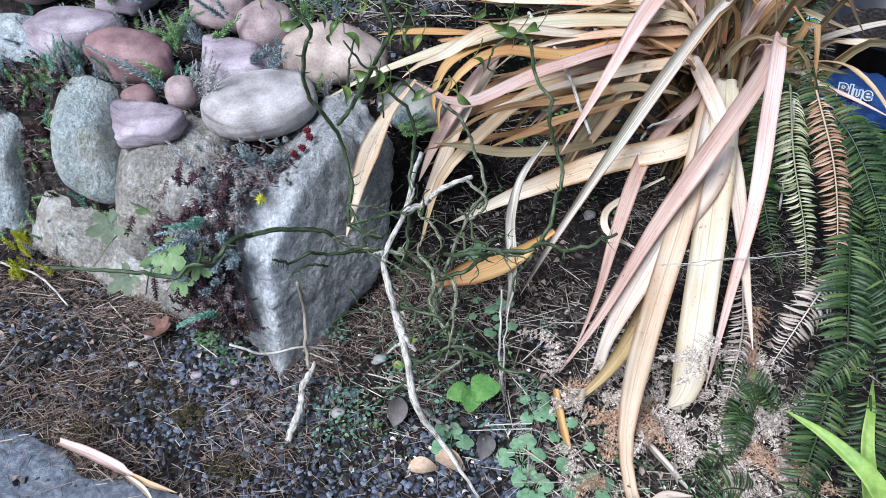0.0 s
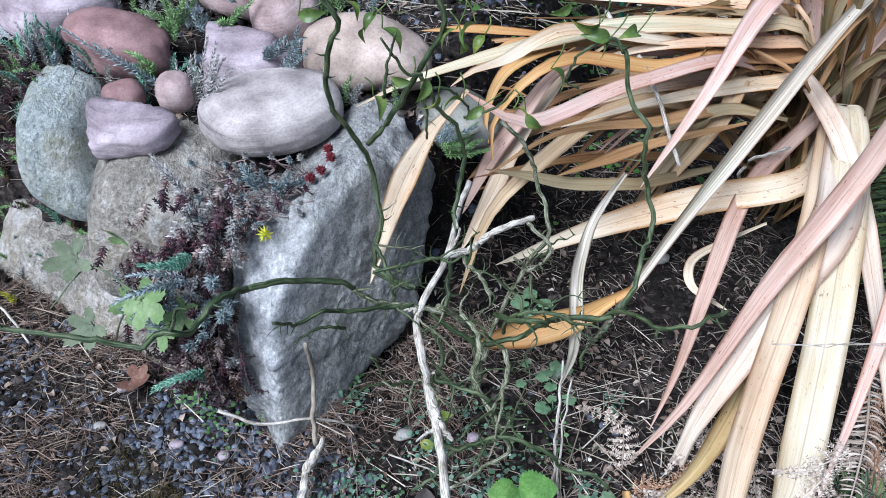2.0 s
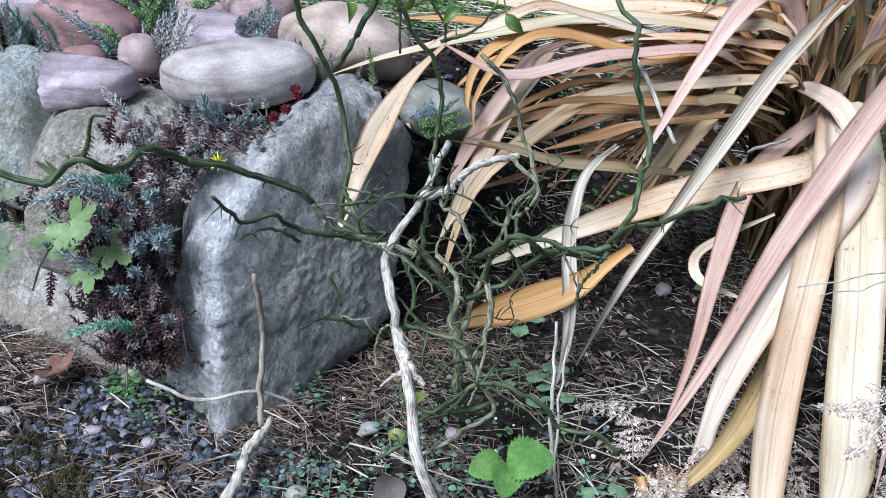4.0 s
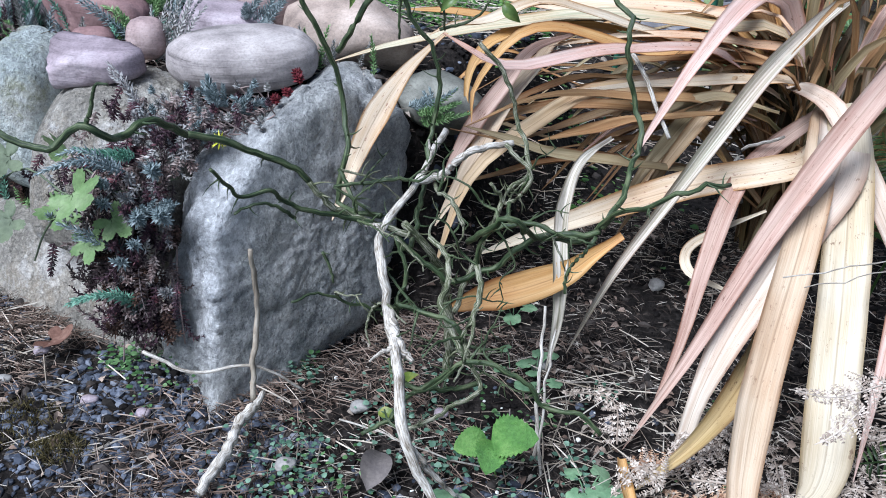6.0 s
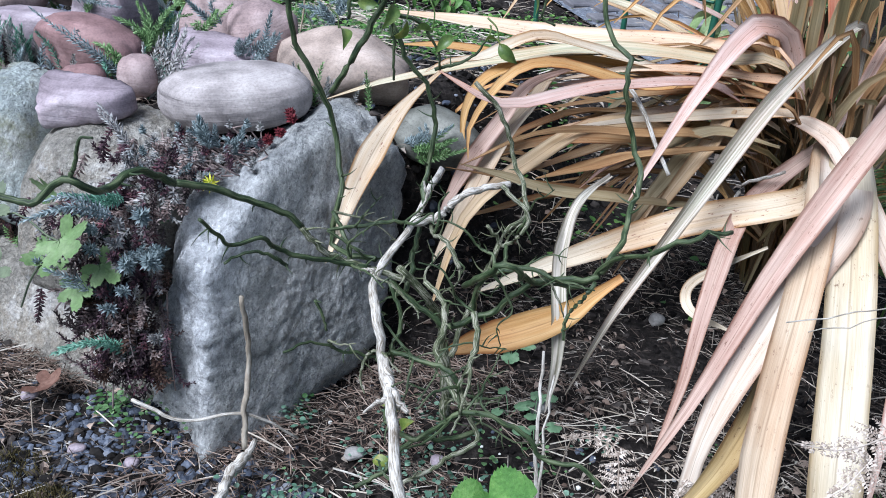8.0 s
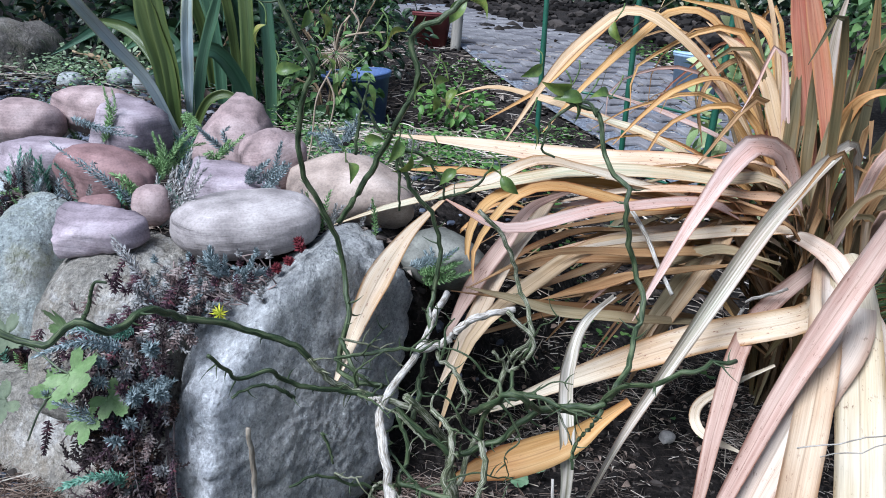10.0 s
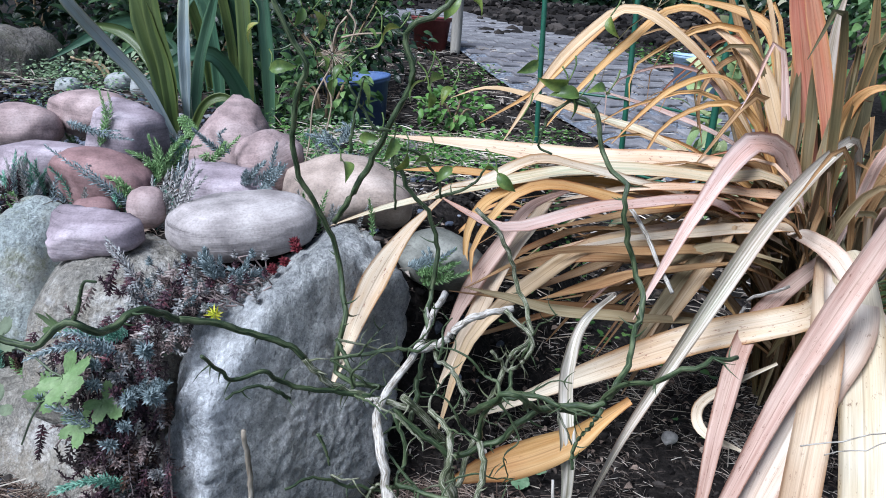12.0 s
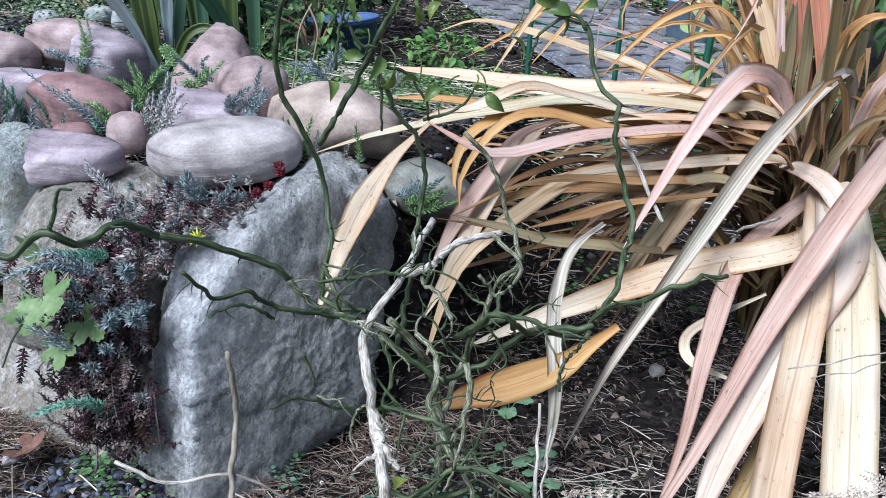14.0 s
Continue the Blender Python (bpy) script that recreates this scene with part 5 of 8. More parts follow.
for p, d, size, m in (((-0.50, 1.19, 0.305), (0.6, -0.4, -0.1), 0.062, LEAF_VINE), ((-0.62, 1.25, 0.32), (-0.8, -0.4, -0.2), 0.055, LEAF_DULL), ((-0.57, 1.30, 0.31), (0.1, -0.3, 0.8), 0.055, LEAF_VINE),
                      ((-0.52, 1.22, 0.265), (-0.9, -0.3, -0.2), 0.05, LEAF_VINE), ((-0.46, 1.21, 0.265), (0.8, -0.3, -0.4), 0.045, LEAF_VINE),
                      ((-0.57, 1.16, 0.27), (-0.6, -0.4, -0.4), 0.05, LEAF_DULL), ((-0.49, 1.2, 0.235), (0.3, -0.5, -0.8), 0.04, LEAF_VINE)):
    v, f = placed(IVY, [aim(p, d, size, (-0.1, -0.7, 0.7))])
    mesh_part("leaf", v, f, m, vine)
for pts in ([(-0.40, 1.30, 0.30), (-0.47, 1.24, 0.29), (-0.52, 1.22, 0.285), (-0.60, 1.24, 0.31), (-0.66, 1.2, 0.25)], [(-0.52, 1.22, 0.285), (-0.55, 1.2, 0.24), (-0.56, 1.18, 0.2)], [(-0.47, 1.24, 0.29), (-0.5, 1.25, 0.31), (-0.57, 1.3, 0.31)]):
    v, f, _ = tube_data(pts, 0.0018, 0.0012, 16, 6)
    mesh_part("stalk", v, f, LEAF_DULL, vine)

# ---- stonecrops on the rockery ----
SC_BLUE = island_mix("blue green stonecrop", [(0, (0.094, 0.131, 0.138)), (0.5, (0.188, 0.244, 0.256)), (1, (0.375, 0.450, 0.469))], 0.6, 0.3, 0.1)
SC_TEAL = island_mix("teal stonecrop", [(0, (0.075, 0.213, 0.150)), (0.5, (0.150, 0.338, 0.250)), (1, (0.275, 0.475, 0.375))], 0.6, 0.3, 0.1)
SC_GREEN = island_mix("green stonecrop", [(0, (0.088, 0.175, 0.062)), (0.5, (0.188, 0.338, 0.138)), (1, (0.338, 0.500, 0.250))], 0.6, 0.3, 0.1)
SC_LILAC = island_mix("grey lilac stonecrop", [(0, (0.200, 0.213, 0.200)), (0.5, (0.338, 0.338, 0.325)), (1, (0.500, 0.475, 0.475))], 0.7, 0.3, 0.1)
SC_GREY = island_mix("withered grey stonecrop", [(0, (0.12, 0.11, 0.11)), (0.5, (0.24, 0.23, 0.23)), (1, (0.38, 0.4, 0.4))], 0.7, 0.3)
SC_RED = island_mix("dark red stonecrop", [(0, (0.022, 0.012, 0.018)), (0.45, (0.052, 0.027, 0.038)), (0.85, (0.1, 0.052, 0.066)), (1, (0.16, 0.045, 0.055))], 0.65, 0.3)
SC_DARK = island_mix("brown black stonecrop", [(0, (0.016, 0.011, 0.012)), (0.5, (0.035, 0.024, 0.025)), (1, (0.085, 0.06, 0.06))], 0.6, 0.3)
SC_BARK = island_mix("brown hanging stonecrop", [(0, (0.03, 0.017, 0.013)), (0.5, (0.075, 0.043, 0.033)), (1, (0.15, 0.09, 0.07))], 0.8, 0.2)
SC_CRIMSON = island_mix("crimson stonecrop", [(0, (0.08, 0.01, 0.016)), (1, (0.19, 0.028, 0.036))], 0.6, 0.3)
SC_YELLOW = island_mix("yellow stonecrop", [(0, (0.3, 0.36, 0.02)), (0.5, (0.5, 0.52, 0.04)), (1, (0.65, 0.62, 0.08))], 0.6, 0.3, 0.2)
SC_STEM = island_mix("dry stonecrop stems", [(0, (0.1, 0.065, 0.062)), (0.5, (0.22, 0.165, 0.155)), (1, (0.4, 0.34, 0.32))], 0.8, 0.2)
SEDR = random.Random(3)
SHOOTS = [
    (SC_BLUE, [(-0.599, 1.600, 0.418), (-0.677, 1.580, 0.483), (-0.740, 1.580, 0.524)]),
    (SC_LILAC, [(-0.530, 1.550, 0.403), (-0.510, 1.560, 0.462), (-0.492, 1.580, 0.534)]),
    (SC_LILAC, [(-0.547, 1.550, 0.407), (-0.533, 1.560, 0.455), (-0.521, 1.570, 0.498)]),
    (SC_LILAC, [(-0.501, 1.520, 0.418), (-0.479, 1.540, 0.483), (-0.467, 1.550, 0.520)]),
    (SC_GREEN, [(-0.615, 1.740, 0.447), (-0.635, 1.730, 0.485), (-0.667, 1.720, 0.500)]),
    (SC_GREEN, [(-0.619, 1.760, 0.453), (-0.604, 1.770, 0.497), (-0.577, 1.780, 0.527)]),
    (SC_GREEN, [(-0.617, 1.720, 0.445), (-0.619, 1.740, 0.484), (-0.639, 1.750, 0.525)]),
    (SC_BLUE, [(-0.379, 1.620, 0.470), (-0.357, 1.610, 0.508), (-0.342, 1.600, 0.557)]),
    (SC_BLUE, [(-0.408, 1.640, 0.473), (-0.395, 1.640, 0.499), (-0.377, 1.640, 0.516)]),
    (SC_GREY, [(-0.451, 1.330, 0.358), (-0.477, 1.340, 0.400), (-0.522, 1.360, 0.431)]),
    (SC_TEAL, [(-0.413, 1.200, 0.137), (-0.437, 1.160, 0.177), (-0.477, 1.130, 0.178)]),
    (SC_BLUE, [(-0.433, 1.230, 0.209), (-0.475, 1.205, 0.236), (-0.524, 1.190, 0.256)]),
    (SC_BLUE, [(-0.430, 1.200, 0.341), (-0.459, 1.160, 0.366), (-0.499, 1.140, 0.355)]),
    (SC_TEAL, [(-0.443, 1.250, 0.351), (-0.455, 1.220, 0.354), (-0.482, 1.200, 0.363)]),
    (SC_GREEN, [(-0.686, 2.000, 0.529), (-0.654, 1.970, 0.510), (-0.620, 1.930, 0.482)]),
    (SC_GREEN, [(-0.820, 1.900, 0.471), (-0.815, 1.920, 0.535), (-0.830, 1.930, 0.580)]),
    (SC_BLUE, [(-0.890, 1.900, 0.514), (-0.812, 1.880, 0.499), (-0.728, 1.860, 0.496)]),
    (SC_BLUE, [(-0.516, 1.820, 0.485), (-0.547, 1.810, 0.512), (-0.571, 1.800, 0.536)]),
    (SC_GREEN, [(-0.514, 1.700, 0.479), (-0.487, 1.700, 0.512), (-0.471, 1.700, 0.534)]),
    (SC_BLUE, [(-0.296, 1.900, 0.518), (-0.279, 1.900, 0.548), (-0.276, 1.900, 0.571)]),
    (SC_BLUE, [(-0.303, 1.880, 0.506), (-0.338, 1.880, 0.529), (-0.367, 1.880, 0.532)]),
    (SC_GREEN, [(-0.625, 1.600, 0.423), (-0.612, 1.600, 0.454), (-0.622, 1.600, 0.474)]),
    (SC_BLUE, [(-0.426, 1.240, 0.257), (-0.412, 1.210, 0.280), (-0.399, 1.180, 0.302)]),
    (SC_BLUE, [(-0.398, 1.240, 0.268), (-0.374, 1.200, 0.297), (-0.356, 1.170, 0.319)]),
    (SC_BLUE, [(-0.366, 1.370, 0.392), (-0.374, 1.370, 0.413), (-0.378, 1.370, 0.434)]),
    (SC_BLUE, [(-0.332, 1.370, 0.386), (-0.321, 1.370, 0.405), (-0.313, 1.370, 0.425)]),
    (SC_BLUE, [(-0.381, 1.320, 0.347), (-0.380, 1.310, 0.368), (-0.367, 1.300, 0.386)]),
    (SC_BLUE, [(-0.353, 1.380, 0.390), (-0.359, 1.380, 0.407), (-0.359, 1.380, 0.423)]),
    (SC_BLUE, [(-0.104, 1.600, 0.362), (-0.066, 1.600, 0.376), (-0.033, 1.600, 0.400)]),
    (SC_GREEN, [(-0.094, 1.600, 0.353), (-0.053, 1.580, 0.368), (-0.021, 1.580, 0.385)]),
    (SC_GREEN, [(-0.083, 1.600, 0.334), (-0.043, 1.580, 0.354), (-0.005, 1.580, 0.368)]),
]
for m, pts in SHOOTS:
    sc = thing("stonecrop", "spiky blue-green stonecrop shoots between the stones", "succulent", "stonecrop clumps")
    short = np.linalg.norm(np.array(pts[0]) - np.array(pts[-1])) < 0.035
    shoot(pts, 0.0095 if short else 0.0125, m, sc, SEDR, 60 if short else 95, 1.15 if short else 0.95)
    for k in range(1 if short else 2):
        j = np.array((SEDR.uniform(-0.02, 0.02), SEDR.uniform(-0.015, 0.02), SEDR.uniform(-0.006, 0.012)))
        shoot([np.array(pts[0]) + j * 0.4, np.array(pts[1]) + j, np.array(pts[2]) + j * 1.6 - (np.array(pts[2]) - np.array(pts[0])) * SEDR.uniform(0.1, 0.4)], 0.0115, m, sc, SEDR, 70, 0.95)

# clumps that fill the gaps of the bed
for i in range(64):
    x, y = SEDR.uniform(-1.2, -0.2), SEDR.uniform(1.52, 2.35)
    m = SEDR.choice((SC_BLUE, SC_GREEN, SC_GREEN, SC_LILAC, SC_TEAL))
    sc = thing("stonecrop", "low green stonecrop clump in the gravel bed", "succulent", "stonecrop clumps")
    for k in range(7):
        bx, by = x + SEDR.gauss(0, 0.028), y + SEDR.gauss(0, 0.028)
        z = ground_z(bx, by)
        h = SEDR.uniform(0.035, 0.085)
        dx, dy = SEDR.uniform(-0.035, 0.035), SEDR.uniform(-0.035, 0.035)
        shoot([(bx, by, z), (bx + dx * 0.4, by + dy * 0.4, z + h * 0.6), (bx + dx, by + dy, z + h)], 0.0115, m, sc, SEDR, 60, 0.9)

# dark red trailing stonecrop that spills between the two front boulders
spill = thing("trailing_stonecrop", "dark red trailing stonecrop spilling over the boulders", "succulent")
for i in range(280):
    drop = SEDR.uniform(-0.3, 1)
    # the mass hangs down the cleft between the boulders, narrower towards its foot
    xc = -0.465 + (0.035 * drop if drop > 0 else -0.2 * drop)
    x0 = xc + SEDR.gauss(0, 0.042) * (1.05 - 0.6 * max(0, drop))
    z0 = 0.335 - 0.225 * drop + SEDR.uniform(-0.015, 0.015)
    y0 = 1.28 - (0.06 * min(1, drop * 1.6) if drop > 0 else 0.22 * drop) + SEDR.uniform(-0.02, 0.02)
    ln = SEDR.uniform(0.03, 0.085)
    dx, dy = SEDR.uniform(-0.6, 0.6), -SEDR.uniform(0.15, 0.7)
    pts = [(x0, y0, z0), (x0 + dx * ln * 0.4, y0 + dy * ln * 0.6, z0 - ln * 0.35), (x0 + dx * ln * 0.8, y0 + dy * ln, z0 - ln * 0.55), (x0 + dx * ln * 1.2, y0 + dy * ln * 1.2, z0 - ln * SEDR.uniform(0.2, 0.6))]
    m = SEDR.choice((SC_RED, SC_RED, SC_RED, SC_GREY, SC_LILAC, SC_STEM, SC_STEM, SC_DARK) if drop < 0.4 else (SC_RED, SC_RED, SC_RED, SC_DARK, SC_DARK, SC_DARK, SC_STEM, SC_BARK))
    shoot(pts, SEDR.uniform(0.0085, 0.0125), m, spill, SEDR, 46, 1.15, 0.0014, "trailing_stem", 1.5)
for i in range(26):
    drop = SEDR.random()
    x0, z0 = -0.462 + 0.04 * drop + SEDR.gauss(0, 0.03), 0.34 - 0.2 * drop
    ln = SEDR.uniform(0.08, 0.15)
    v, f, _ = tube_data([(x0, 1.255, z0), (x0 + SEDR.uniform(-0.02, 0.02), 1.225, z0 - ln * 0.4), (x0 + SEDR.uniform(-0.035, 0.03), 1.205, max(0.03, z0 - ln))], 0.0016, 0.0012, 12, 5)
    mesh_part("bare_stem", v, f, SC_STEM, spill)
for e in ((-0.378, 1.198, 0.288), (-0.408, 1.195, 0.281), (-0.39, 1.21, 0.345)):
    shoot([e, (e[0], e[1] - 0.012, e[2] + 0.002), (e[0] + 0.002, e[1] - 0.022, e[2] + 0.008)], 0.016, SC_BLUE, spill, SEDR, 60, 1.25, 0.0014, "rosette", 1.1)
for i in range(16):
    drop = SEDR.random()
    e = np.array((-0.45 + 0.05 * drop + SEDR.gauss(0, 0.04), 1.215 + SEDR.uniform(-0.02, 0.01), 0.34 - 0.25 * drop))
    shoot([e, e + np.array((0, -0.012, 0.0)), e + np.array((SEDR.uniform(-0.01, 0.01), -0.02, 0.006))], 0.012, SEDR.choice((SC_BLUE, SC_BLUE, SC_GREY, SC_RED)), spill, SEDR, 40, 1.25, 0.0012, "rosette", 1.3)
for i in range(70):
    x, y = SEDR.uniform(-1.12, -0.84), SEDR.uniform(1.56, 1.8)
    z = ground_z(x, y)
    dx, dy = SEDR.uniform(-0.035, 0.035), SEDR.uniform(-0.04, 0.02)
    shoot([(x, y, z - 0.004), (x + dx * 0.5, y + dy * 0.5, z + 0.02), (x + dx, y + dy, z + SEDR.uniform(0.01, 0.045))], 0.009, SEDR.choice((SC_RED, SC_DARK, SC_STEM, SC_DARK, SC_GREEN)), spill, SEDR, 40, 1.1, 0.0012, "trailing_stem", 1.4)
for i in range(150):
    x = SEDR.uniform(-0.98, -0.5)
    y = 1.52 - 0.5 * (x + 0.70) + SEDR.uniform(-0.05, 0.04)
    z = ground_z(x, y)
    shoot([(x, y, z - 0.005), (x + SEDR.uniform(-0.01, 0.01), y - 0.008, z + 0.015), (x + SEDR.uniform(-0.02, 0.02), y - 0.02, z + SEDR.uniform(0.015, 0.04))], 0.0095, SEDR.choice((SC_RED, SC_STEM, SC_BARK, SC_BARK, SC_GREEN)), spill, SEDR, 40, 1.1, 0.001, "trailing_stem", 1.4)
edge = thing("stonecrop", "dark green and brown stonecrop mat at the rockery edge", "succulent", "stonecrop clumps")
for i in range(110):
    x, y = SEDR.uniform(-1.2, -0.83), SEDR.uniform(1.6, 1.9)
    z = ground_z(x, y)
    dx, dy = SEDR.uniform(-0.03, 0.03), SEDR.uniform(-0.04, 0.015)
    shoot([(x, y, z - 0.004), (x + dx * 0.4, y + dy * 0.4, z + 0.022), (x + dx, y + dy, z + SEDR.uniform(0.02, 0.055))], 0.011, SEDR.choice((SC_DARK, SC_DARK, SC_RED, SC_GREEN, SC_TEAL, SC_STEM)), edge, SEDR, 44, 1.0, 0.0012, "shoot", 1.2)
# bare curling stems in the pocket below the oval stone
pocket = thing("dry_stonecrop", "tangle of bare pinkish stonecrop stems with small rosettes", "succulent")
for i in range(120):
    x0, y0 = SEDR.uniform(-0.46, -0.30), SEDR.uniform(1.34, 1.45)
    z0 = 0.345 + 0.2 * (y0 - 1.34) + 0.1 * (x0 + 0.44)
    pts = [np.array((x0, y0, z0))]
    for k in range(3):
        pts.append(pts[-1] + np.array((SEDR.uniform(-0.025, 0.025), SEDR.uniform(-0.02, 0.012), SEDR.uniform(-0.004, 0.016))))
    v, f, _ = tube_data(pts, 0.0015, 0.0011, 12, 5)
    mesh_part("stem", v, f, SC_STEM, pocket)
    if i % 2 == 0:
        e = pts[-1]
        shoot([e, e + np.array((0, -0.004, 0.006)), e + np.array((0, -0.006, 0.012))], 0.008, SEDR.choice((SC_RED, SC_LILAC, SC_GREY, SC_GREY, SC_BLUE)), pocket, SEDR, 30, 1.2, 0.001, "rosette", 1.6)
# small dark red rosettes on the boulder's shoulder
for p in ((-0.285, 1.40, 0.40), (-0.27, 1.41, 0.41), (-0.262, 1.435, 0.435), (-0.255, 1.42, 0.43)):
    shoot([p, (p[0], p[1] - 0.004, p[2] + 0.006), (p[0] + 0.002, p[1] - 0.008, p[2] + 0.01)], 0.011, SC_CRIMSON, pocket, SEDR, 34, 1.3, 0.001, "rosette", 2.2)
star = thing("stonecrop_flower", "bright yellow star-shaped stonecrop rosette", "succulent")
shoot([(-0.335, 1.30, 0.362), (-0.335, 1.295, 0.366), (-0.335, 1.29, 0.370)], 0.015, SC_YELLOW, star, SEDR, 26, 1.45, 0.001, "rosette", 0.8)
for cx, cy in ((-1.0, 1.52), (-0.97, 1.42)):
    sc = thing("stonecrop", "bright yellow-green stonecrop tufts at the drive edge", "succulent", "stonecrop clumps")
    for k in range(9):
        bx, by = cx + SEDR.gauss(0, 0.022), cy + SEDR.gauss(0, 0.02)
        shoot([(bx, by, 0.0), (bx, by - 0.01, 0.03), (bx + SEDR.uniform(-0.02, 0.02), by - 0.02, 0.055)], 0.012, SC_YELLOW, sc, SEDR, 50, 0.9)

# ---- litter, gravel and weeds ----
LITR = np.random.default_rng(4)
NEEDLE = ([(0, 0.5, 0), (0, -0.5, 0), (0, 0, 0.8), (0.5, 0.5, 0.5), (0.5, -0.5, 0.5), (0.5, 0, 1.3), (1, 0.3, 0), (1, -0.3, 0), (1, 0, 0.5)],
          [(0, 1, 4, 3), (1, 2, 5, 4), (2, 0, 3, 5), (3, 4, 7, 6), (4, 5, 8, 7), (5, 3, 6, 8)])
ICO = bmesh.new()
bmesh.ops.create_icosphere(ICO, subdivisions=1, radius=1)
STONE = ([tuple(v.co) for v in ICO.verts], [tuple(v.index for v in f.verts) for f in ICO.faces])
ICO.free()


def strewn(n, xr, yr, keep):
    out = []
    while len(out) < n:
        x, y = LITR.uniform(*xr), LITR.uniform(*yr)
        if LITR.random() < keep(x, y):
            out.append((x, y))
    return out


def sticks(spots, lo, hi, thick, lift=0.01):
    mats = []
    for x, y in spots:
        L = LITR.uniform(lo, hi)
        a = LITR.uniform(0, 2 * math.pi)
        d = np.array((math.cos(a), math.sin(a), LITR.normal(0, 0.16)))
        w = thick * LITR.uniform(0.6, 1.6)
        p = np.array((x, y, ground_z(x, y) + LITR.uniform(0, lift)))
        mats.append(aim(p, d, (L, w, w)))
    return placed(NEEDLE, mats)


def stones(spots, lo, hi, flat=0.6, sink=0.2):
    mats = []
    for x, y in spots:
        r = lo + (hi - lo) * LITR.random() ** 2.2
        a = LITR.uniform(0, 2 * math.pi)
        d = (math.cos(a), math.sin(a), LITR.normal(0, 0.25))
        mats.append(aim((x, y, ground_z(x, y) + r * flat * (0.5 - sink)), d, (r * LITR.uniform(0.9, 1.5), r * LITR.uniform(0.7, 1.0), r * flat * LITR.uniform(0.7, 1.2))))
    return placed(STONE, mats)


DRY = island_mix("dry needles and twigs", [(0, (0.025, 0.019, 0.016)), (0.45, (0.1, 0.078, 0.066)), (0.8, (0.28, 0.24, 0.205)), (1, (0.58, 0.53, 0.47))], 0.9, 0.15)
PALE = island_mix("bleached straw", [(0, (0.24, 0.195, 0.15)), (0.5, (0.4, 0.345, 0.285)), (1, (0.6, 0.55, 0.48))], 0.85, 0.15)
GRAVEL = island_mix("blue grey gravel", [(0, (0.016, 0.02, 0.03)), (0.5, (0.055, 0.068, 0.097)), (0.93, (0.135, 0.155, 0.2)), (1, (0.27, 0.27, 0.28))], 0.6, 0.4)
CLOD = island_mix("soil crumbs", [(0, (0.006, 0.005, 0.005)), (0.6, (0.02, 0.018, 0.017)), (1, (0.07, 0.06, 0.055))], 0.95, 0.1)


def litter_keep(x, y):
    if y < edge_y(x) - 0.02:
        return 0.16
    k = 0.5 + 0.9 * noise.noise((x * 6, y * 6, 4))
    if x > 0.15 and 1.3 < y < 1.9:
        k *= 0.7
    if bed(x, y) > 0.3:
        k *= 0.5
    if x < 0.2:
        k *= 1 - 0.5 * gravel_zone(x, y)
    return k


def gravel_zone(x, y):
    """How far bare gravel shows at a place, 0 to 1."""
    d = y - edge_y(x)
    z = smooth(0.52, 0.4, d) * (0.35 + 0.65 * smooth(0.0, 0.06, d)) * smooth(-0.2, -0.1, d) * smooth(0.3, 0.1, x) * (0.35 + 0.65 * smooth(-0.6, -0.46, x))
    return z * min(1, max(0, 0.75 + 1.4 * noise.noise((x * 4 + 3, y * 4, 9))))


def gravel_keep(x, y):
    return 0.02 + gravel_zone(x, y)


def stuff(name, data, material, label, category):
    ob = mesh_part(name, data[0], data[1], material, None, "", False)
    return tagged(ob, label, category, kind="stuff")


stuff("soil_crumbs", stones(strewn(9000, (-1.1, 1.2), (0.7, 2.4), lambda x, y: 0.15 if y < edge_y(x) else 1.0), 0.002, 0.011, 0.75), CLOD, "loose dark crumbs of garden soil", "soil")
stuff("gravel", stones(strewn(5200, (-1.05, 0.4), (0.66, 1.4), gravel_keep), 0.0028, 0.0088, 0.6), GRAVEL, "blue-grey gravel along the drive edge", "gravel")
stuff("bed_gravel", stones(strewn(2600, (-1.6, 0.1), (1.5, 3.0), lambda x, y: bed(x, y) * (0.25 if y < 2.1 else 1.0)), 0.004, 0.016, 0.6), GRAVEL, "grey gravel between the rockery stones", "gravel")
stuff("needle_litter", sticks(strewn(24000, (-1.1, 1.0), (0.7, 2.2), litter_keep), 0.01, 0.04, 0.001), DRY, "brown conifer needles and fine twigs on the soil", "litter")
BROWN = island_mix("brown fallen needles", [(0, (0.075, 0.05, 0.04)), (0.5, (0.19, 0.135, 0.108)), (1, (0.37, 0.29, 0.24))], 0.9, 0.12)


def mat_keep(x, y):
    """Drifts of brown needles before the boulders, thin on the gravel."""
    if y < edge_y(x) - 0.01 or bed(x, y) > 0.3:
        return 0.0
    return max(0.0, smooth(0.25, -0.1, x)) * (1 - 0.75 * gravel_zone(x, y)) * (0.35 + 1.3 * noise.noise((x * 5 + 7, y * 7, 1)))


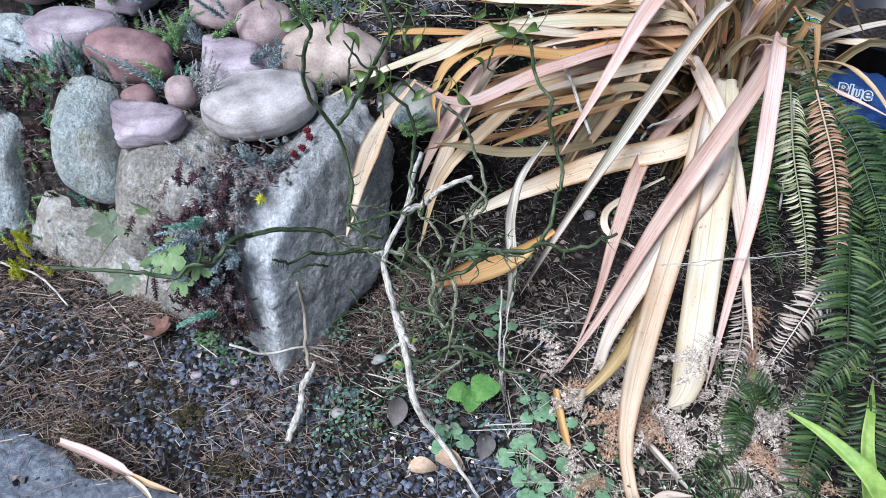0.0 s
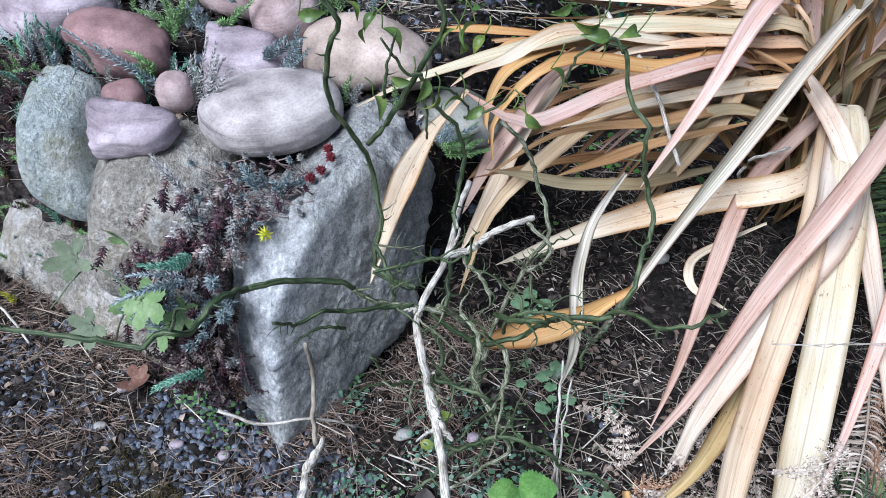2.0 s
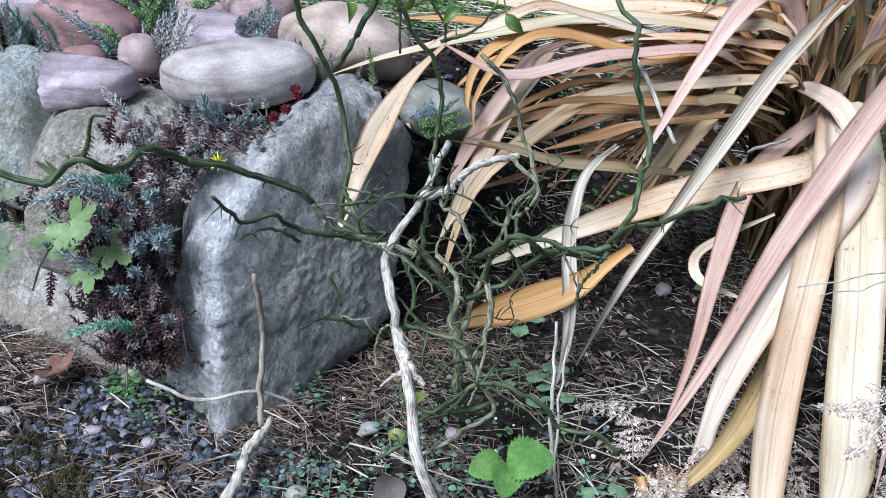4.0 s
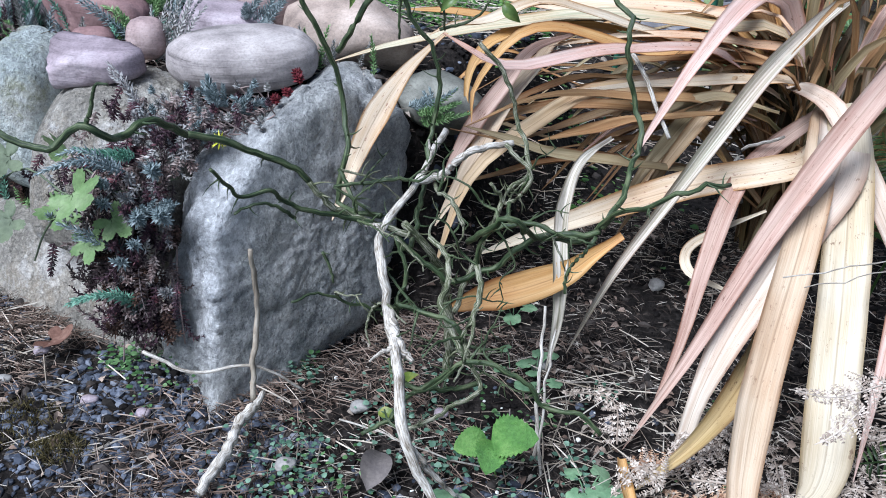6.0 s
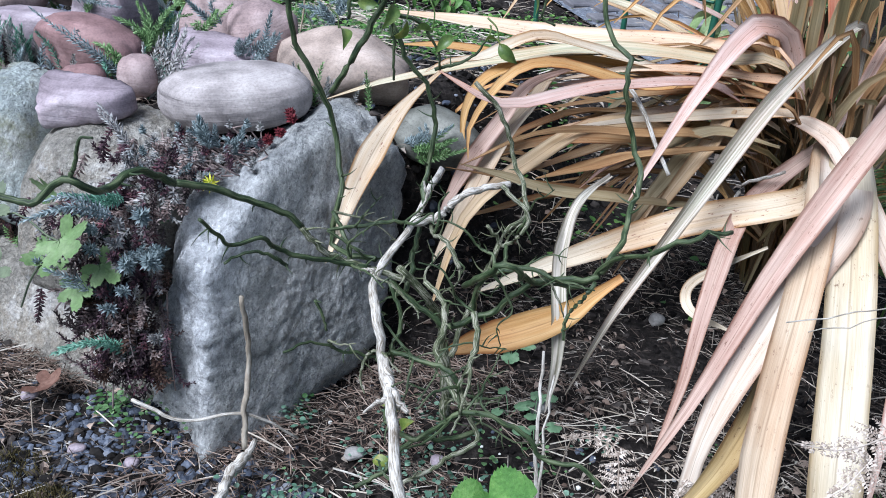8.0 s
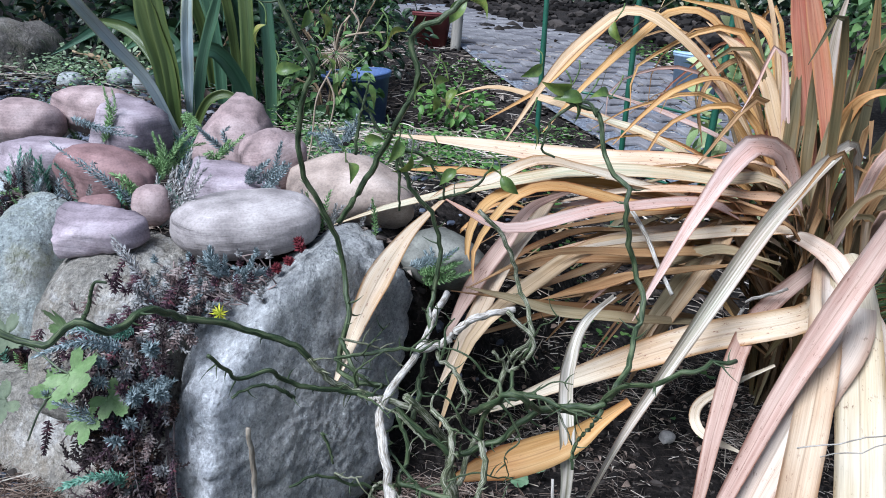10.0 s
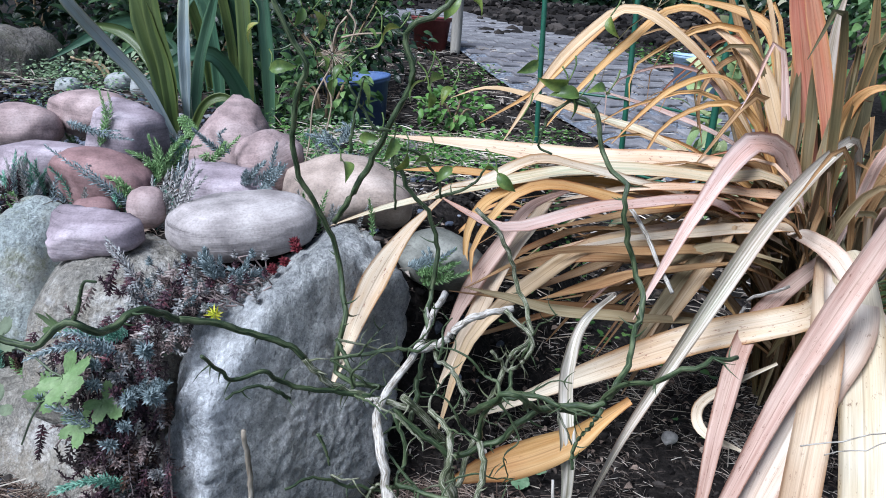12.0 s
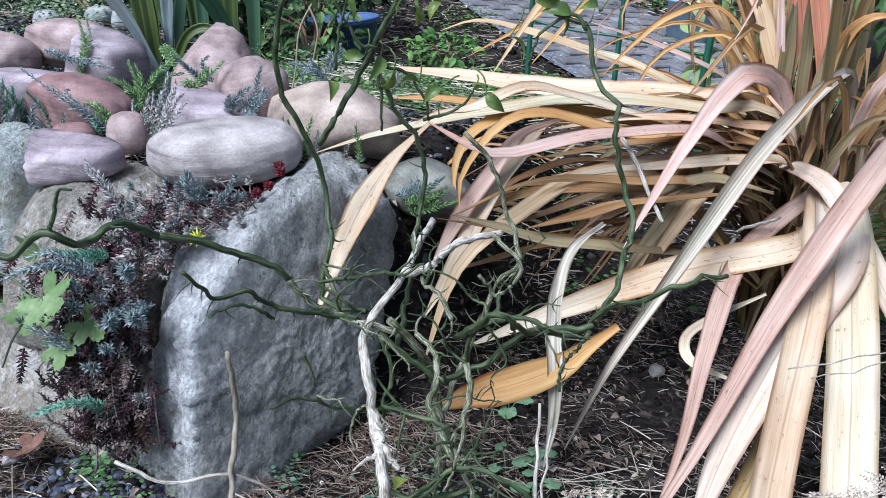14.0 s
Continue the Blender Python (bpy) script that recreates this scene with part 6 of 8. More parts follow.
stuff("needle_drifts", sticks(strewn(7000, (-1.1, 0.3), (0.7, 1.5), mat_keep), 0.012, 0.045, 0.0011, 0.016), BROWN, "drifts of brown conifer needles before the boulders", "litter")
stuff("straw_litter", sticks(strewn(380, (-1.05, 1.0), (0.75, 2.1), litter_keep), 0.03, 0.10, 0.0016, 0.016), PALE, "pale dry straw pieces on the soil", "litter")
stuff("leaf_crumbs", placed(oval_leaf(3, 0.6, 0.3, 0.5), [aim((x, y, ground_z(x, y) + LITR.uniform(0, 0.012)), (LITR.normal(), LITR.normal(), LITR.normal(0, 0.3)), LITR.uniform(0.006, 0.022), (LITR.normal(0, 0.4), LITR.normal(0, 0.4), 1)) for x, y in strewn(1500, (-1.05, 1.0), (0.75, 2.1), litter_keep)]), BROWN, "crumbled brown leaf bits on the soil", "litter")

stuff("bracken_bits", placed(oval_leaf(4, 0.4, 0.6, 0.9), [aim((x, y, ground_z(x, y) + LITR.uniform(0.002, 0.035)), (LITR.normal(), LITR.normal(), LITR.normal(0, 0.5)), LITR.uniform(0.005, 0.014), (LITR.normal(0, 0.6), LITR.normal(0, 0.6), 1)) for x, y in strewn(800, (0.28, 0.75), (0.84, 1.28), lambda x, y: 0.3 + 0.9 * noise.noise((x * 8, y * 8, 2)))]), PALE, "pale crumbled bracken on the soil", "litter")
stuff("bracken_stalks", sticks(strewn(300, (0.12, 0.75), (0.84, 1.4), lambda x, y: 1.0), 0.03, 0.13, 0.0014, 0.03), PALE, "thin pale bracken stalks on the soil", "litter")
stuff("leaf_flakes", placed(oval_leaf(5, 0.5, 0.7, 0.9, 1.3), [aim((x, y, ground_z(x, y) + LITR.uniform(0.0, 0.015)), (LITR.normal(), LITR.normal(), LITR.normal(0, 0.25)), LITR.uniform(0.007, 0.02), (LITR.normal(0, 0.5), LITR.normal(0, 0.5), 1)) for x, y in strewn(520, (-0.15, 0.8), (0.84, 1.7), lambda x, y: 0.4 + 0.9 * noise.noise((x * 5, y * 5, 8)))]), DRY, "crumpled grey-brown leaf flakes before the flax", "litter")

# drive of old asphalt
ASPHALT = plain_noise("old asphalt", (0.09, 0.103, 0.128), (0.175, 0.195, 0.235), 70, 0.9, 0.2, 1.0, 0.006, (1, 1, 1), 0, (0.33, 0.36, 0.4))
rx = np.r_[-60, -30, -12, -5, -2.4, np.arange(-1.6, 2.0, 0.04), 2.4, 5, 12, 30, 60]
rows = np.r_[0, 0.02, 0.06, 0.12, 0.3, 0.8, 2, 6, 20, 60]
rv, rf = [], []
for d in rows:
    for x in rx:
        y = edge_y(x) - d + (0.03 * noise.noise((x * 15, d * 9, 1)) + 0.03 * noise.noise((x * 37, d * 9, 4)) if d < 1 else 0)
        rv.append((x, y, (ground_z(x, y) if d < 1 else -0.01) + 0.006 - (0.012 if d == 0 else 0)))
for j in range(len(rows) - 1):
    for i in range(len(rx) - 1):
        a = j * len(rx) + i
        rf.append((a, a + len(rx), a + len(rx) + 1, a + 1))
tagged(mesh_part("road", rv, rf, ASPHALT), "worn grey asphalt drive edge", "drive", kind="structure")

# weeds: many tiny round leaves in patches
WEED = island_mix("small weed leaves", [(0, (0.04, 0.11, 0.035)), (0.5, (0.09, 0.2, 0.075)), (1, (0.18, 0.31, 0.14))], 0.55, 0.35, 0.2)
WEED_BLUE = island_mix("blue green weed leaves", [(0, (0.05, 0.12, 0.08)), (0.5, (0.1, 0.2, 0.14)), (1, (0.19, 0.31, 0.23))], 0.55, 0.35, 0.2)
ROUND = oval_leaf(4, 0.85, 0.1, 0.2, 2.0)
WHITEFL = island_mix("tiny white flowers", [(0, (0.7, 0.72, 0.68)), (1, (0.85, 0.85, 0.8))], 0.6, 0.3)


def weed_patch(cx, cy, spread, n, size, material, label, high=0.03):
    mats = []
    for i in range(int(n * 0.7)):
        x, y = cx + LITR.normal(0, spread), cy + LITR.normal(0, spread)
        a = LITR.uniform(0, 2 * math.pi)
        mats.append(aim((x, y, ground_z(x, y) + LITR.uniform(0.004, high)), (math.cos(a), math.sin(a), LITR.uniform(-0.1, 0.5)), LITR.uniform(0.5, 1.15) * size * (0.75 if cy < 1.5 else 1.1), (LITR.normal(0, 0.3), LITR.normal(0, 0.3), 1)))
    V, F = placed(ROUND, mats)
    ob = mesh_part("weed_patch", V, F, material)
    return tagged(ob, label, "weed", "weed patches", "stuff")


for cx, cy, sp, n, size, m in ((-0.17, 1.06, 0.045, 260, 0.011, WEED_BLUE), (-0.12, 1.03, 0.05, 160, 0.010, WEED), (0.0, 1.26, 0.045, 150, 0.012, WEED_BLUE), (-0.06, 1.19, 0.03, 90, 0.013, WEED_BLUE),
                               (0.36, 1.03, 0.06, 120, 0.012, WEED), (0.26, 1.32, 0.02, 50, 0.011, WEED_BLUE), (-0.42, 1.20, 0.03, 90, 0.012, WEED), (-0.21, 1.31, 0.015, 26, 0.014, WEED),
                               (0.40, 0.95, 0.07, 100, 0.011, WEED), (0.03, 1.12, 0.05, 140, 0.014, WEED_BLUE), (0.12, 1.22, 0.04, 70, 0.012, WEED), (0.15, 1.05, 0.05, 90, 0.012, WEED_BLUE), (0.45, 1.3, 0.03, 40, 0.011, WEED), (-0.475, 1.245, 0.022, 130, 0.013, WEED), (-0.2, 1.27, 0.015, 60, 0.012, WEED_BLUE), (0.22, 1.13, 0.02, 60, 0.012, WEED_BLUE), (0.08, 1.14, 0.03, 110, 0.012, WEED_BLUE)):
    weed_patch(cx, cy, sp, n, size, m, "patch of tiny round-leaved weeds on the soil")
stuff("weed_flowers", stones(strewn(46, (-0.25, 0.5), (0.9, 1.3), lambda x, y: 1.0), 0.002, 0.0045, 0.8, -1.5), WHITEFL, "tiny white weed flowers above the soil", "flower")

# rosettes of round scalloped leaves
SCALLOP = lobed_leaf(5, 0.16, 3, 46, -0.12, 3, 0.03, 0.35)
LEAF_COL = plain_noise("soft green scalloped leaf", (0.09, 0.19, 0.10), (0.17, 0.3, 0.17), 25, 0.6, 0.3, 0.3, 0.001, (1, 1, 1), 0, (0.27, 0.4, 0.25), 0.2)
ROSR = random.Random(12)
for cx, cy, n, size in ((0.20, 0.97, 6, 0.045), (0.06, 1.0, 5, 0.042), (0.23, 1.09, 5, 0.036), (0.34, 0.92, 4, 0.036), (0.30, 0.92, 3, 0.036), (0.22, 0.90, 5, 0.036), (0.12, 1.56, 4, 0.04), (0.16, 1.36, 4, 0.03), (0.12, 1.36, 3, 0.026), (0.28, 1.05, 3, 0.032), (0.16, 1.30, 3, 0.03), (0.31, 1.0, 2, 0.03)):
    ros = thing("scalloped_weed", "soft green weed with round scalloped leaves", "weed", "scalloped weeds", (cx, cy, ground_z(cx, cy)))
    for k in range(n):
        a = k * 6.28 / n + ROSR.uniform(-0.4, 0.4)
        r = ROSR.uniform(0.012, 0.03)
        h = ROSR.uniform(0.012, 0.045)
        p = np.array((math.cos(a) * r, math.sin(a) * r, h))
        v, f = placed(SCALLOP, [aim(p, (math.cos(a), math.sin(a), ROSR.uniform(-0.25, 0.2)), size * ROSR.uniform(0.5, 0.75), (ROSR.uniform(-0.2, 0.2), ROSR.uniform(-0.4, 0), 1))])
        mesh_part("leaf", v, f, LEAF_COL, ros)
        v, f, _ = tube_data([(0, 0, -0.005), p * 0.5 + np.array((0, 0, 0.006)), p], 0.0012, 0.0009, 8, 5)
        mesh_part("stalk", v, f, LEAF_COL, ros)
# bramble seedling with toothed leaves
LEAF_NET = plain_noise("bright toothed leaf", (0.045, 0.14, 0.03), (0.09, 0.23, 0.05), 40, 0.5, 0.4, 0.8, 0.004, (1, 1, 1), 0, (0.17, 0.33, 0.09), 0.2)
net = thing("bramble_seedling", "bramble seedling with bright green toothed leaves", "weed", at=(0.10, 1.09, 0))
TOOTH = oval_leaf(22, 0.95, 0.3, 0.4, 1.7, 0.13)
for p, d, s in (((-0.005, 0.0, 0.075), (0.75, -0.2, 0.35), 0.062), ((0.0, 0.0, 0.072), (-0.1, -0.7, -0.1), 0.05), ((-0.01, 0.0, 0.072), (-0.8, -0.35, -0.05), 0.045)):
    v, f = placed(TOOTH, [aim(p, d, s, (0, -0.6, 0.8))])
    mesh_part("leaf", v, f, LEAF_NET, net)
v, f, _ = tube_data([(0.01, 0.02, -0.005), (0.0, 0.01, 0.04), (0, 0, 0.075)], 0.0016, 0.0012, 8, 5)
mesh_part("stalk", v, f, LEAF_NET, net)

# cushions of brown moss on the gravel
MOSS = island_mix("brown green moss", [(0, (0.03, 0.026, 0.012)), (0.5, (0.07, 0.058, 0.026)), (1, (0.15, 0.125, 0.06))], 0.95, 0.1)
for cx, cy, r in ((-0.55, 1.077, 0.05), (-0.47, 1.04, 0.03), (-0.66, 0.99, 0.035), (-0.36, 0.93, 0.04)):
    tufts = []
    for k in range(520):
        a, q = ROSR.uniform(0, 6.283), r * math.sqrt(ROSR.random())
        x, y = cx + math.cos(a) * q * 1.3, cy + math.sin(a) * q
        h = 0.02 * (1 - (q / r) ** 2)
        tufts.append(aim((x, y, ground_z(x, y) + h * ROSR.random()), (ROSR.gauss(0, 0.6), ROSR.gauss(0, 0.6), 0.9), (ROSR.uniform(0.005, 0.013), 0.001, 0.001)))
    v, f = placed(NEEDLE, tufts)
    tagged(mesh_part("moss_cushion", v, f, MOSS, None, "", False), "low cushion of brown-green moss on gravel", "moss", "moss cushions", "stuff")
# single bright leaves under the shrub
for p, d, z in (((-0.07, 1.19, 0.018), (1, -0.2, 0.1), 0.03), ((-0.035, 1.225, 0.05), (0.3, -0.4, 0.8), 0.035), ((-0.045, 1.235, 0.075), (-0.6, -0.3, 0.5), 0.026)):
    v, f = placed(oval_leaf(8, 0.6, 0.4, 0.5, 1.2), [aim(p, d, z, (0.1, -0.5, 0.9))])
    tagged(mesh_part("fallen_leaf", v, f, LEAF_LIME), "small yellow-green leaf under the thorny shrub", "leaf", "fallen leaves")

# fallen leaves
LEAF_BROWN = plain_noise("curled brown leaf", (0.07, 0.035, 0.026), (0.12, 0.06, 0.045), 40, 0.8, 0.2, 0.5, 0.002, (1, 1, 1), 0, (0.19, 0.11, 0.085))
LEAF_DUSK = plain_noise("dull purple leaf", (0.09, 0.08, 0.08), (0.16, 0.14, 0.13), 30, 0.8, 0.2, 0.4, 0.002)
LEAF_SAND = plain_noise("sandy fallen leaf", (0.3, 0.2, 0.13), (0.46, 0.33, 0.23), 30, 0.8, 0.2, 0.4, 0.002, (1, 1, 1), 0, (0.55, 0.45, 0.34))
for p, d, s, m, lab, shape in (((-0.60, 1.255, 0.02), (1, -0.2, 0.1), 0.045, LEAF_BROWN, "curled dark brown fallen leaf beside the boulder", "l"), ((-0.02, 0.94, 0.01), (1, 0.1, 0.05), 0.06, LEAF_SAND, "sandy brown fallen leaf on the gravel", "o"),
                               ((0.03, 0.97, 0.012), (1, -0.45, 0.0), 0.07, LEAF_SAND, "pale curled fallen leaf on the gravel", "o"), ((-0.055, 1.03, 0.015), (0.1, 1, 0.25), 0.075, LEAF_DUSK, "dull purple-grey fallen leaf standing on edge", "o"),
                               ((0.12, 0.965, 0.012), (0.2, 1, 0.1), 0.07, LEAF_DUSK, "dull dark fallen leaf under the weeds", "o"), ((0.23, 0.86, 0.012), (1, 0.1, 0), 0.08, LEAF_DUSK, "dusty grey fallen leaf", "o")):
    t = lobed_leaf(5, 0.3, 4, 45, 0.6, 5) if shape == "l" else oval_leaf(8, 0.55, 0.5, 0.6, 1.3)
    v, f = placed(t, [aim(p, d, s, (0.2, -0.2, 1))])
    tagged(mesh_part("fallen_leaf", v, f, m), lab if len(lab.split()) > 3 else lab + " on soil", "leaf", "fallen leaves")
husk = thing("dry_leaf_end", "torn cream flax leaf end lying on the drive", "leaf")
blade([(-0.69, 0.95, 0.02), (-0.60, 0.915, 0.025), (-0.53, 0.885, 0.02)], 0.02, B_PINK, husk, "strip", hint=(0, -0.2, 1), fold=1.0, tip=0.15, blunt=0.5, seg=14)
blade([(-0.54, 0.89, 0.02), (-0.49, 0.87, 0.018), (-0.44, 0.86, 0.012)], 0.011, B_TAN, husk, "strip", hint=(0, -0.2, 1), fold=1.0, tip=0.4, seg=12)
blade([(-0.54, 0.885, 0.02), (-0.50, 0.86, 0.018), (-0.47, 0.83, 0.012)], 0.01, B_CREAM, husk, "strip", hint=(0, -0.2, 1), fold=1.0, tip=0.4, seg=12)
for pts, w, m in (([(0.27, 1.12, 0.05), (0.28, 1.05, 0.03), (0.30, 0.98, 0.008)], 0.018, B_OCHRE), ([(0.44, 1.04, 0.015), (0.48, 0.97, 0.02), (0.52, 0.92, 0.01)], 0.016, B_GREY), ([(0.40, 0.84, 0.02), (0.46, 0.9, 0.02), (0.52, 0.91, 0.015)], 0.02, B_WHITE)):
    fs = thing("leaf_strip", "fallen dry flax leaf strip on the soil", "leaf", "fallen leaf strips")
    blade(pts, w, m, fs, "strip", hint=(0, -0.2, 1), fold=0.6, tip=0.4, seg=14)
# long bleached stalks standing and lying about
for pts, r in (([(0.16, 1.15, 0.0), (0.155, 1.2, 0.1), (0.15, 1.26, 0.19)], 0.003), ([(0.17, 1.12, 0.0), (0.16, 1.17, 0.07), (0.17, 1.25, 0.16)], 0.0022), ([(-1.02, 1.43, 0.03), (-0.9, 1.38, 0.035), (-0.82, 1.32, 0.01)], 0.003),
               ([(0.46, 1.26, 0.28), (0.58, 1.22, 0.34), (0.70, 1.2, 0.38)], 0.001), ([(0.50, 1.28, 0.26), (0.62, 1.24, 0.33), (0.74, 1.22, 0.38)], 0.0008), ([(0.52, 1.72, 0.22), (0.48, 1.68, 0.32), (0.56, 1.7, 0.36)], 0.004),
               ([(0.2, 1.9, 0.5), (0.27, 1.72, 0.47), (0.34, 1.6, 0.36)], 0.005), ([(0.77, 1.62, 0.46), (0.78, 1.58, 0.36), (0.77, 1.5, 0.25)], 0.0035), ([(-0.12, 1.16, 0.02), (0.0, 1.12, 0.022), (0.1, 1.1, 0.02)], 0.0015)):
    st = thing("dry_stalk", "thin bleached dry stalk among the leaves", "stalk", "dry stalks")
    stem(pts, r, r * 0.7, BARK_WHITE, st, "stalk", 0, 0.006)
# pebbles that stand out
for p, rr, m, lab in (((0.17, 1.385, 0.012), (0.024, 0.015, 0.013), ST_GREY, "flat brown pebble on the soil"), ((0.406, 1.748, 0.012), (0.02, 0.018, 0.018), ST_GREY, "grey angular pebble on dark soil"), ((-0.396, 1.13, 0.006), (0.013, 0.011, 0.01), ST_MAUVE, "small blue-grey pebble on the litter"),
                      ((-0.611, 1.245, 0.008), (0.016, 0.012, 0.011), ST_MAUVE, "small mauve pebble beside the boulder"), ((-0.10, 1.21, 0.01), (0.02, 0.014, 0.012), ST_GREY, "small pale pebble on the soil"), ((0.02, 1.22, 0.01), (0.014, 0.012, 0.01), ST_MAUVE, "small blue pebble under the shrub"),
                      ((-0.17, 1.06, 0.012), (0.018, 0.014, 0.012), ST_GREY, "grey pebble among weeds"), ((-0.48, 1.14, 0.008), (0.016, 0.011, 0.009), ST_MAUVE, "blue-grey pebble in the needles"), ((-0.62, 1.16, 0.008), (0.014, 0.01, 0.009), ST_GREY, "pale pebble in the needles")):
    pebble("pebble", p, tuple(r * 0.75 for r in rr), m, (0, 0, 25), 0.12, 3, 3, lab, "loose pebbles")

# ---- ferns, bag and pots at the far side of the flax ----
FERN = island_mix("dark fern green", [(0, (0.012, 0.029, 0.009)), (0.5, (0.030, 0.064, 0.019)), (0.85, (0.060, 0.106, 0.030)), (1, (0.111, 0.153, 0.043))], 0.5, 0.4, 0.2)
DRYPALE = island_mix("dead pale fern", [(0, (0.24, 0.19, 0.155)), (0.5, (0.4, 0.335, 0.285)), (1, (0.58, 0.51, 0.45))], 0.85, 0.15)
DEADGREEN = island_mix("fading green fern", [(0, (0.17, 0.19, 0.1)), (0.5, (0.3, 0.31, 0.18)), (1, (0.48, 0.46, 0.32))], 0.85, 0.15)
DRYBROWN = island_mix("dead brown fern", [(0, (0.2, 0.1, 0.06)), (0.5, (0.34, 0.21, 0.14)), (1, (0.48, 0.34, 0.24))], 0.85, 0.15)
FERNR = random.Random(6)
PINNA = oval_leaf(5, 0.15, 0.35, 0.35, 1.6)
CURLED = oval_leaf(5, 0.13, 0.8, 0.5, 1.4)


def frond(material, wide, pts, parent, curl=0.0):
    """A sword-fern frond: a rachis with close pairs of narrow leaflets."""
    c = spline(pts, 60)
    length = np.linalg.norm(np.diff(c, axis=0), axis=1).sum()
    n = max(10, int(length / 0.0085))
    mats = []
    for i in range(n):
        s = 0.06 + 0.93 * i / n
        k = min(59, int(s * 60))
        t = unit(c[k + 1] - c[k])
        p = c[k]
        side = unit(np.cross(t, (-0.15, -0.7, 0.7)))
        up = unit(np.cross(side, t))
        L = wide * (min(1, 0.55 + s * 1.6) * (1 - s ** 3) + 0.12)
        for sg in (-1, 1):
            j = FERNR.uniform(-0.14, 0.14)
            d = side * sg + t * (0.32 + j) + up * (FERNR.uniform(-0.2, 0.12) - curl * FERNR.random())
            LL = L * FERNR.uniform(0.82, 1.08)
            mats.append(aim(p, d, (LL, LL * (0.85 if wide > 0.045 else 1.1), LL), up, FERNR.uniform(-0.3, 0.3) - curl * FERNR.uniform(0, 1.5)))
    v, f, _ = tube_data(pts, 0.0022, 0.001, 30, 6)
    V, F = join([placed(CURLED if curl and wide > 0.028 else PINNA, mats), (v, f)])
    return mesh_part("frond", V, F, material, parent, "", False)


LEAFLET = oval_leaf(3, 0.5, 0.4, 0.5, 1.6)


def lace(material, wide, pts, parent):
    """A withered bracken piece: a bent rachis, side ribs, and many small crumpled leaflets on each."""
    c = spline(pts, 30)
    length = np.linalg.norm(np.diff(c, axis=0), axis=1).sum()
    n = max(6, int(length / 0.011))
    mats, chunks = [], [tube_data(pts, 0.0013, 0.0006, 14, 5)[:2]]
    for i in range(n):
        s = 0.05 + 0.93 * i / n
        k = min(29, int(s * 30))
        t = unit(c[k + 1] - c[k])
        side = unit(np.cross(t, (-0.15, -0.6, 0.75)))
        up = np.cross(side, t)
        for sg in (-1, 1):
            L = wide * (1.05 - s) * FERNR.uniform(0.7, 1.2)
            d = unit(side * sg + t * FERNR.uniform(0.2, 0.6) + up * FERNR.uniform(-0.5, 0.3))
            e = c[k] + d * L
            q = np.cross(d, up)
            m = max(3, int(L / 0.0032))
            for j in range(m):
                p = c[k] + (e - c[k]) * (j + 0.5) / m - up * 0.15 * L * (j / m) ** 2
                for sh in (-1, 1):
                    z = 0.0058 * (1.1 - 0.6 * j / m) * FERNR.uniform(0.7, 1.3)
                    mats.append(aim(p, q * sh + d * 0.5 + up * FERNR.uniform(-0.6, 0.4), z, up, FERNR.uniform(-0.8, 0.8)))
            chunks.append(tube_data([c[k], (c[k] + e) / 2, e - up * 0.15 * L], 0.0006, 0.0003, 4, 4)[:2])
    V, F = join([placed(LEAFLET, mats)] + chunks)
    return mesh_part("frond", V, F, material, parent, "", False)


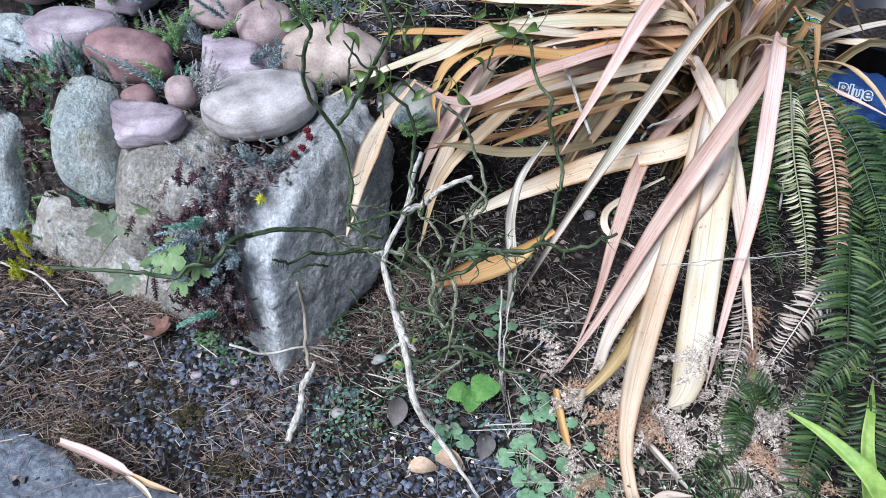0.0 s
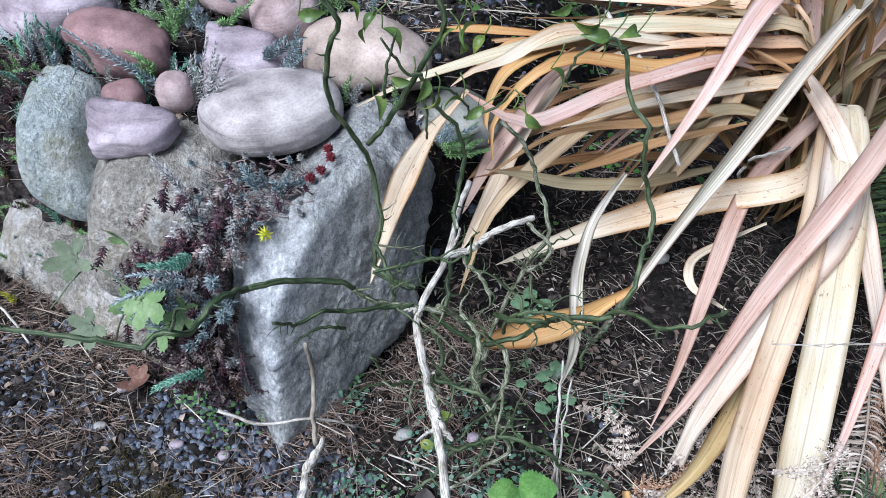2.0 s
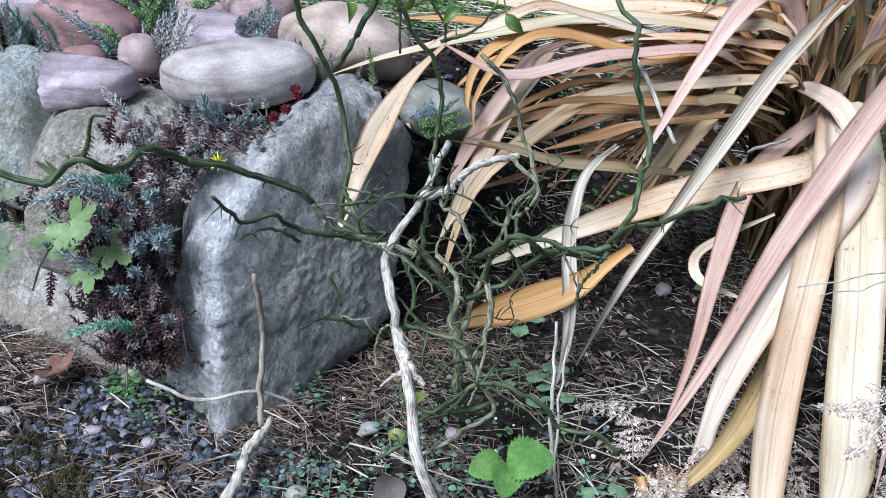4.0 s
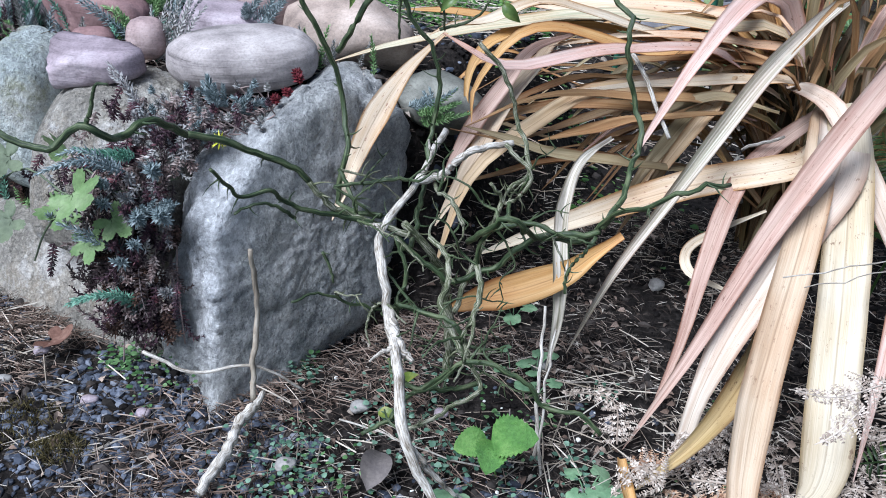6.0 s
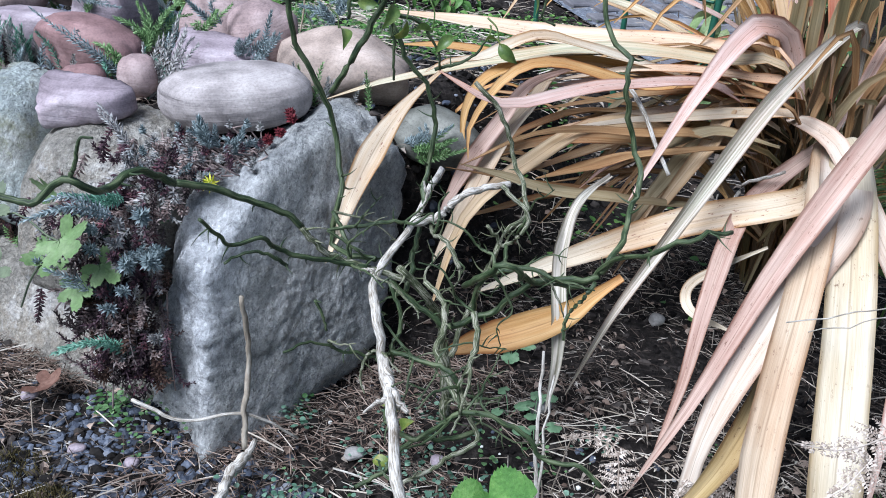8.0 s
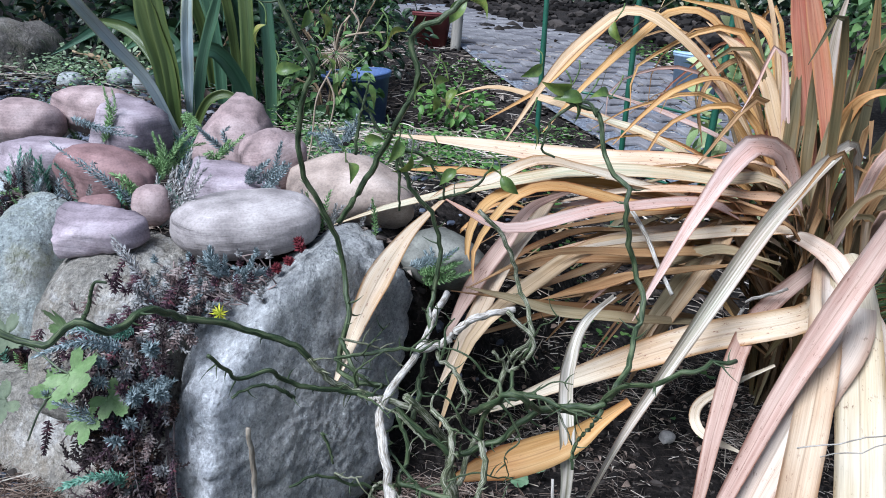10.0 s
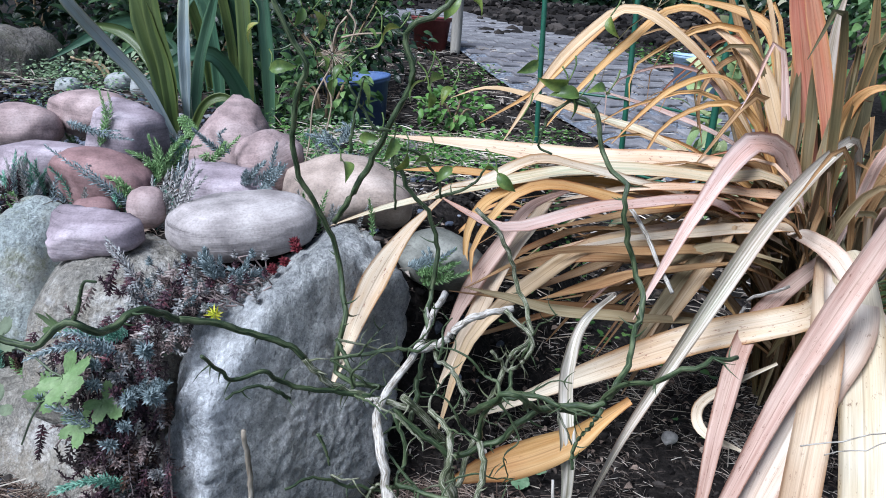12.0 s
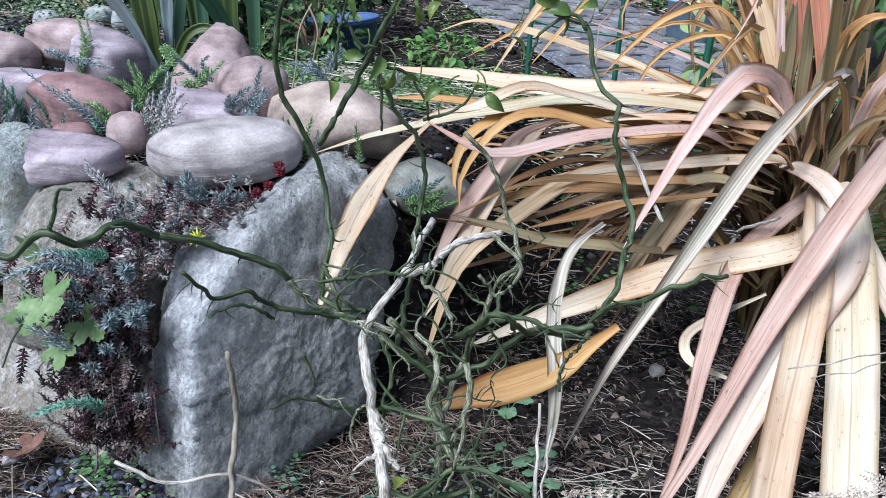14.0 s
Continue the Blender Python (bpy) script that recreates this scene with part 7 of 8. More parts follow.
FRONDS = [
    (FERN, 0.05, [(0.86, 1.78, 0.46), (0.84, 1.64, 0.43), (0.80, 1.50, 0.33)]),
    (FERN, 0.05, [(0.81, 1.84, 0.42), (0.77, 1.70, 0.41), (0.73, 1.58, 0.34)]),
    (FERN, 0.055, [(0.92, 1.66, 0.42), (0.90, 1.50, 0.37), (0.86, 1.36, 0.25)]),
    (FERN, 0.05, [(0.98, 1.70, 0.38), (0.97, 1.52, 0.34), (0.95, 1.36, 0.22)]),
    (DEADGREEN, 0.040, [(0.772, 1.670, 0.470), (0.750, 1.485, 0.400), (0.780, 1.372, 0.280), (0.793, 1.306, 0.180)]),
    (DRYBROWN, 0.040, [(0.824, 1.650, 0.470), (0.837, 1.486, 0.390), (0.849, 1.378, 0.280), (0.835, 1.292, 0.200)]),
    (DRYPALE, 0.043, [(0.816, 1.286, 0.250), (0.752, 1.210, 0.200), (0.711, 1.174, 0.100)]),
    (DRYPALE, 0.029, [(0.657, 1.310, 0.200), (0.655, 1.223, 0.120), (0.599, 1.070, 0.040)]),
    (FERN, 0.066, [(0.834, 1.329, 0.350), (0.804, 1.174, 0.280), (0.793, 1.084, 0.220), (0.819, 1.046, 0.100)]),
    (FERN, 0.036, [(0.813, 1.092, 0.260), (0.732, 1.035, 0.200), (0.690, 1.025, 0.120)]),
    (FERN, 0.040, [(0.792, 1.750, 0.380), (0.736, 1.546, 0.280), (0.776, 1.373, 0.140)]),
    (FERN, 0.059, [(0.751, 1.030, 0.200), (0.715, 0.946, 0.140), (0.682, 0.873, 0.050)]),
    (FERN, 0.046, [(0.923, 2.082, 0.550), (0.881, 1.927, 0.500), (0.836, 1.764, 0.420)]),
    (FERN, 0.059, [(0.819, 1.643, 0.460), (0.883, 1.531, 0.420), (0.939, 1.361, 0.300)]),
    (FERN, 0.055, [(0.860, 1.598, 0.420), (0.93, 1.516, 0.400), (1.06, 1.42, 0.26)]),
    (FERN, 0.059, [(0.855, 1.208, 0.340), (0.893, 1.111, 0.260), (0.901, 0.985, 0.120)]),
    (FERN, 0.053, [(0.794, 0.988, 0.240), (0.802, 0.926, 0.160), (0.781, 0.851, 0.040)]),
    (FERN, 0.040, [(0.794, 1.854, 0.350), (0.743, 1.645, 0.320), (0.662, 1.508, 0.240)]),
    (DRYPALE, 0.025, [(0.564, 1.120, 0.219), (0.492, 1.080, 0.214), (0.427, 1.060, 0.229)]),
    (DRYPALE, 0.022, [(0.532, 1.090, 0.201), (0.496, 1.060, 0.177), (0.471, 1.050, 0.164)]),
    (DRYPALE, 0.022, [(0.685, 1.095, 0.060), (0.609, 1.003, 0.050), (0.544, 0.993, 0.040)]),
    (DRYPALE, 0.022, [(0.420, 1.207, 0.030), (0.350, 1.132, 0.040), (0.294, 1.137, 0.030)]),
    (DRYPALE, 0.022, [(0.604, 1.003, 0.030), (0.628, 0.935, 0.040), (0.589, 0.891, 0.030)]),
    (DRYPALE, 0.022, [(0.495, 1.078, 0.030), (0.524, 1.004, 0.040), (0.587, 0.977, 0.030)]),
    (DRYBROWN, 0.025, [(0.736, 1.368, 0.080), (0.692, 1.215, 0.060), (0.683, 1.111, 0.040)]),
    (FERN, 0.033, [(0.613, 1.044, 0.030), (0.554, 0.949, 0.050), (0.485, 0.920, 0.050)]),
]
fern = thing("sword_fern", "dark green sword fern with long pinnate fronds", "fern", "ferns", (0, 0, 0))
deadfern = thing("dead_fern", "withered pale fern fronds hanging beside the flax", "fern", "ferns", (0, 0, 0))
for m, w, pts in FRONDS:
    if m is FERN or w > 0.026:
        frond(m, w, pts, fern if m is FERN else deadfern, 0.0 if m is FERN else 0.3)
    else:
        lace(m, w * 1.3, pts, deadfern)
for i in range(40):
    x, y = FERNR.uniform(0.26, 0.78), FERNR.uniform(0.84, 1.26)
    a, L = FERNR.uniform(0, 6.28), FERNR.uniform(0.07, 0.16)
    h = FERNR.uniform(0.012, 0.05)
    lace(FERNR.choice((DRYPALE, DRYPALE, DRYPALE, DRYBROWN)), FERNR.uniform(0.02, 0.034), [(x, y, h), (x + math.cos(a) * L * 0.5, y + math.sin(a) * L * 0.5, h + 0.02), (x + math.cos(a + 0.5) * L, y + math.sin(a + 0.5) * L, h * 0.6)], deadfern)
for i in range(7):
    x, y = FERNR.uniform(0.6, 0.8), FERNR.uniform(0.86, 1.15)
    a, L = FERNR.uniform(2.2, 5.0), FERNR.uniform(0.12, 0.2)
    frond(FERN, 0.036, [(x, y, 0.03), (x + math.cos(a) * L * 0.5, y + math.sin(a) * L * 0.5, 0.08), (x + math.cos(a) * L, y + math.sin(a) * L, 0.03)], fern)
for i in range(9):
    a = FERNR.uniform(-1.2, 1.6)
    L = FERNR.uniform(0.3, 0.5)
    bx, by = 0.98 + FERNR.uniform(-0.06, 0.06), 1.35 + FERNR.uniform(-0.1, 0.1)
    frond(FERN, 0.050, [(bx, by, 0.03), (bx + math.cos(a) * L * 0.4, by + math.sin(a) * L * 0.4, 0.25), (bx + math.cos(a) * L, by + math.sin(a) * L, FERNR.uniform(0.05, 0.22))], fern)
herb = thing("leafy_herb", "slender green herb growing through the flax leaves", "weed", at=(0, 0, 0))
HERB = plain_noise("slender herb leaf", (0.035, 0.085, 0.02), (0.075, 0.15, 0.04), 40, 0.5, 0.4, 0.3, 0.002, (1, 1, 1), 0, (0.13, 0.22, 0.07), 0.25)
hp = [(0.735, 1.6, 0.0), (0.74, 1.58, 0.15), (0.738, 1.545, 0.3), (0.735, 1.52, 0.43)]
v, f, hc = tube_data(hp, 0.0028, 0.0014, 30, 6)
mesh_part("stalk", v, f, HERB, herb)
LANCE = oval_leaf(8, 0.22, 0.5, 0.6, 1.1)
for i in range(14):
    a = i * 2.4
    v, f = placed(LANCE, [aim(hc[14 + i], (math.cos(a), math.sin(a) - 0.3, 0.35), FERNR.uniform(0.045, 0.075), (0, -0.3, 1))])
    mesh_part("leaf", v, f, HERB, herb)
lily = thing("strap_leaf_plant", "bright green strap leaf beside the fern", "plant")
STRAP = plain_noise("bright strap leaf", (0.16, 0.3, 0.05), (0.27, 0.42, 0.09), 12, 0.5, 0.4, 0.2, 0.001, (1, 1, 1), 0, (0.4, 0.52, 0.16), 0.3)
blade([(0.80, 0.76, 0.12), (0.75, 0.81, 0.22), (0.69, 0.875, 0.25), (0.63, 0.94, 0.245)], 0.04, STRAP, lily, "leaf", tip=0.7, seg=20)
blade([(0.82, 0.80, 0.02), (0.78, 0.9, 0.18), (0.80, 0.98, 0.22), (0.84, 1.06, 0.2)], 0.03, STRAP, lily, "leaf", tip=0.6, seg=20)

BAGM = plain_noise("creased blue plastic", (0.006, 0.025, 0.098), (0.014, 0.056, 0.182), 14, 0.4, 0.5, 0.5, 0.006)
INK = plain_noise("dark ink", (0.008, 0.008, 0.02), (0.015, 0.015, 0.03), 20, 0.5, 0.3, 0.05)
bag = thing("plastic_bag", "crumpled blue plastic bag lettered in dark ink", "bag", at=(1.295, 2.34, 0.05))
bm = bmesh.new()
bmesh.ops.create_icosphere(bm, subdivisions=4, radius=1)
for v in bm.verts:
    u = v.co.copy()
    s = 1 + 0.12 * noise.noise(u * 2.2) + 0.06 * noise.noise(u * 6)
    v.co = Vector((math.copysign(abs(u.x) ** 0.7, u.x) * 0.12, math.copysign(abs(u.y) ** 0.7, u.y) * 0.12, u.z * 0.088)) * s
part("body", bm, BAGM, bag)
zx = Vector((-0.35, -0.62, 0.70)).normalized()
xx = Vector((0.93, -0.3, 0.0))
xx = (xx - zx * xx.dot(zx)).normalized()
yx = zx.cross(xx)
HALO = plain_noise("pale print", (0.35, 0.45, 0.6), (0.45, 0.55, 0.68), 20, 0.5, 0.3, 0.05)
for swell, lift, ink in ((0.0035, 0.0, HALO), (0.0, 0.003, INK)):
    fc = bpy.data.curves.new("word", "FONT")
    fc.body, fc.size, fc.extrude, fc.align_x, fc.align_y = "Blue", 0.056, 0.001, "CENTER", "CENTER"
    fc.offset = swell
    tmp = new("word", fc)
    word = bpy.data.meshes.new_from_object(tmp.evaluated_get(bpy.context.evaluated_depsgraph_get()))
    bpy.data.objects.remove(tmp)
    word.materials.clear()
    word.materials.append(ink)
    wo = new("lettering", word)
    wo.parent = bag
    at = Vector((-0.065, -0.10, 0.094)) + zx * lift
    wo.matrix_local = Matrix(((xx.x, yx.x, zx.x, at.x), (xx.y, yx.y, zx.y, at.y), (xx.z, yx.z, zx.z, at.z), (0, 0, 0, 1)))

BLACKP = plain_noise("black plastic", (0.012, 0.013, 0.016), (0.025, 0.027, 0.032), 10, 0.45, 0.4, 0.1)
BLUEP = plain_noise("blue bucket plastic", (0.053, 0.098, 0.225), (0.075, 0.135, 0.285), 12, 0.5, 0.4, 0.1, 0.001, (1, 1, 1), 0, (0.112, 0.173, 0.315))
SKYP = plain_noise("pale blue plastic", (0.3, 0.45, 0.62), (0.4, 0.56, 0.72), 12, 0.5, 0.4, 0.1)
REDP = plain_noise("dull red plastic", (0.13, 0.03, 0.032), (0.2, 0.05, 0.05), 12, 0.5, 0.4, 0.1)


def tub(name, at, r_top, r_bot, high, material, label, turn=(0, 0, 0), fill=None, category="bucket", handle=False):
    """An open tapered tub with a rolled rim, wall thickness and contents."""
    e = thing(name, label, category, at=at)
    e.matrix_world = pose(*at, *turn)
    prof = [(0.0, 0.004), (r_bot, 0.0), (r_top, high - 0.02), (r_top + 0.008, high - 0.02), (r_top + 0.009, high), (r_top - 0.003, high), (r_bot - 0.004, 0.008), (0.0, 0.008)]
    n = 40
    V, F = [], []
    for r, z in prof:
        V += [(r * math.cos(2 * math.pi * k / n), r * math.sin(2 * math.pi * k / n), z) for k in range(n)]
    for j in range(len(prof) - 1):
        for k in range(n):
            F.append((j * n + k, j * n + (k + 1) % n, (j + 1) * n + (k + 1) % n, (j + 1) * n + k))
    body = mesh_part("body", V, F, material, e)
    tv, tf, _ = tube_data([((r_top + 0.006) * math.cos(a), (r_top + 0.006) * math.sin(a), high) for a in np.linspace(0, 2 * math.pi, 25)], 0.007, 0.007, 48, 6, 0)
    mesh_part("rim", tv, tf, material, body)
    if fill:
        rr = r_bot + (r_top - r_bot) * 0.75
        V = [(0, 0, high * 0.76)] + [(rr * math.cos(2 * math.pi * k / n), rr * math.sin(2 * math.pi * k / n), high * 0.74) for k in range(n)]
        mesh_part("soil_fill", V, [(0, 1 + k, 1 + (k + 1) % n) for k in range(n)], fill, e)
    return e


tub("nursery_pot", (1.49, 2.68, 0.0), 0.16, 0.12, 0.2, BLACKP, "black plastic nursery pot behind the blue bag", (8, -6, 0), SOIL, "pot")
tub("nursery_pot", (1.19, 2.72, 0.04), 0.07, 0.05, 0.12, SKYP, "pale blue plastic pot behind the ferns", (0, 10, 0), SOIL, "pot")

# ---- the garden behind ----
def bush(name, centre, radii, n, size, material, label, rng, stems=5, shape=(6, 0.5, 0.2, 0.3, 1.2)):
    """A shrub: forked stems and an uneven crown of separate leaves."""
    e = thing(name, label, "shrub", "background shrubs", centre)
    mats = []
    for i in range(n):
        u = unit(np.array((rng.gauss(0, 1), rng.gauss(0, 1), rng.gauss(0, 1))))
        k = rng.uniform(0.45, 1.0) * (1 + 0.35 * noise.noise(Vector(u) * 1.7 + Vector(centre)))
        p = u * np.array(radii) * k + np.array((0, 0, radii[2]))
        d = u + np.array((rng.gauss(0, 0.6), rng.gauss(0, 0.6), rng.gauss(-0.2, 0.5)))
        mats.append(aim(p, d, size * rng.uniform(0.6, 1.25), (rng.gauss(0, 0.5), rng.gauss(-0.3, 0.5), 1)))
    V, F = placed(oval_leaf(*shape), mats)
    mesh_part("crown", V, F, material, e, "", False)
    for i in range(stems):
        a = 2 * math.pi * i / stems
        q = np.array((math.cos(a) * radii[0] * 0.5, math.sin(a) * radii[1] * 0.5, radii[2] * rng.uniform(1.0, 1.6)))
        v, f, _ = tube_data([(0, 0, -0.03), q * 0.45 + np.array((0.02, 0.0, 0.05)), q], 0.01, 0.004, 12, 6)
        mesh_part("stem", v, f, BARK_BROWN, e)
    return e


BACK = random.Random(31)
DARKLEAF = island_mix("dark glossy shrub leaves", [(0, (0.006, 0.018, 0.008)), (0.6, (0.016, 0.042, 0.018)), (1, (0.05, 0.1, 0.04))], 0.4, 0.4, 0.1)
MIDLEAF = island_mix("mid green shrub leaves", [(0, (0.035, 0.085, 0.03)), (0.6, (0.085, 0.18, 0.06)), (1, (0.2, 0.31, 0.11))], 0.5, 0.35, 0.2)
VARI = island_mix("variegated leaves", [(0, (0.12, 0.22, 0.09)), (0.5, (0.3, 0.38, 0.17)), (1, (0.55, 0.56, 0.32))], 0.5, 0.35, 0.25)
PALEWEED = island_mix("grey green weed leaves", [(0, (0.08, 0.13, 0.07)), (0.5, (0.18, 0.26, 0.15)), (1, (0.36, 0.43, 0.3))], 0.6, 0.3, 0.2)
BRIGHT = island_mix("fresh weed leaves", [(0, (0.04, 0.12, 0.025)), (0.6, (0.1, 0.23, 0.055)), (1, (0.2, 0.36, 0.1))], 0.5, 0.35, 0.25)
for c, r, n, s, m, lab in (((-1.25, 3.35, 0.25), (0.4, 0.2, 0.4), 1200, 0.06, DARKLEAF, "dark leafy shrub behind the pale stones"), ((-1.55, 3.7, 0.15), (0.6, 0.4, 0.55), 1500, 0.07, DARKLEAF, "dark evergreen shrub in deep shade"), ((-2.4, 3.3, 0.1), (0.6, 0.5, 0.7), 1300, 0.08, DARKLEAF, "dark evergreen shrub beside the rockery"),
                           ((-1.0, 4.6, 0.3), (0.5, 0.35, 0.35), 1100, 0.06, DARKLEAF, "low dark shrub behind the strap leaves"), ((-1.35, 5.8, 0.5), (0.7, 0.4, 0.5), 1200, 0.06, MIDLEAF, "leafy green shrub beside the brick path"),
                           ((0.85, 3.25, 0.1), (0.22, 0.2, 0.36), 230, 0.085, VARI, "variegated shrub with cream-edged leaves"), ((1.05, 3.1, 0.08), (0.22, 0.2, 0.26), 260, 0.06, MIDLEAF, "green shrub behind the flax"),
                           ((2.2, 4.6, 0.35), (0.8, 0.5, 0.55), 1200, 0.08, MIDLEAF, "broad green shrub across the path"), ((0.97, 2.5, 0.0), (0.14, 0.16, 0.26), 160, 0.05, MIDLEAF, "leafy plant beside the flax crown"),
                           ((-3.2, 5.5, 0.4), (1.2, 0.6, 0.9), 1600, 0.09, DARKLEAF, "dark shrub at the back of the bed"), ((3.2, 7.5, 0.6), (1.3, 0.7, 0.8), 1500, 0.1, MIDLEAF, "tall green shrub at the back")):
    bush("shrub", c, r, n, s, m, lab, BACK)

for c, r, n, s, m, lab in (((-0.62, 2.98, 0.36), (0.2, 0.14, 0.16), 300, 0.045, MIDLEAF, "leafy green plant behind the strap leaves"), ((-0.2, 3.3, 0.17), (0.14, 0.12, 0.08), 170, 0.045, MIDLEAF, "low leafy plant near the blue bucket"),
                           ((-1.35, 3.0, 0.4), (0.34, 0.14, 0.1), 420, 0.026, PALEWEED, "low grey-green plant behind the pale stones"), ((-0.3, 4.3, 0.22), (0.2, 0.16, 0.1), 200, 0.05, BRIGHT, "low fresh green plant beside the bucket"),
                           ((1.15, 3.6, 0.12), (0.22, 0.2, 0.22), 260, 0.055, VARI, "pale leafy plant beside the path")):
    bush("shrub", c, r, n, s, m, lab, BACK)

# backdrop hedge far behind, its unseen height added to block sky light
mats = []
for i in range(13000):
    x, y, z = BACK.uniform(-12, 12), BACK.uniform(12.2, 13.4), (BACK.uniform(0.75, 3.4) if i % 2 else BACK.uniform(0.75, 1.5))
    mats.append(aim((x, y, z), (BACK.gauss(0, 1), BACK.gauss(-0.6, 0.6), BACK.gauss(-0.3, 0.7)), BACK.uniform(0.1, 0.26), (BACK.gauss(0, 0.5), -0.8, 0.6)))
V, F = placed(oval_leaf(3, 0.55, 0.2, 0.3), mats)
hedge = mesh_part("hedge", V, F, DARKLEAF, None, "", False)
tagged(hedge, "dense dark backdrop hedge behind the garden path", "hedge", kind="stuff")

# brick path, curving away
BRICK = plain_noise("grey brick paver", (0.13, 0.13, 0.14), (0.19, 0.19, 0.2), 14, 0.9, 0.2, 0.5, 0.003, (1, 1, 1), 0, (0.23, 0.225, 0.24))
nt = BRICK.node_tree
oi = nt.nodes.new("ShaderNodeObjectInfo")
bs = nt.nodes["Principled BSDF"]
src = bs.inputs["Base Color"].links[0].from_socket
var = ramp(nt, oi, "Random", [(0, (0.65, 0.63, 0.66)), (1, (1.2, 1.18, 1.15))])
nt.links.new(mix(nt, 1.0, src, var.outputs[0], "MULTIPLY"), bs.inputs["Base Color"])
def path_z(y):
    """The even fall of the brick path."""
    return 0.62 * smooth(2.6, 6.8, y) + 0.3 * smooth(6.5, 12, y) + 0.022


walkc = spline([(1.55, 3.4, 0), (0.95, 4.4, 0), (0.28, 5.5, 0), (-0.35, 7.0, 0), (-1.3, 9.0, 0)], 62)
pv, pf = [], []
for i, c in enumerate(walkc):
    t = unit(walkc[min(i + 1, 62)] - walkc[max(i - 1, 0)])
    s = np.cross(t, (0, 0, 1))
    for k in (-0.53, 0.53):
        q = c + s * k
        pv.append((q[0], q[1], path_z(q[1])))
    if i:
        pf.append((2 * i - 2, 2 * i - 1, 2 * i + 1, 2 * i))
pave = mesh_part("pavement", pv, pf, ASPHALT)
tagged(pave, "worn grey brick garden path", "path", kind="structure")
bm = bmesh.new()
bmesh.ops.create_cube(bm, size=1)
bmesh.ops.scale(bm, vec=(0.196, 0.1, 0.03), verts=bm.verts)
bmesh.ops.bevel(bm, geom=bm.edges[:], offset=0.006, segments=1, affect="EDGES")
bme = bpy.data.meshes.new("brick")
bm.to_mesh(bme)
bm.free()
bme.materials.append(BRICK)
step = np.linalg.norm(walkc[1] - walkc[0])
for i in range(60):
    t = unit(walkc[i + 1] - walkc[i])
    s = np.cross(t, (0, 0, 1))
    for k in range(5):
        q = walkc[i] + s * ((k - 2) * 0.205 + (0.1 if i % 2 else 0)) * 0.98
        ob = new("brick", bme)
        ob.parent = pave
        sl = (path_z(q[1] + t[1] * 0.1) - path_z(q[1] - t[1] * 0.1)) / 0.2
        ob.matrix_local = Matrix.Translation((q[0], q[1], path_z(q[1]) - 0.006 + BACK.uniform(-0.002, 0.002))) @ Matrix.Rotation(math.atan2(s[1], s[0]) + BACK.uniform(-0.02, 0.02), 4, "Z") @ Matrix.Rotation(math.atan(sl), 4, "X") @ Matrix.Diagonal((1, step / 0.106, 1, 1))

# buckets, pot and post
tub("bucket", (-0.72, 4.15, ground_z(-0.72, 4.15) - 0.01), 0.155, 0.115, 0.27, BLUEP, "blue plastic bucket standing on the soil", (4, -6, 0))
tub("plant_pot", (-0.60, 5.75, ground_z(-0.60, 5.75) - 0.01), 0.125, 0.10, 0.22, REDP, "dull red plastic pot beside a post", (0, 0, 0), SOIL, "pot")
tub("bucket", (1.0, 5.1, ground_z(1.0, 5.1) - 0.01), 0.14, 0.11, 0.24, SKYP, "pale blue bucket beside the path", (0, 3, 0))
POSTM = plain_noise("weathered grey wood", (0.2, 0.19, 0.17), (0.32, 0.3, 0.27), 20, 0.9, 0.2, 0.6, 0.003, (1, 1, 0.15))
post = thing("post", "weathered grey wooden post beside the pot", "post", at=(-0.43, 5.7, ground_z(-0.43, 5.7)))
v, f, _ = tube_data([(0, 0, -0.05), (0.004, 0, 0.4), (0, 0, 0.9)], 0.035, 0.032, 12, 10, 0.08, 3)
mesh_part("shaft", v, f, POSTM, post)

# green plastic-coated stakes with cross wires
STAKE = plain_noise("green coated steel", (0.008, 0.07, 0.045), (0.015, 0.11, 0.07), 25, 0.4, 0.5, 0.2)
for a, b in (((0.12, 2.9, 0.05), (0.085, 2.9, 1.15)), ((0.375, 2.8, 0.03), (0.36, 2.8, 1.0)), ((0.57, 2.6, 0.02), (0.60, 2.6, 1.1))):
    st = thing("garden_stake", "green plastic-coated garden stake behind the flax", "stake", "garden stakes", (0, 0, 0))
    v, f, _ = tube_data([a, (np.array(a) + np.array(b)) / 2, b], 0.0085 if b[0] < 0.5 else 0.012, 0.008, 40, 8, 0.06, 1, 0.3)
    mesh_part("shaft", v, f, STAKE, st)
wire = thing("support_wire", "thin green wire tied between the stakes", "wire", at=(0, 0, 0))
for pts in ([(0.11, 2.9, 0.585), (0.24, 2.84, 0.57), (0.37, 2.79, 0.565), (0.57, 2.59, 0.55)], [(0.11, 2.9, 0.36), (0.37, 2.79, 0.35), (0.57, 2.59, 0.34)]):
    v, f, _ = tube_data(pts, 0.004, 0.004, 20, 6, 0)
    mesh_part("strand", v, f, STAKE, wire)

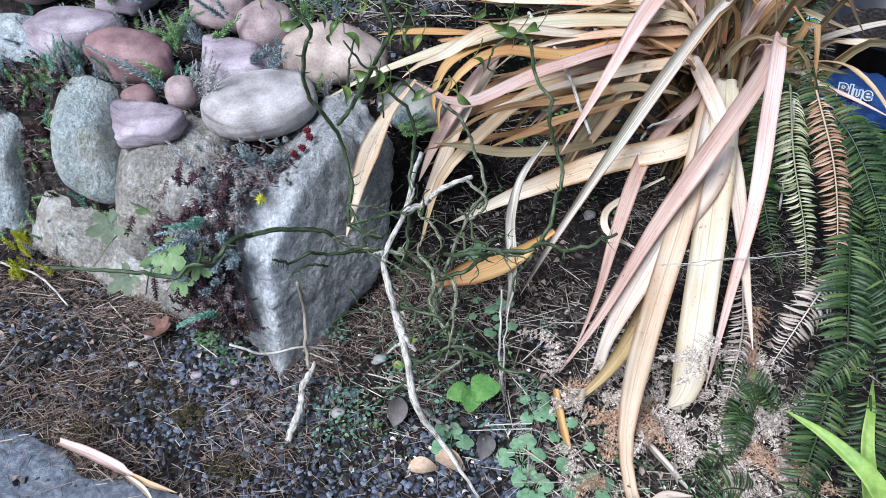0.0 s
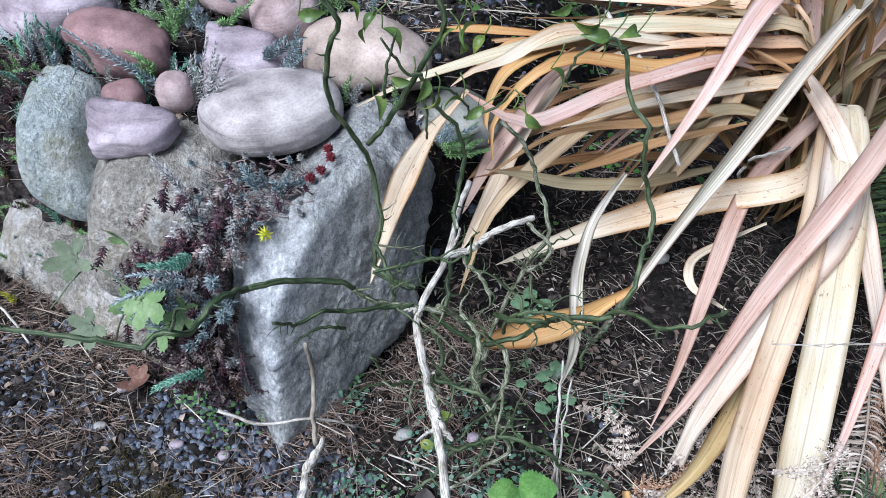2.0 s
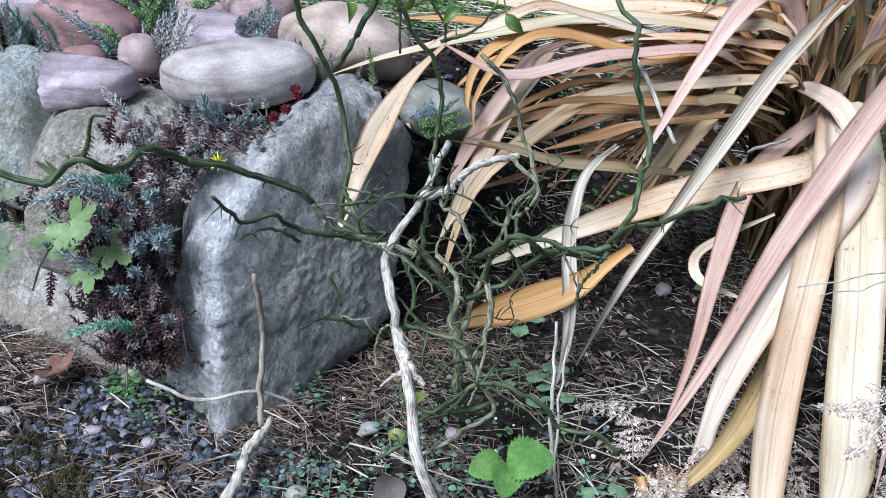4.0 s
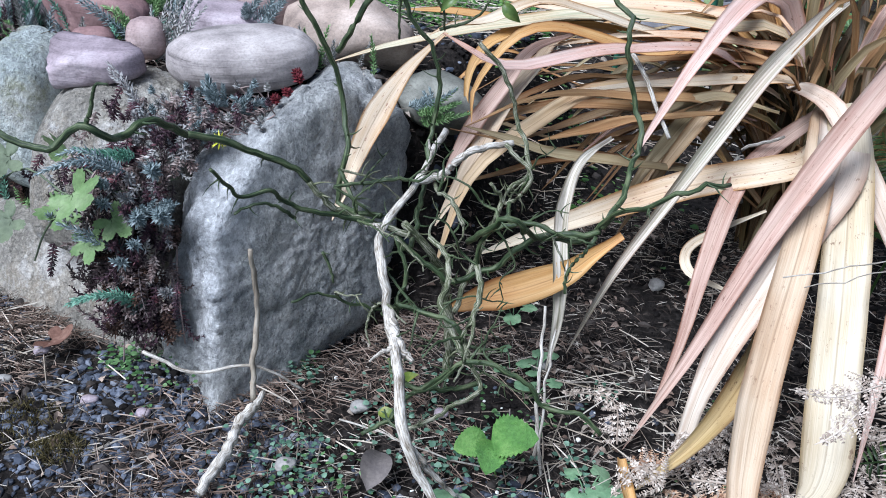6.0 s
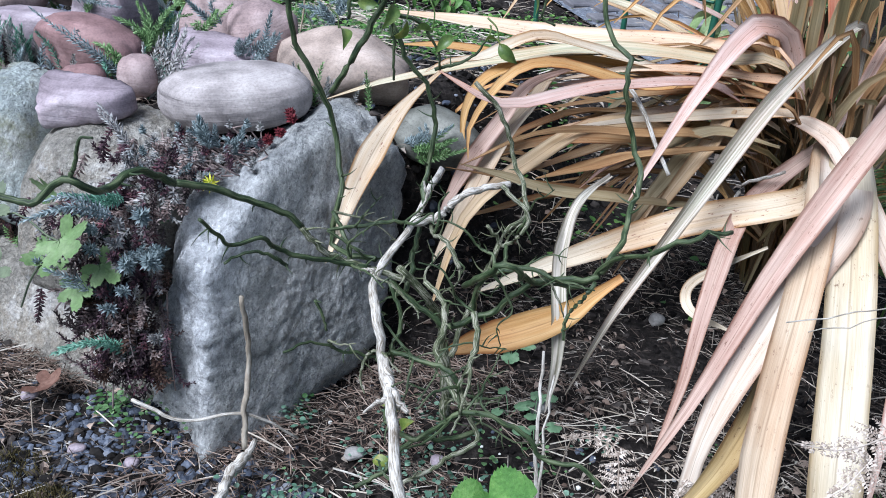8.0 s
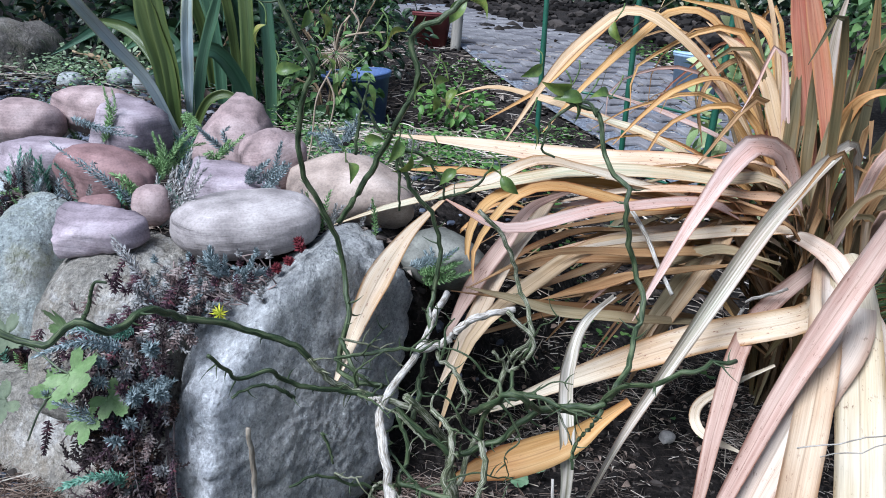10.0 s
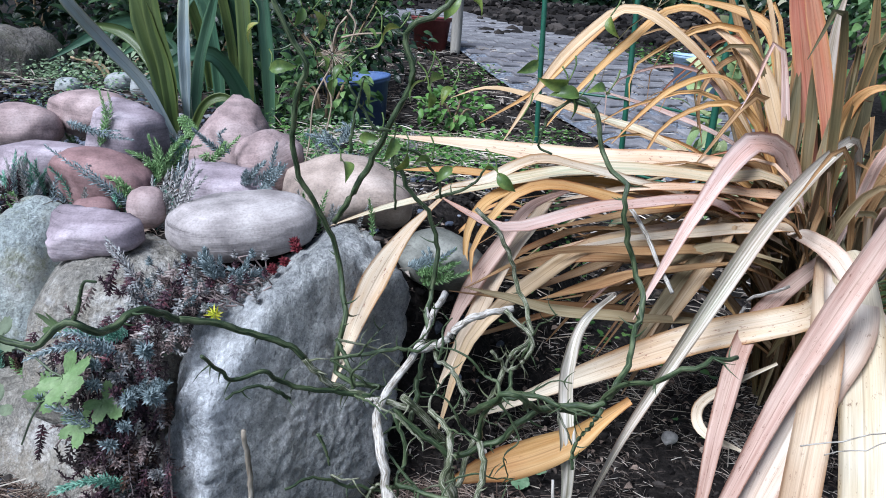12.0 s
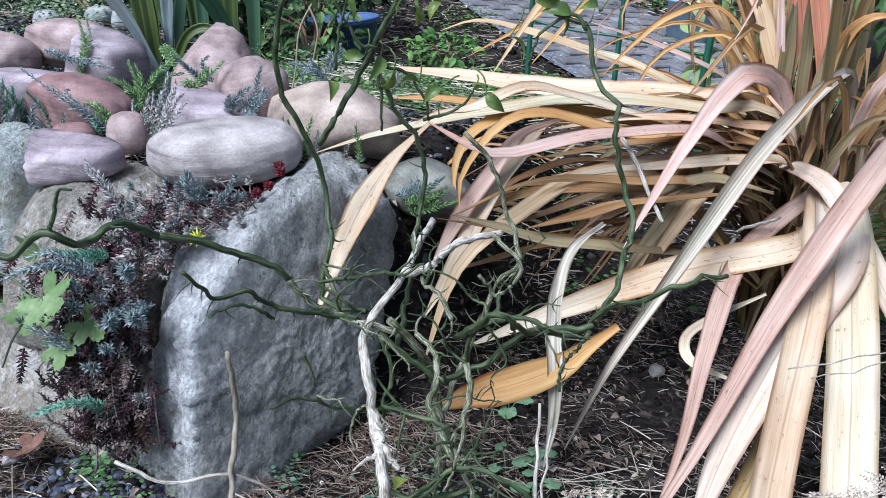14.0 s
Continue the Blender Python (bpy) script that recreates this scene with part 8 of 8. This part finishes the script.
# strap-leaved plants behind the rockery
IRIS = blade_mat("green strap leaf", (0.038, 0.071, 0.022), (0.075, 0.112, 0.034), (0.112, 0.143, 0.045), spots=0.0, rough=0.4)
IRIS_PALE = blade_mat("blue-grey strap leaf", (0.3, 0.4, 0.46), (0.4, 0.48, 0.5), (0.3, 0.33, 0.2), spots=0.0, rough=0.45)
IRIS_DARK = blade_mat("dark strap leaf", (0.03, 0.08, 0.05), (0.05, 0.125, 0.075), (0.08, 0.15, 0.08), spots=0.0, rough=0.35)
iris = thing("iris_plant", "tall strap-leaved plant rising behind the stones", "plant", at=(0, 0, 0))
IB = (-0.785, 2.2, 0.44)
for pts, w, m in (([IB, (-0.83, 2.15, 0.57), (-0.89, 2.1, 0.66), (-0.945, 2.0, 0.78), (-0.99, 1.95, 0.9)], 0.03, IRIS_PALE), ([IB, (-0.815, 2.2, 0.6), (-0.85, 2.2, 0.70), (-0.89, 2.2, 0.85)], 0.052, IRIS),
                  ([IB, (-0.80, 2.2, 0.6), (-0.83, 2.2, 0.72), (-0.855, 2.2, 0.9)], 0.04, IRIS), ([(-0.77, 2.25, 0.44), (-0.79, 2.28, 0.6), (-0.80, 2.3, 0.7), (-0.79, 2.3, 0.9)], 0.03, IRIS_PALE),
                  ([(-0.76, 2.25, 0.44), (-0.755, 2.28, 0.6), (-0.74, 2.3, 0.7), (-0.70, 2.3, 0.85)], 0.03, IRIS_DARK), ([IB, (-0.84, 2.25, 0.58), (-0.95, 2.3, 0.68), (-1.1, 2.35, 0.7)], 0.03, IRIS),
                  ([(-0.76, 2.22, 0.44), (-0.71, 2.2, 0.53), (-0.66, 2.2, 0.555), (-0.61, 2.2, 0.53)], 0.022, IRIS)):
    blade(pts, w, m, iris, "leaf", hint=(0.1, -0.95, 0.15), fold=0.5, tip=0.3, seg=20)
lily2 = thing("strap_leaf_plant", "clump of broad dark strap leaves in shade", "plant", at=(0, 0, 0))
for i in range(11):
    bx, by = -0.80 + BACK.uniform(-0.2, 0.14), 2.75 + BACK.uniform(-0.15, 0.2)
    lx, ly, h = BACK.uniform(-0.3, 0.12), BACK.uniform(-0.25, 0.15), BACK.uniform(0.25, 0.6)
    blade([(bx, by, 0.36), (bx + lx * 0.2, by + ly * 0.2, 0.38 + h * 0.6), (bx + lx * 0.6, by + ly * 0.6, 0.38 + h), (bx + lx * 1.3, by + ly * 1.3, 0.38 + h * BACK.uniform(0.5, 1.0))], BACK.uniform(0.028, 0.05), IRIS_DARK if i % 4 else IRIS, lily2, "leaf", hint=(0.1, -0.9, 0.3), fold=0.4, tip=0.35, seg=16)
# dry seed head with hanging fibres
FIBRE = island_mix("pale dry fibres", [(0, (0.16, 0.11, 0.08)), (0.5, (0.3, 0.23, 0.17)), (1, (0.5, 0.42, 0.34))], 0.9, 0.15)
head = thing("dry_seed_head", "pale dry fibrous seed head on a bent stalk", "seed head", at=(-0.371, 2.1, 0.678))
mats = []
for i in range(110):
    u = unit(np.array((BACK.gauss(0, 1), BACK.gauss(0, 1), BACK.gauss(-0.1, 0.7))))
    mats.append(aim(u * 0.01, u + np.array((0, 0, -0.2)), (BACK.uniform(0.015, 0.05), 0.0011, 0.0011)))
V, F = placed(NEEDLE, mats)
tagged(mesh_part("fibre_tuft", V, F, FIBRE, head, "", False), kind="stuff")
for pts in ([(0, 0, 0.02), (0.01, 0, 0.06), (0.04, 0, 0.11), (0.03, 0, 0.2)], [(0.0, 0, -0.02), (-0.04, 0, -0.10), (-0.05, 0, -0.2), (-0.06, -0.02, -0.27)], [(0.02, 0, 0.04), (0.06, 0, 0.05), (0.11, 0, 0.055)], [(0.03, 0, 0.1), (0.05, 0, 0.07), (0.04, 0, 0.03)], [(-0.02, 0, -0.05), (0.0, 0.0, -0.1), (-0.01, 0, -0.17)]):
    v, f, _ = tube_data(pts, 0.0025, 0.0018, 16, 6, 0.1, 2)
    mesh_part("stalk", v, f, FIBRE, head)
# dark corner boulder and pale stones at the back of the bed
# dark brown rock; corner shade is also put in, through its tones and moss colour
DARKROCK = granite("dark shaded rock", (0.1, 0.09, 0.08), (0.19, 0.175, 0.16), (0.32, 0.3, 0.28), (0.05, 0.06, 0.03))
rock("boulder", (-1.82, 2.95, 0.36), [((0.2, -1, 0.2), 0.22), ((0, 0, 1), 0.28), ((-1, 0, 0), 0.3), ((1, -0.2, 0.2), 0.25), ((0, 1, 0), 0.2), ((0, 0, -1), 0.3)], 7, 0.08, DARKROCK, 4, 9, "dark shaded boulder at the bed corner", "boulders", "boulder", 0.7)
pebble("river_stone", (-1.29, 2.60, 0.5), (0.04, 0.036, 0.03), ST_WHITE, (0, 0, 0), 0.06, 3, 21, "pale rounded stone at the back")
pebble("river_stone", (-1.2, 2.74, 0.51), (0.045, 0.04, 0.032), ST_WHITE, (0, 0, 10), 0.06, 3, 22, "pale blue-grey rounded stone")
pebble("river_stone", (-1.10, 2.68, 0.51), (0.035, 0.03, 0.036), ST_WHITE, (0, 10, 10), 0.06, 3, 23, "pale upright stone behind leaves")
pebble("river_stone", (-0.64, 2.1, 0.44), (0.05, 0.04, 0.03), ST_WHITE, (0, 0, 10), 0.06, 3, 24, "small pale stone under leaves")
# fresh green weeds along the bed's back edge
for cx, cy, sp, n, sz, m in ((-1.25, 2.75, 0.1, 520, 0.010, SC_GREEN), (-1.0, 2.9, 0.09, 520, 0.012, WEED_BLUE), (-0.6, 2.55, 0.08, 520, 0.011, BRIGHT), (-1.4, 3.0, 0.1, 420, 0.012, WEED_BLUE), (-0.45, 3.3, 0.1, 520, 0.015, BRIGHT), (-0.72, 3.2, 0.11, 520, 0.015, WEED_BLUE), (-0.2, 2.35, 0.07, 420, 0.010, BRIGHT), (-1.12, 2.45, 0.08, 420, 0.009, WEED_BLUE), (-0.3, 2.12, 0.05, 420, 0.011, BRIGHT), (-0.14, 2.18, 0.06, 460, 0.011, BRIGHT), (-0.42, 2.22, 0.06, 420, 0.011, WEED), (-1.3, 2.62, 0.08, 520, 0.011, PALEWEED), (-1.5, 2.8, 0.1, 520, 0.013, PALEWEED), (-1.15, 3.0, 0.1, 420, 0.014, PALEWEED), (-0.5, 2.75, 0.1, 460, 0.013, PALEWEED)):
    weed_patch(cx, cy, sp, n, sz, m, "low green weeds behind the rockery stones", 0.07)
for cx, cy, sp, n, sz in ((-0.2, 2.45, 0.09, 420, 0.015), (0.02, 2.4, 0.09, 400, 0.015), (-0.05, 2.3, 0.11, 300, 0.013), (-0.55, 2.3, 0.08, 200, 0.016), (-1.2, 2.4, 0.10, 220, 0.014), (0.2, 4.2, 0.09, 300, 0.018), (-0.3, 5.1, 0.12, 300, 0.022), (0.85, 5.9, 0.15, 300, 0.028), (-1.0, 3.6, 0.16, 400, 0.02), (-0.2, 3.1, 0.16, 700, 0.016), (-0.35, 2.7, 0.14, 420, 0.018), (-0.05, 2.65, 0.12, 380, 0.02), (0.15, 2.55, 0.1, 260, 0.02), (0.3, 2.2, 0.15, 200, 0.02)):
    weed_patch(cx, cy, sp, n, sz, BRIGHT, "fresh green weeds at the back of the bed", 0.05 if sz < 0.025 else 0.07)
stuff("back_straw", sticks(strewn(1500, (-1.6, 1.2), (2.3, 6.0), lambda x, y: 0.8), 0.02, 0.1, 0.0022, 0.03), PALE, "pale straw strewn on the ground behind", "litter")
stuff("back_leaves", placed(oval_leaf(4, 0.6, 0.5, 0.7), [aim((x, y, ground_z(x, y) + LITR.uniform(0, 0.02)), (LITR.normal(), LITR.normal(), LITR.normal(0, 0.3)), LITR.uniform(0.02, 0.05), (LITR.normal(0, 0.5), LITR.normal(0, 0.5), 1)) for x, y in strewn(1500, (-1.6, 1.4), (2.5, 6.2), lambda x, y: 0.8)]), DRY, "withered brown leaves on the ground behind", "litter")
stuff("back_litter", sticks(strewn(4200, (-1.8, 1.4), (2.4, 6.0), lambda x, y: 0.8), 0.03, 0.14, 0.003, 0.03), DRY, "dry stalks strewn on the ground behind", "litter")
stuff("far_lumps", stones(strewn(2600, (-5, 5), (6.5, 12.2), lambda x, y: 1.0), 0.02, 0.08, 0.7), CLOD, "dark earth lumps beyond the path", "soil")
stuff("back_crumbs", stones(strewn(3500, (-2.2, 1.6), (2.4, 6.5), lambda x, y: 0.8), 0.006, 0.03, 0.7), CLOD, "dark soil lumps behind the rockery", "soil")
stuff("bed_straw", sticks(strewn(620, (-0.6, 0.2), (2.0, 2.7), lambda x, y: 0.8), 0.04, 0.12, 0.0018, 0.05), PALE, "pale dry grass among the weeds of the bed", "litter")
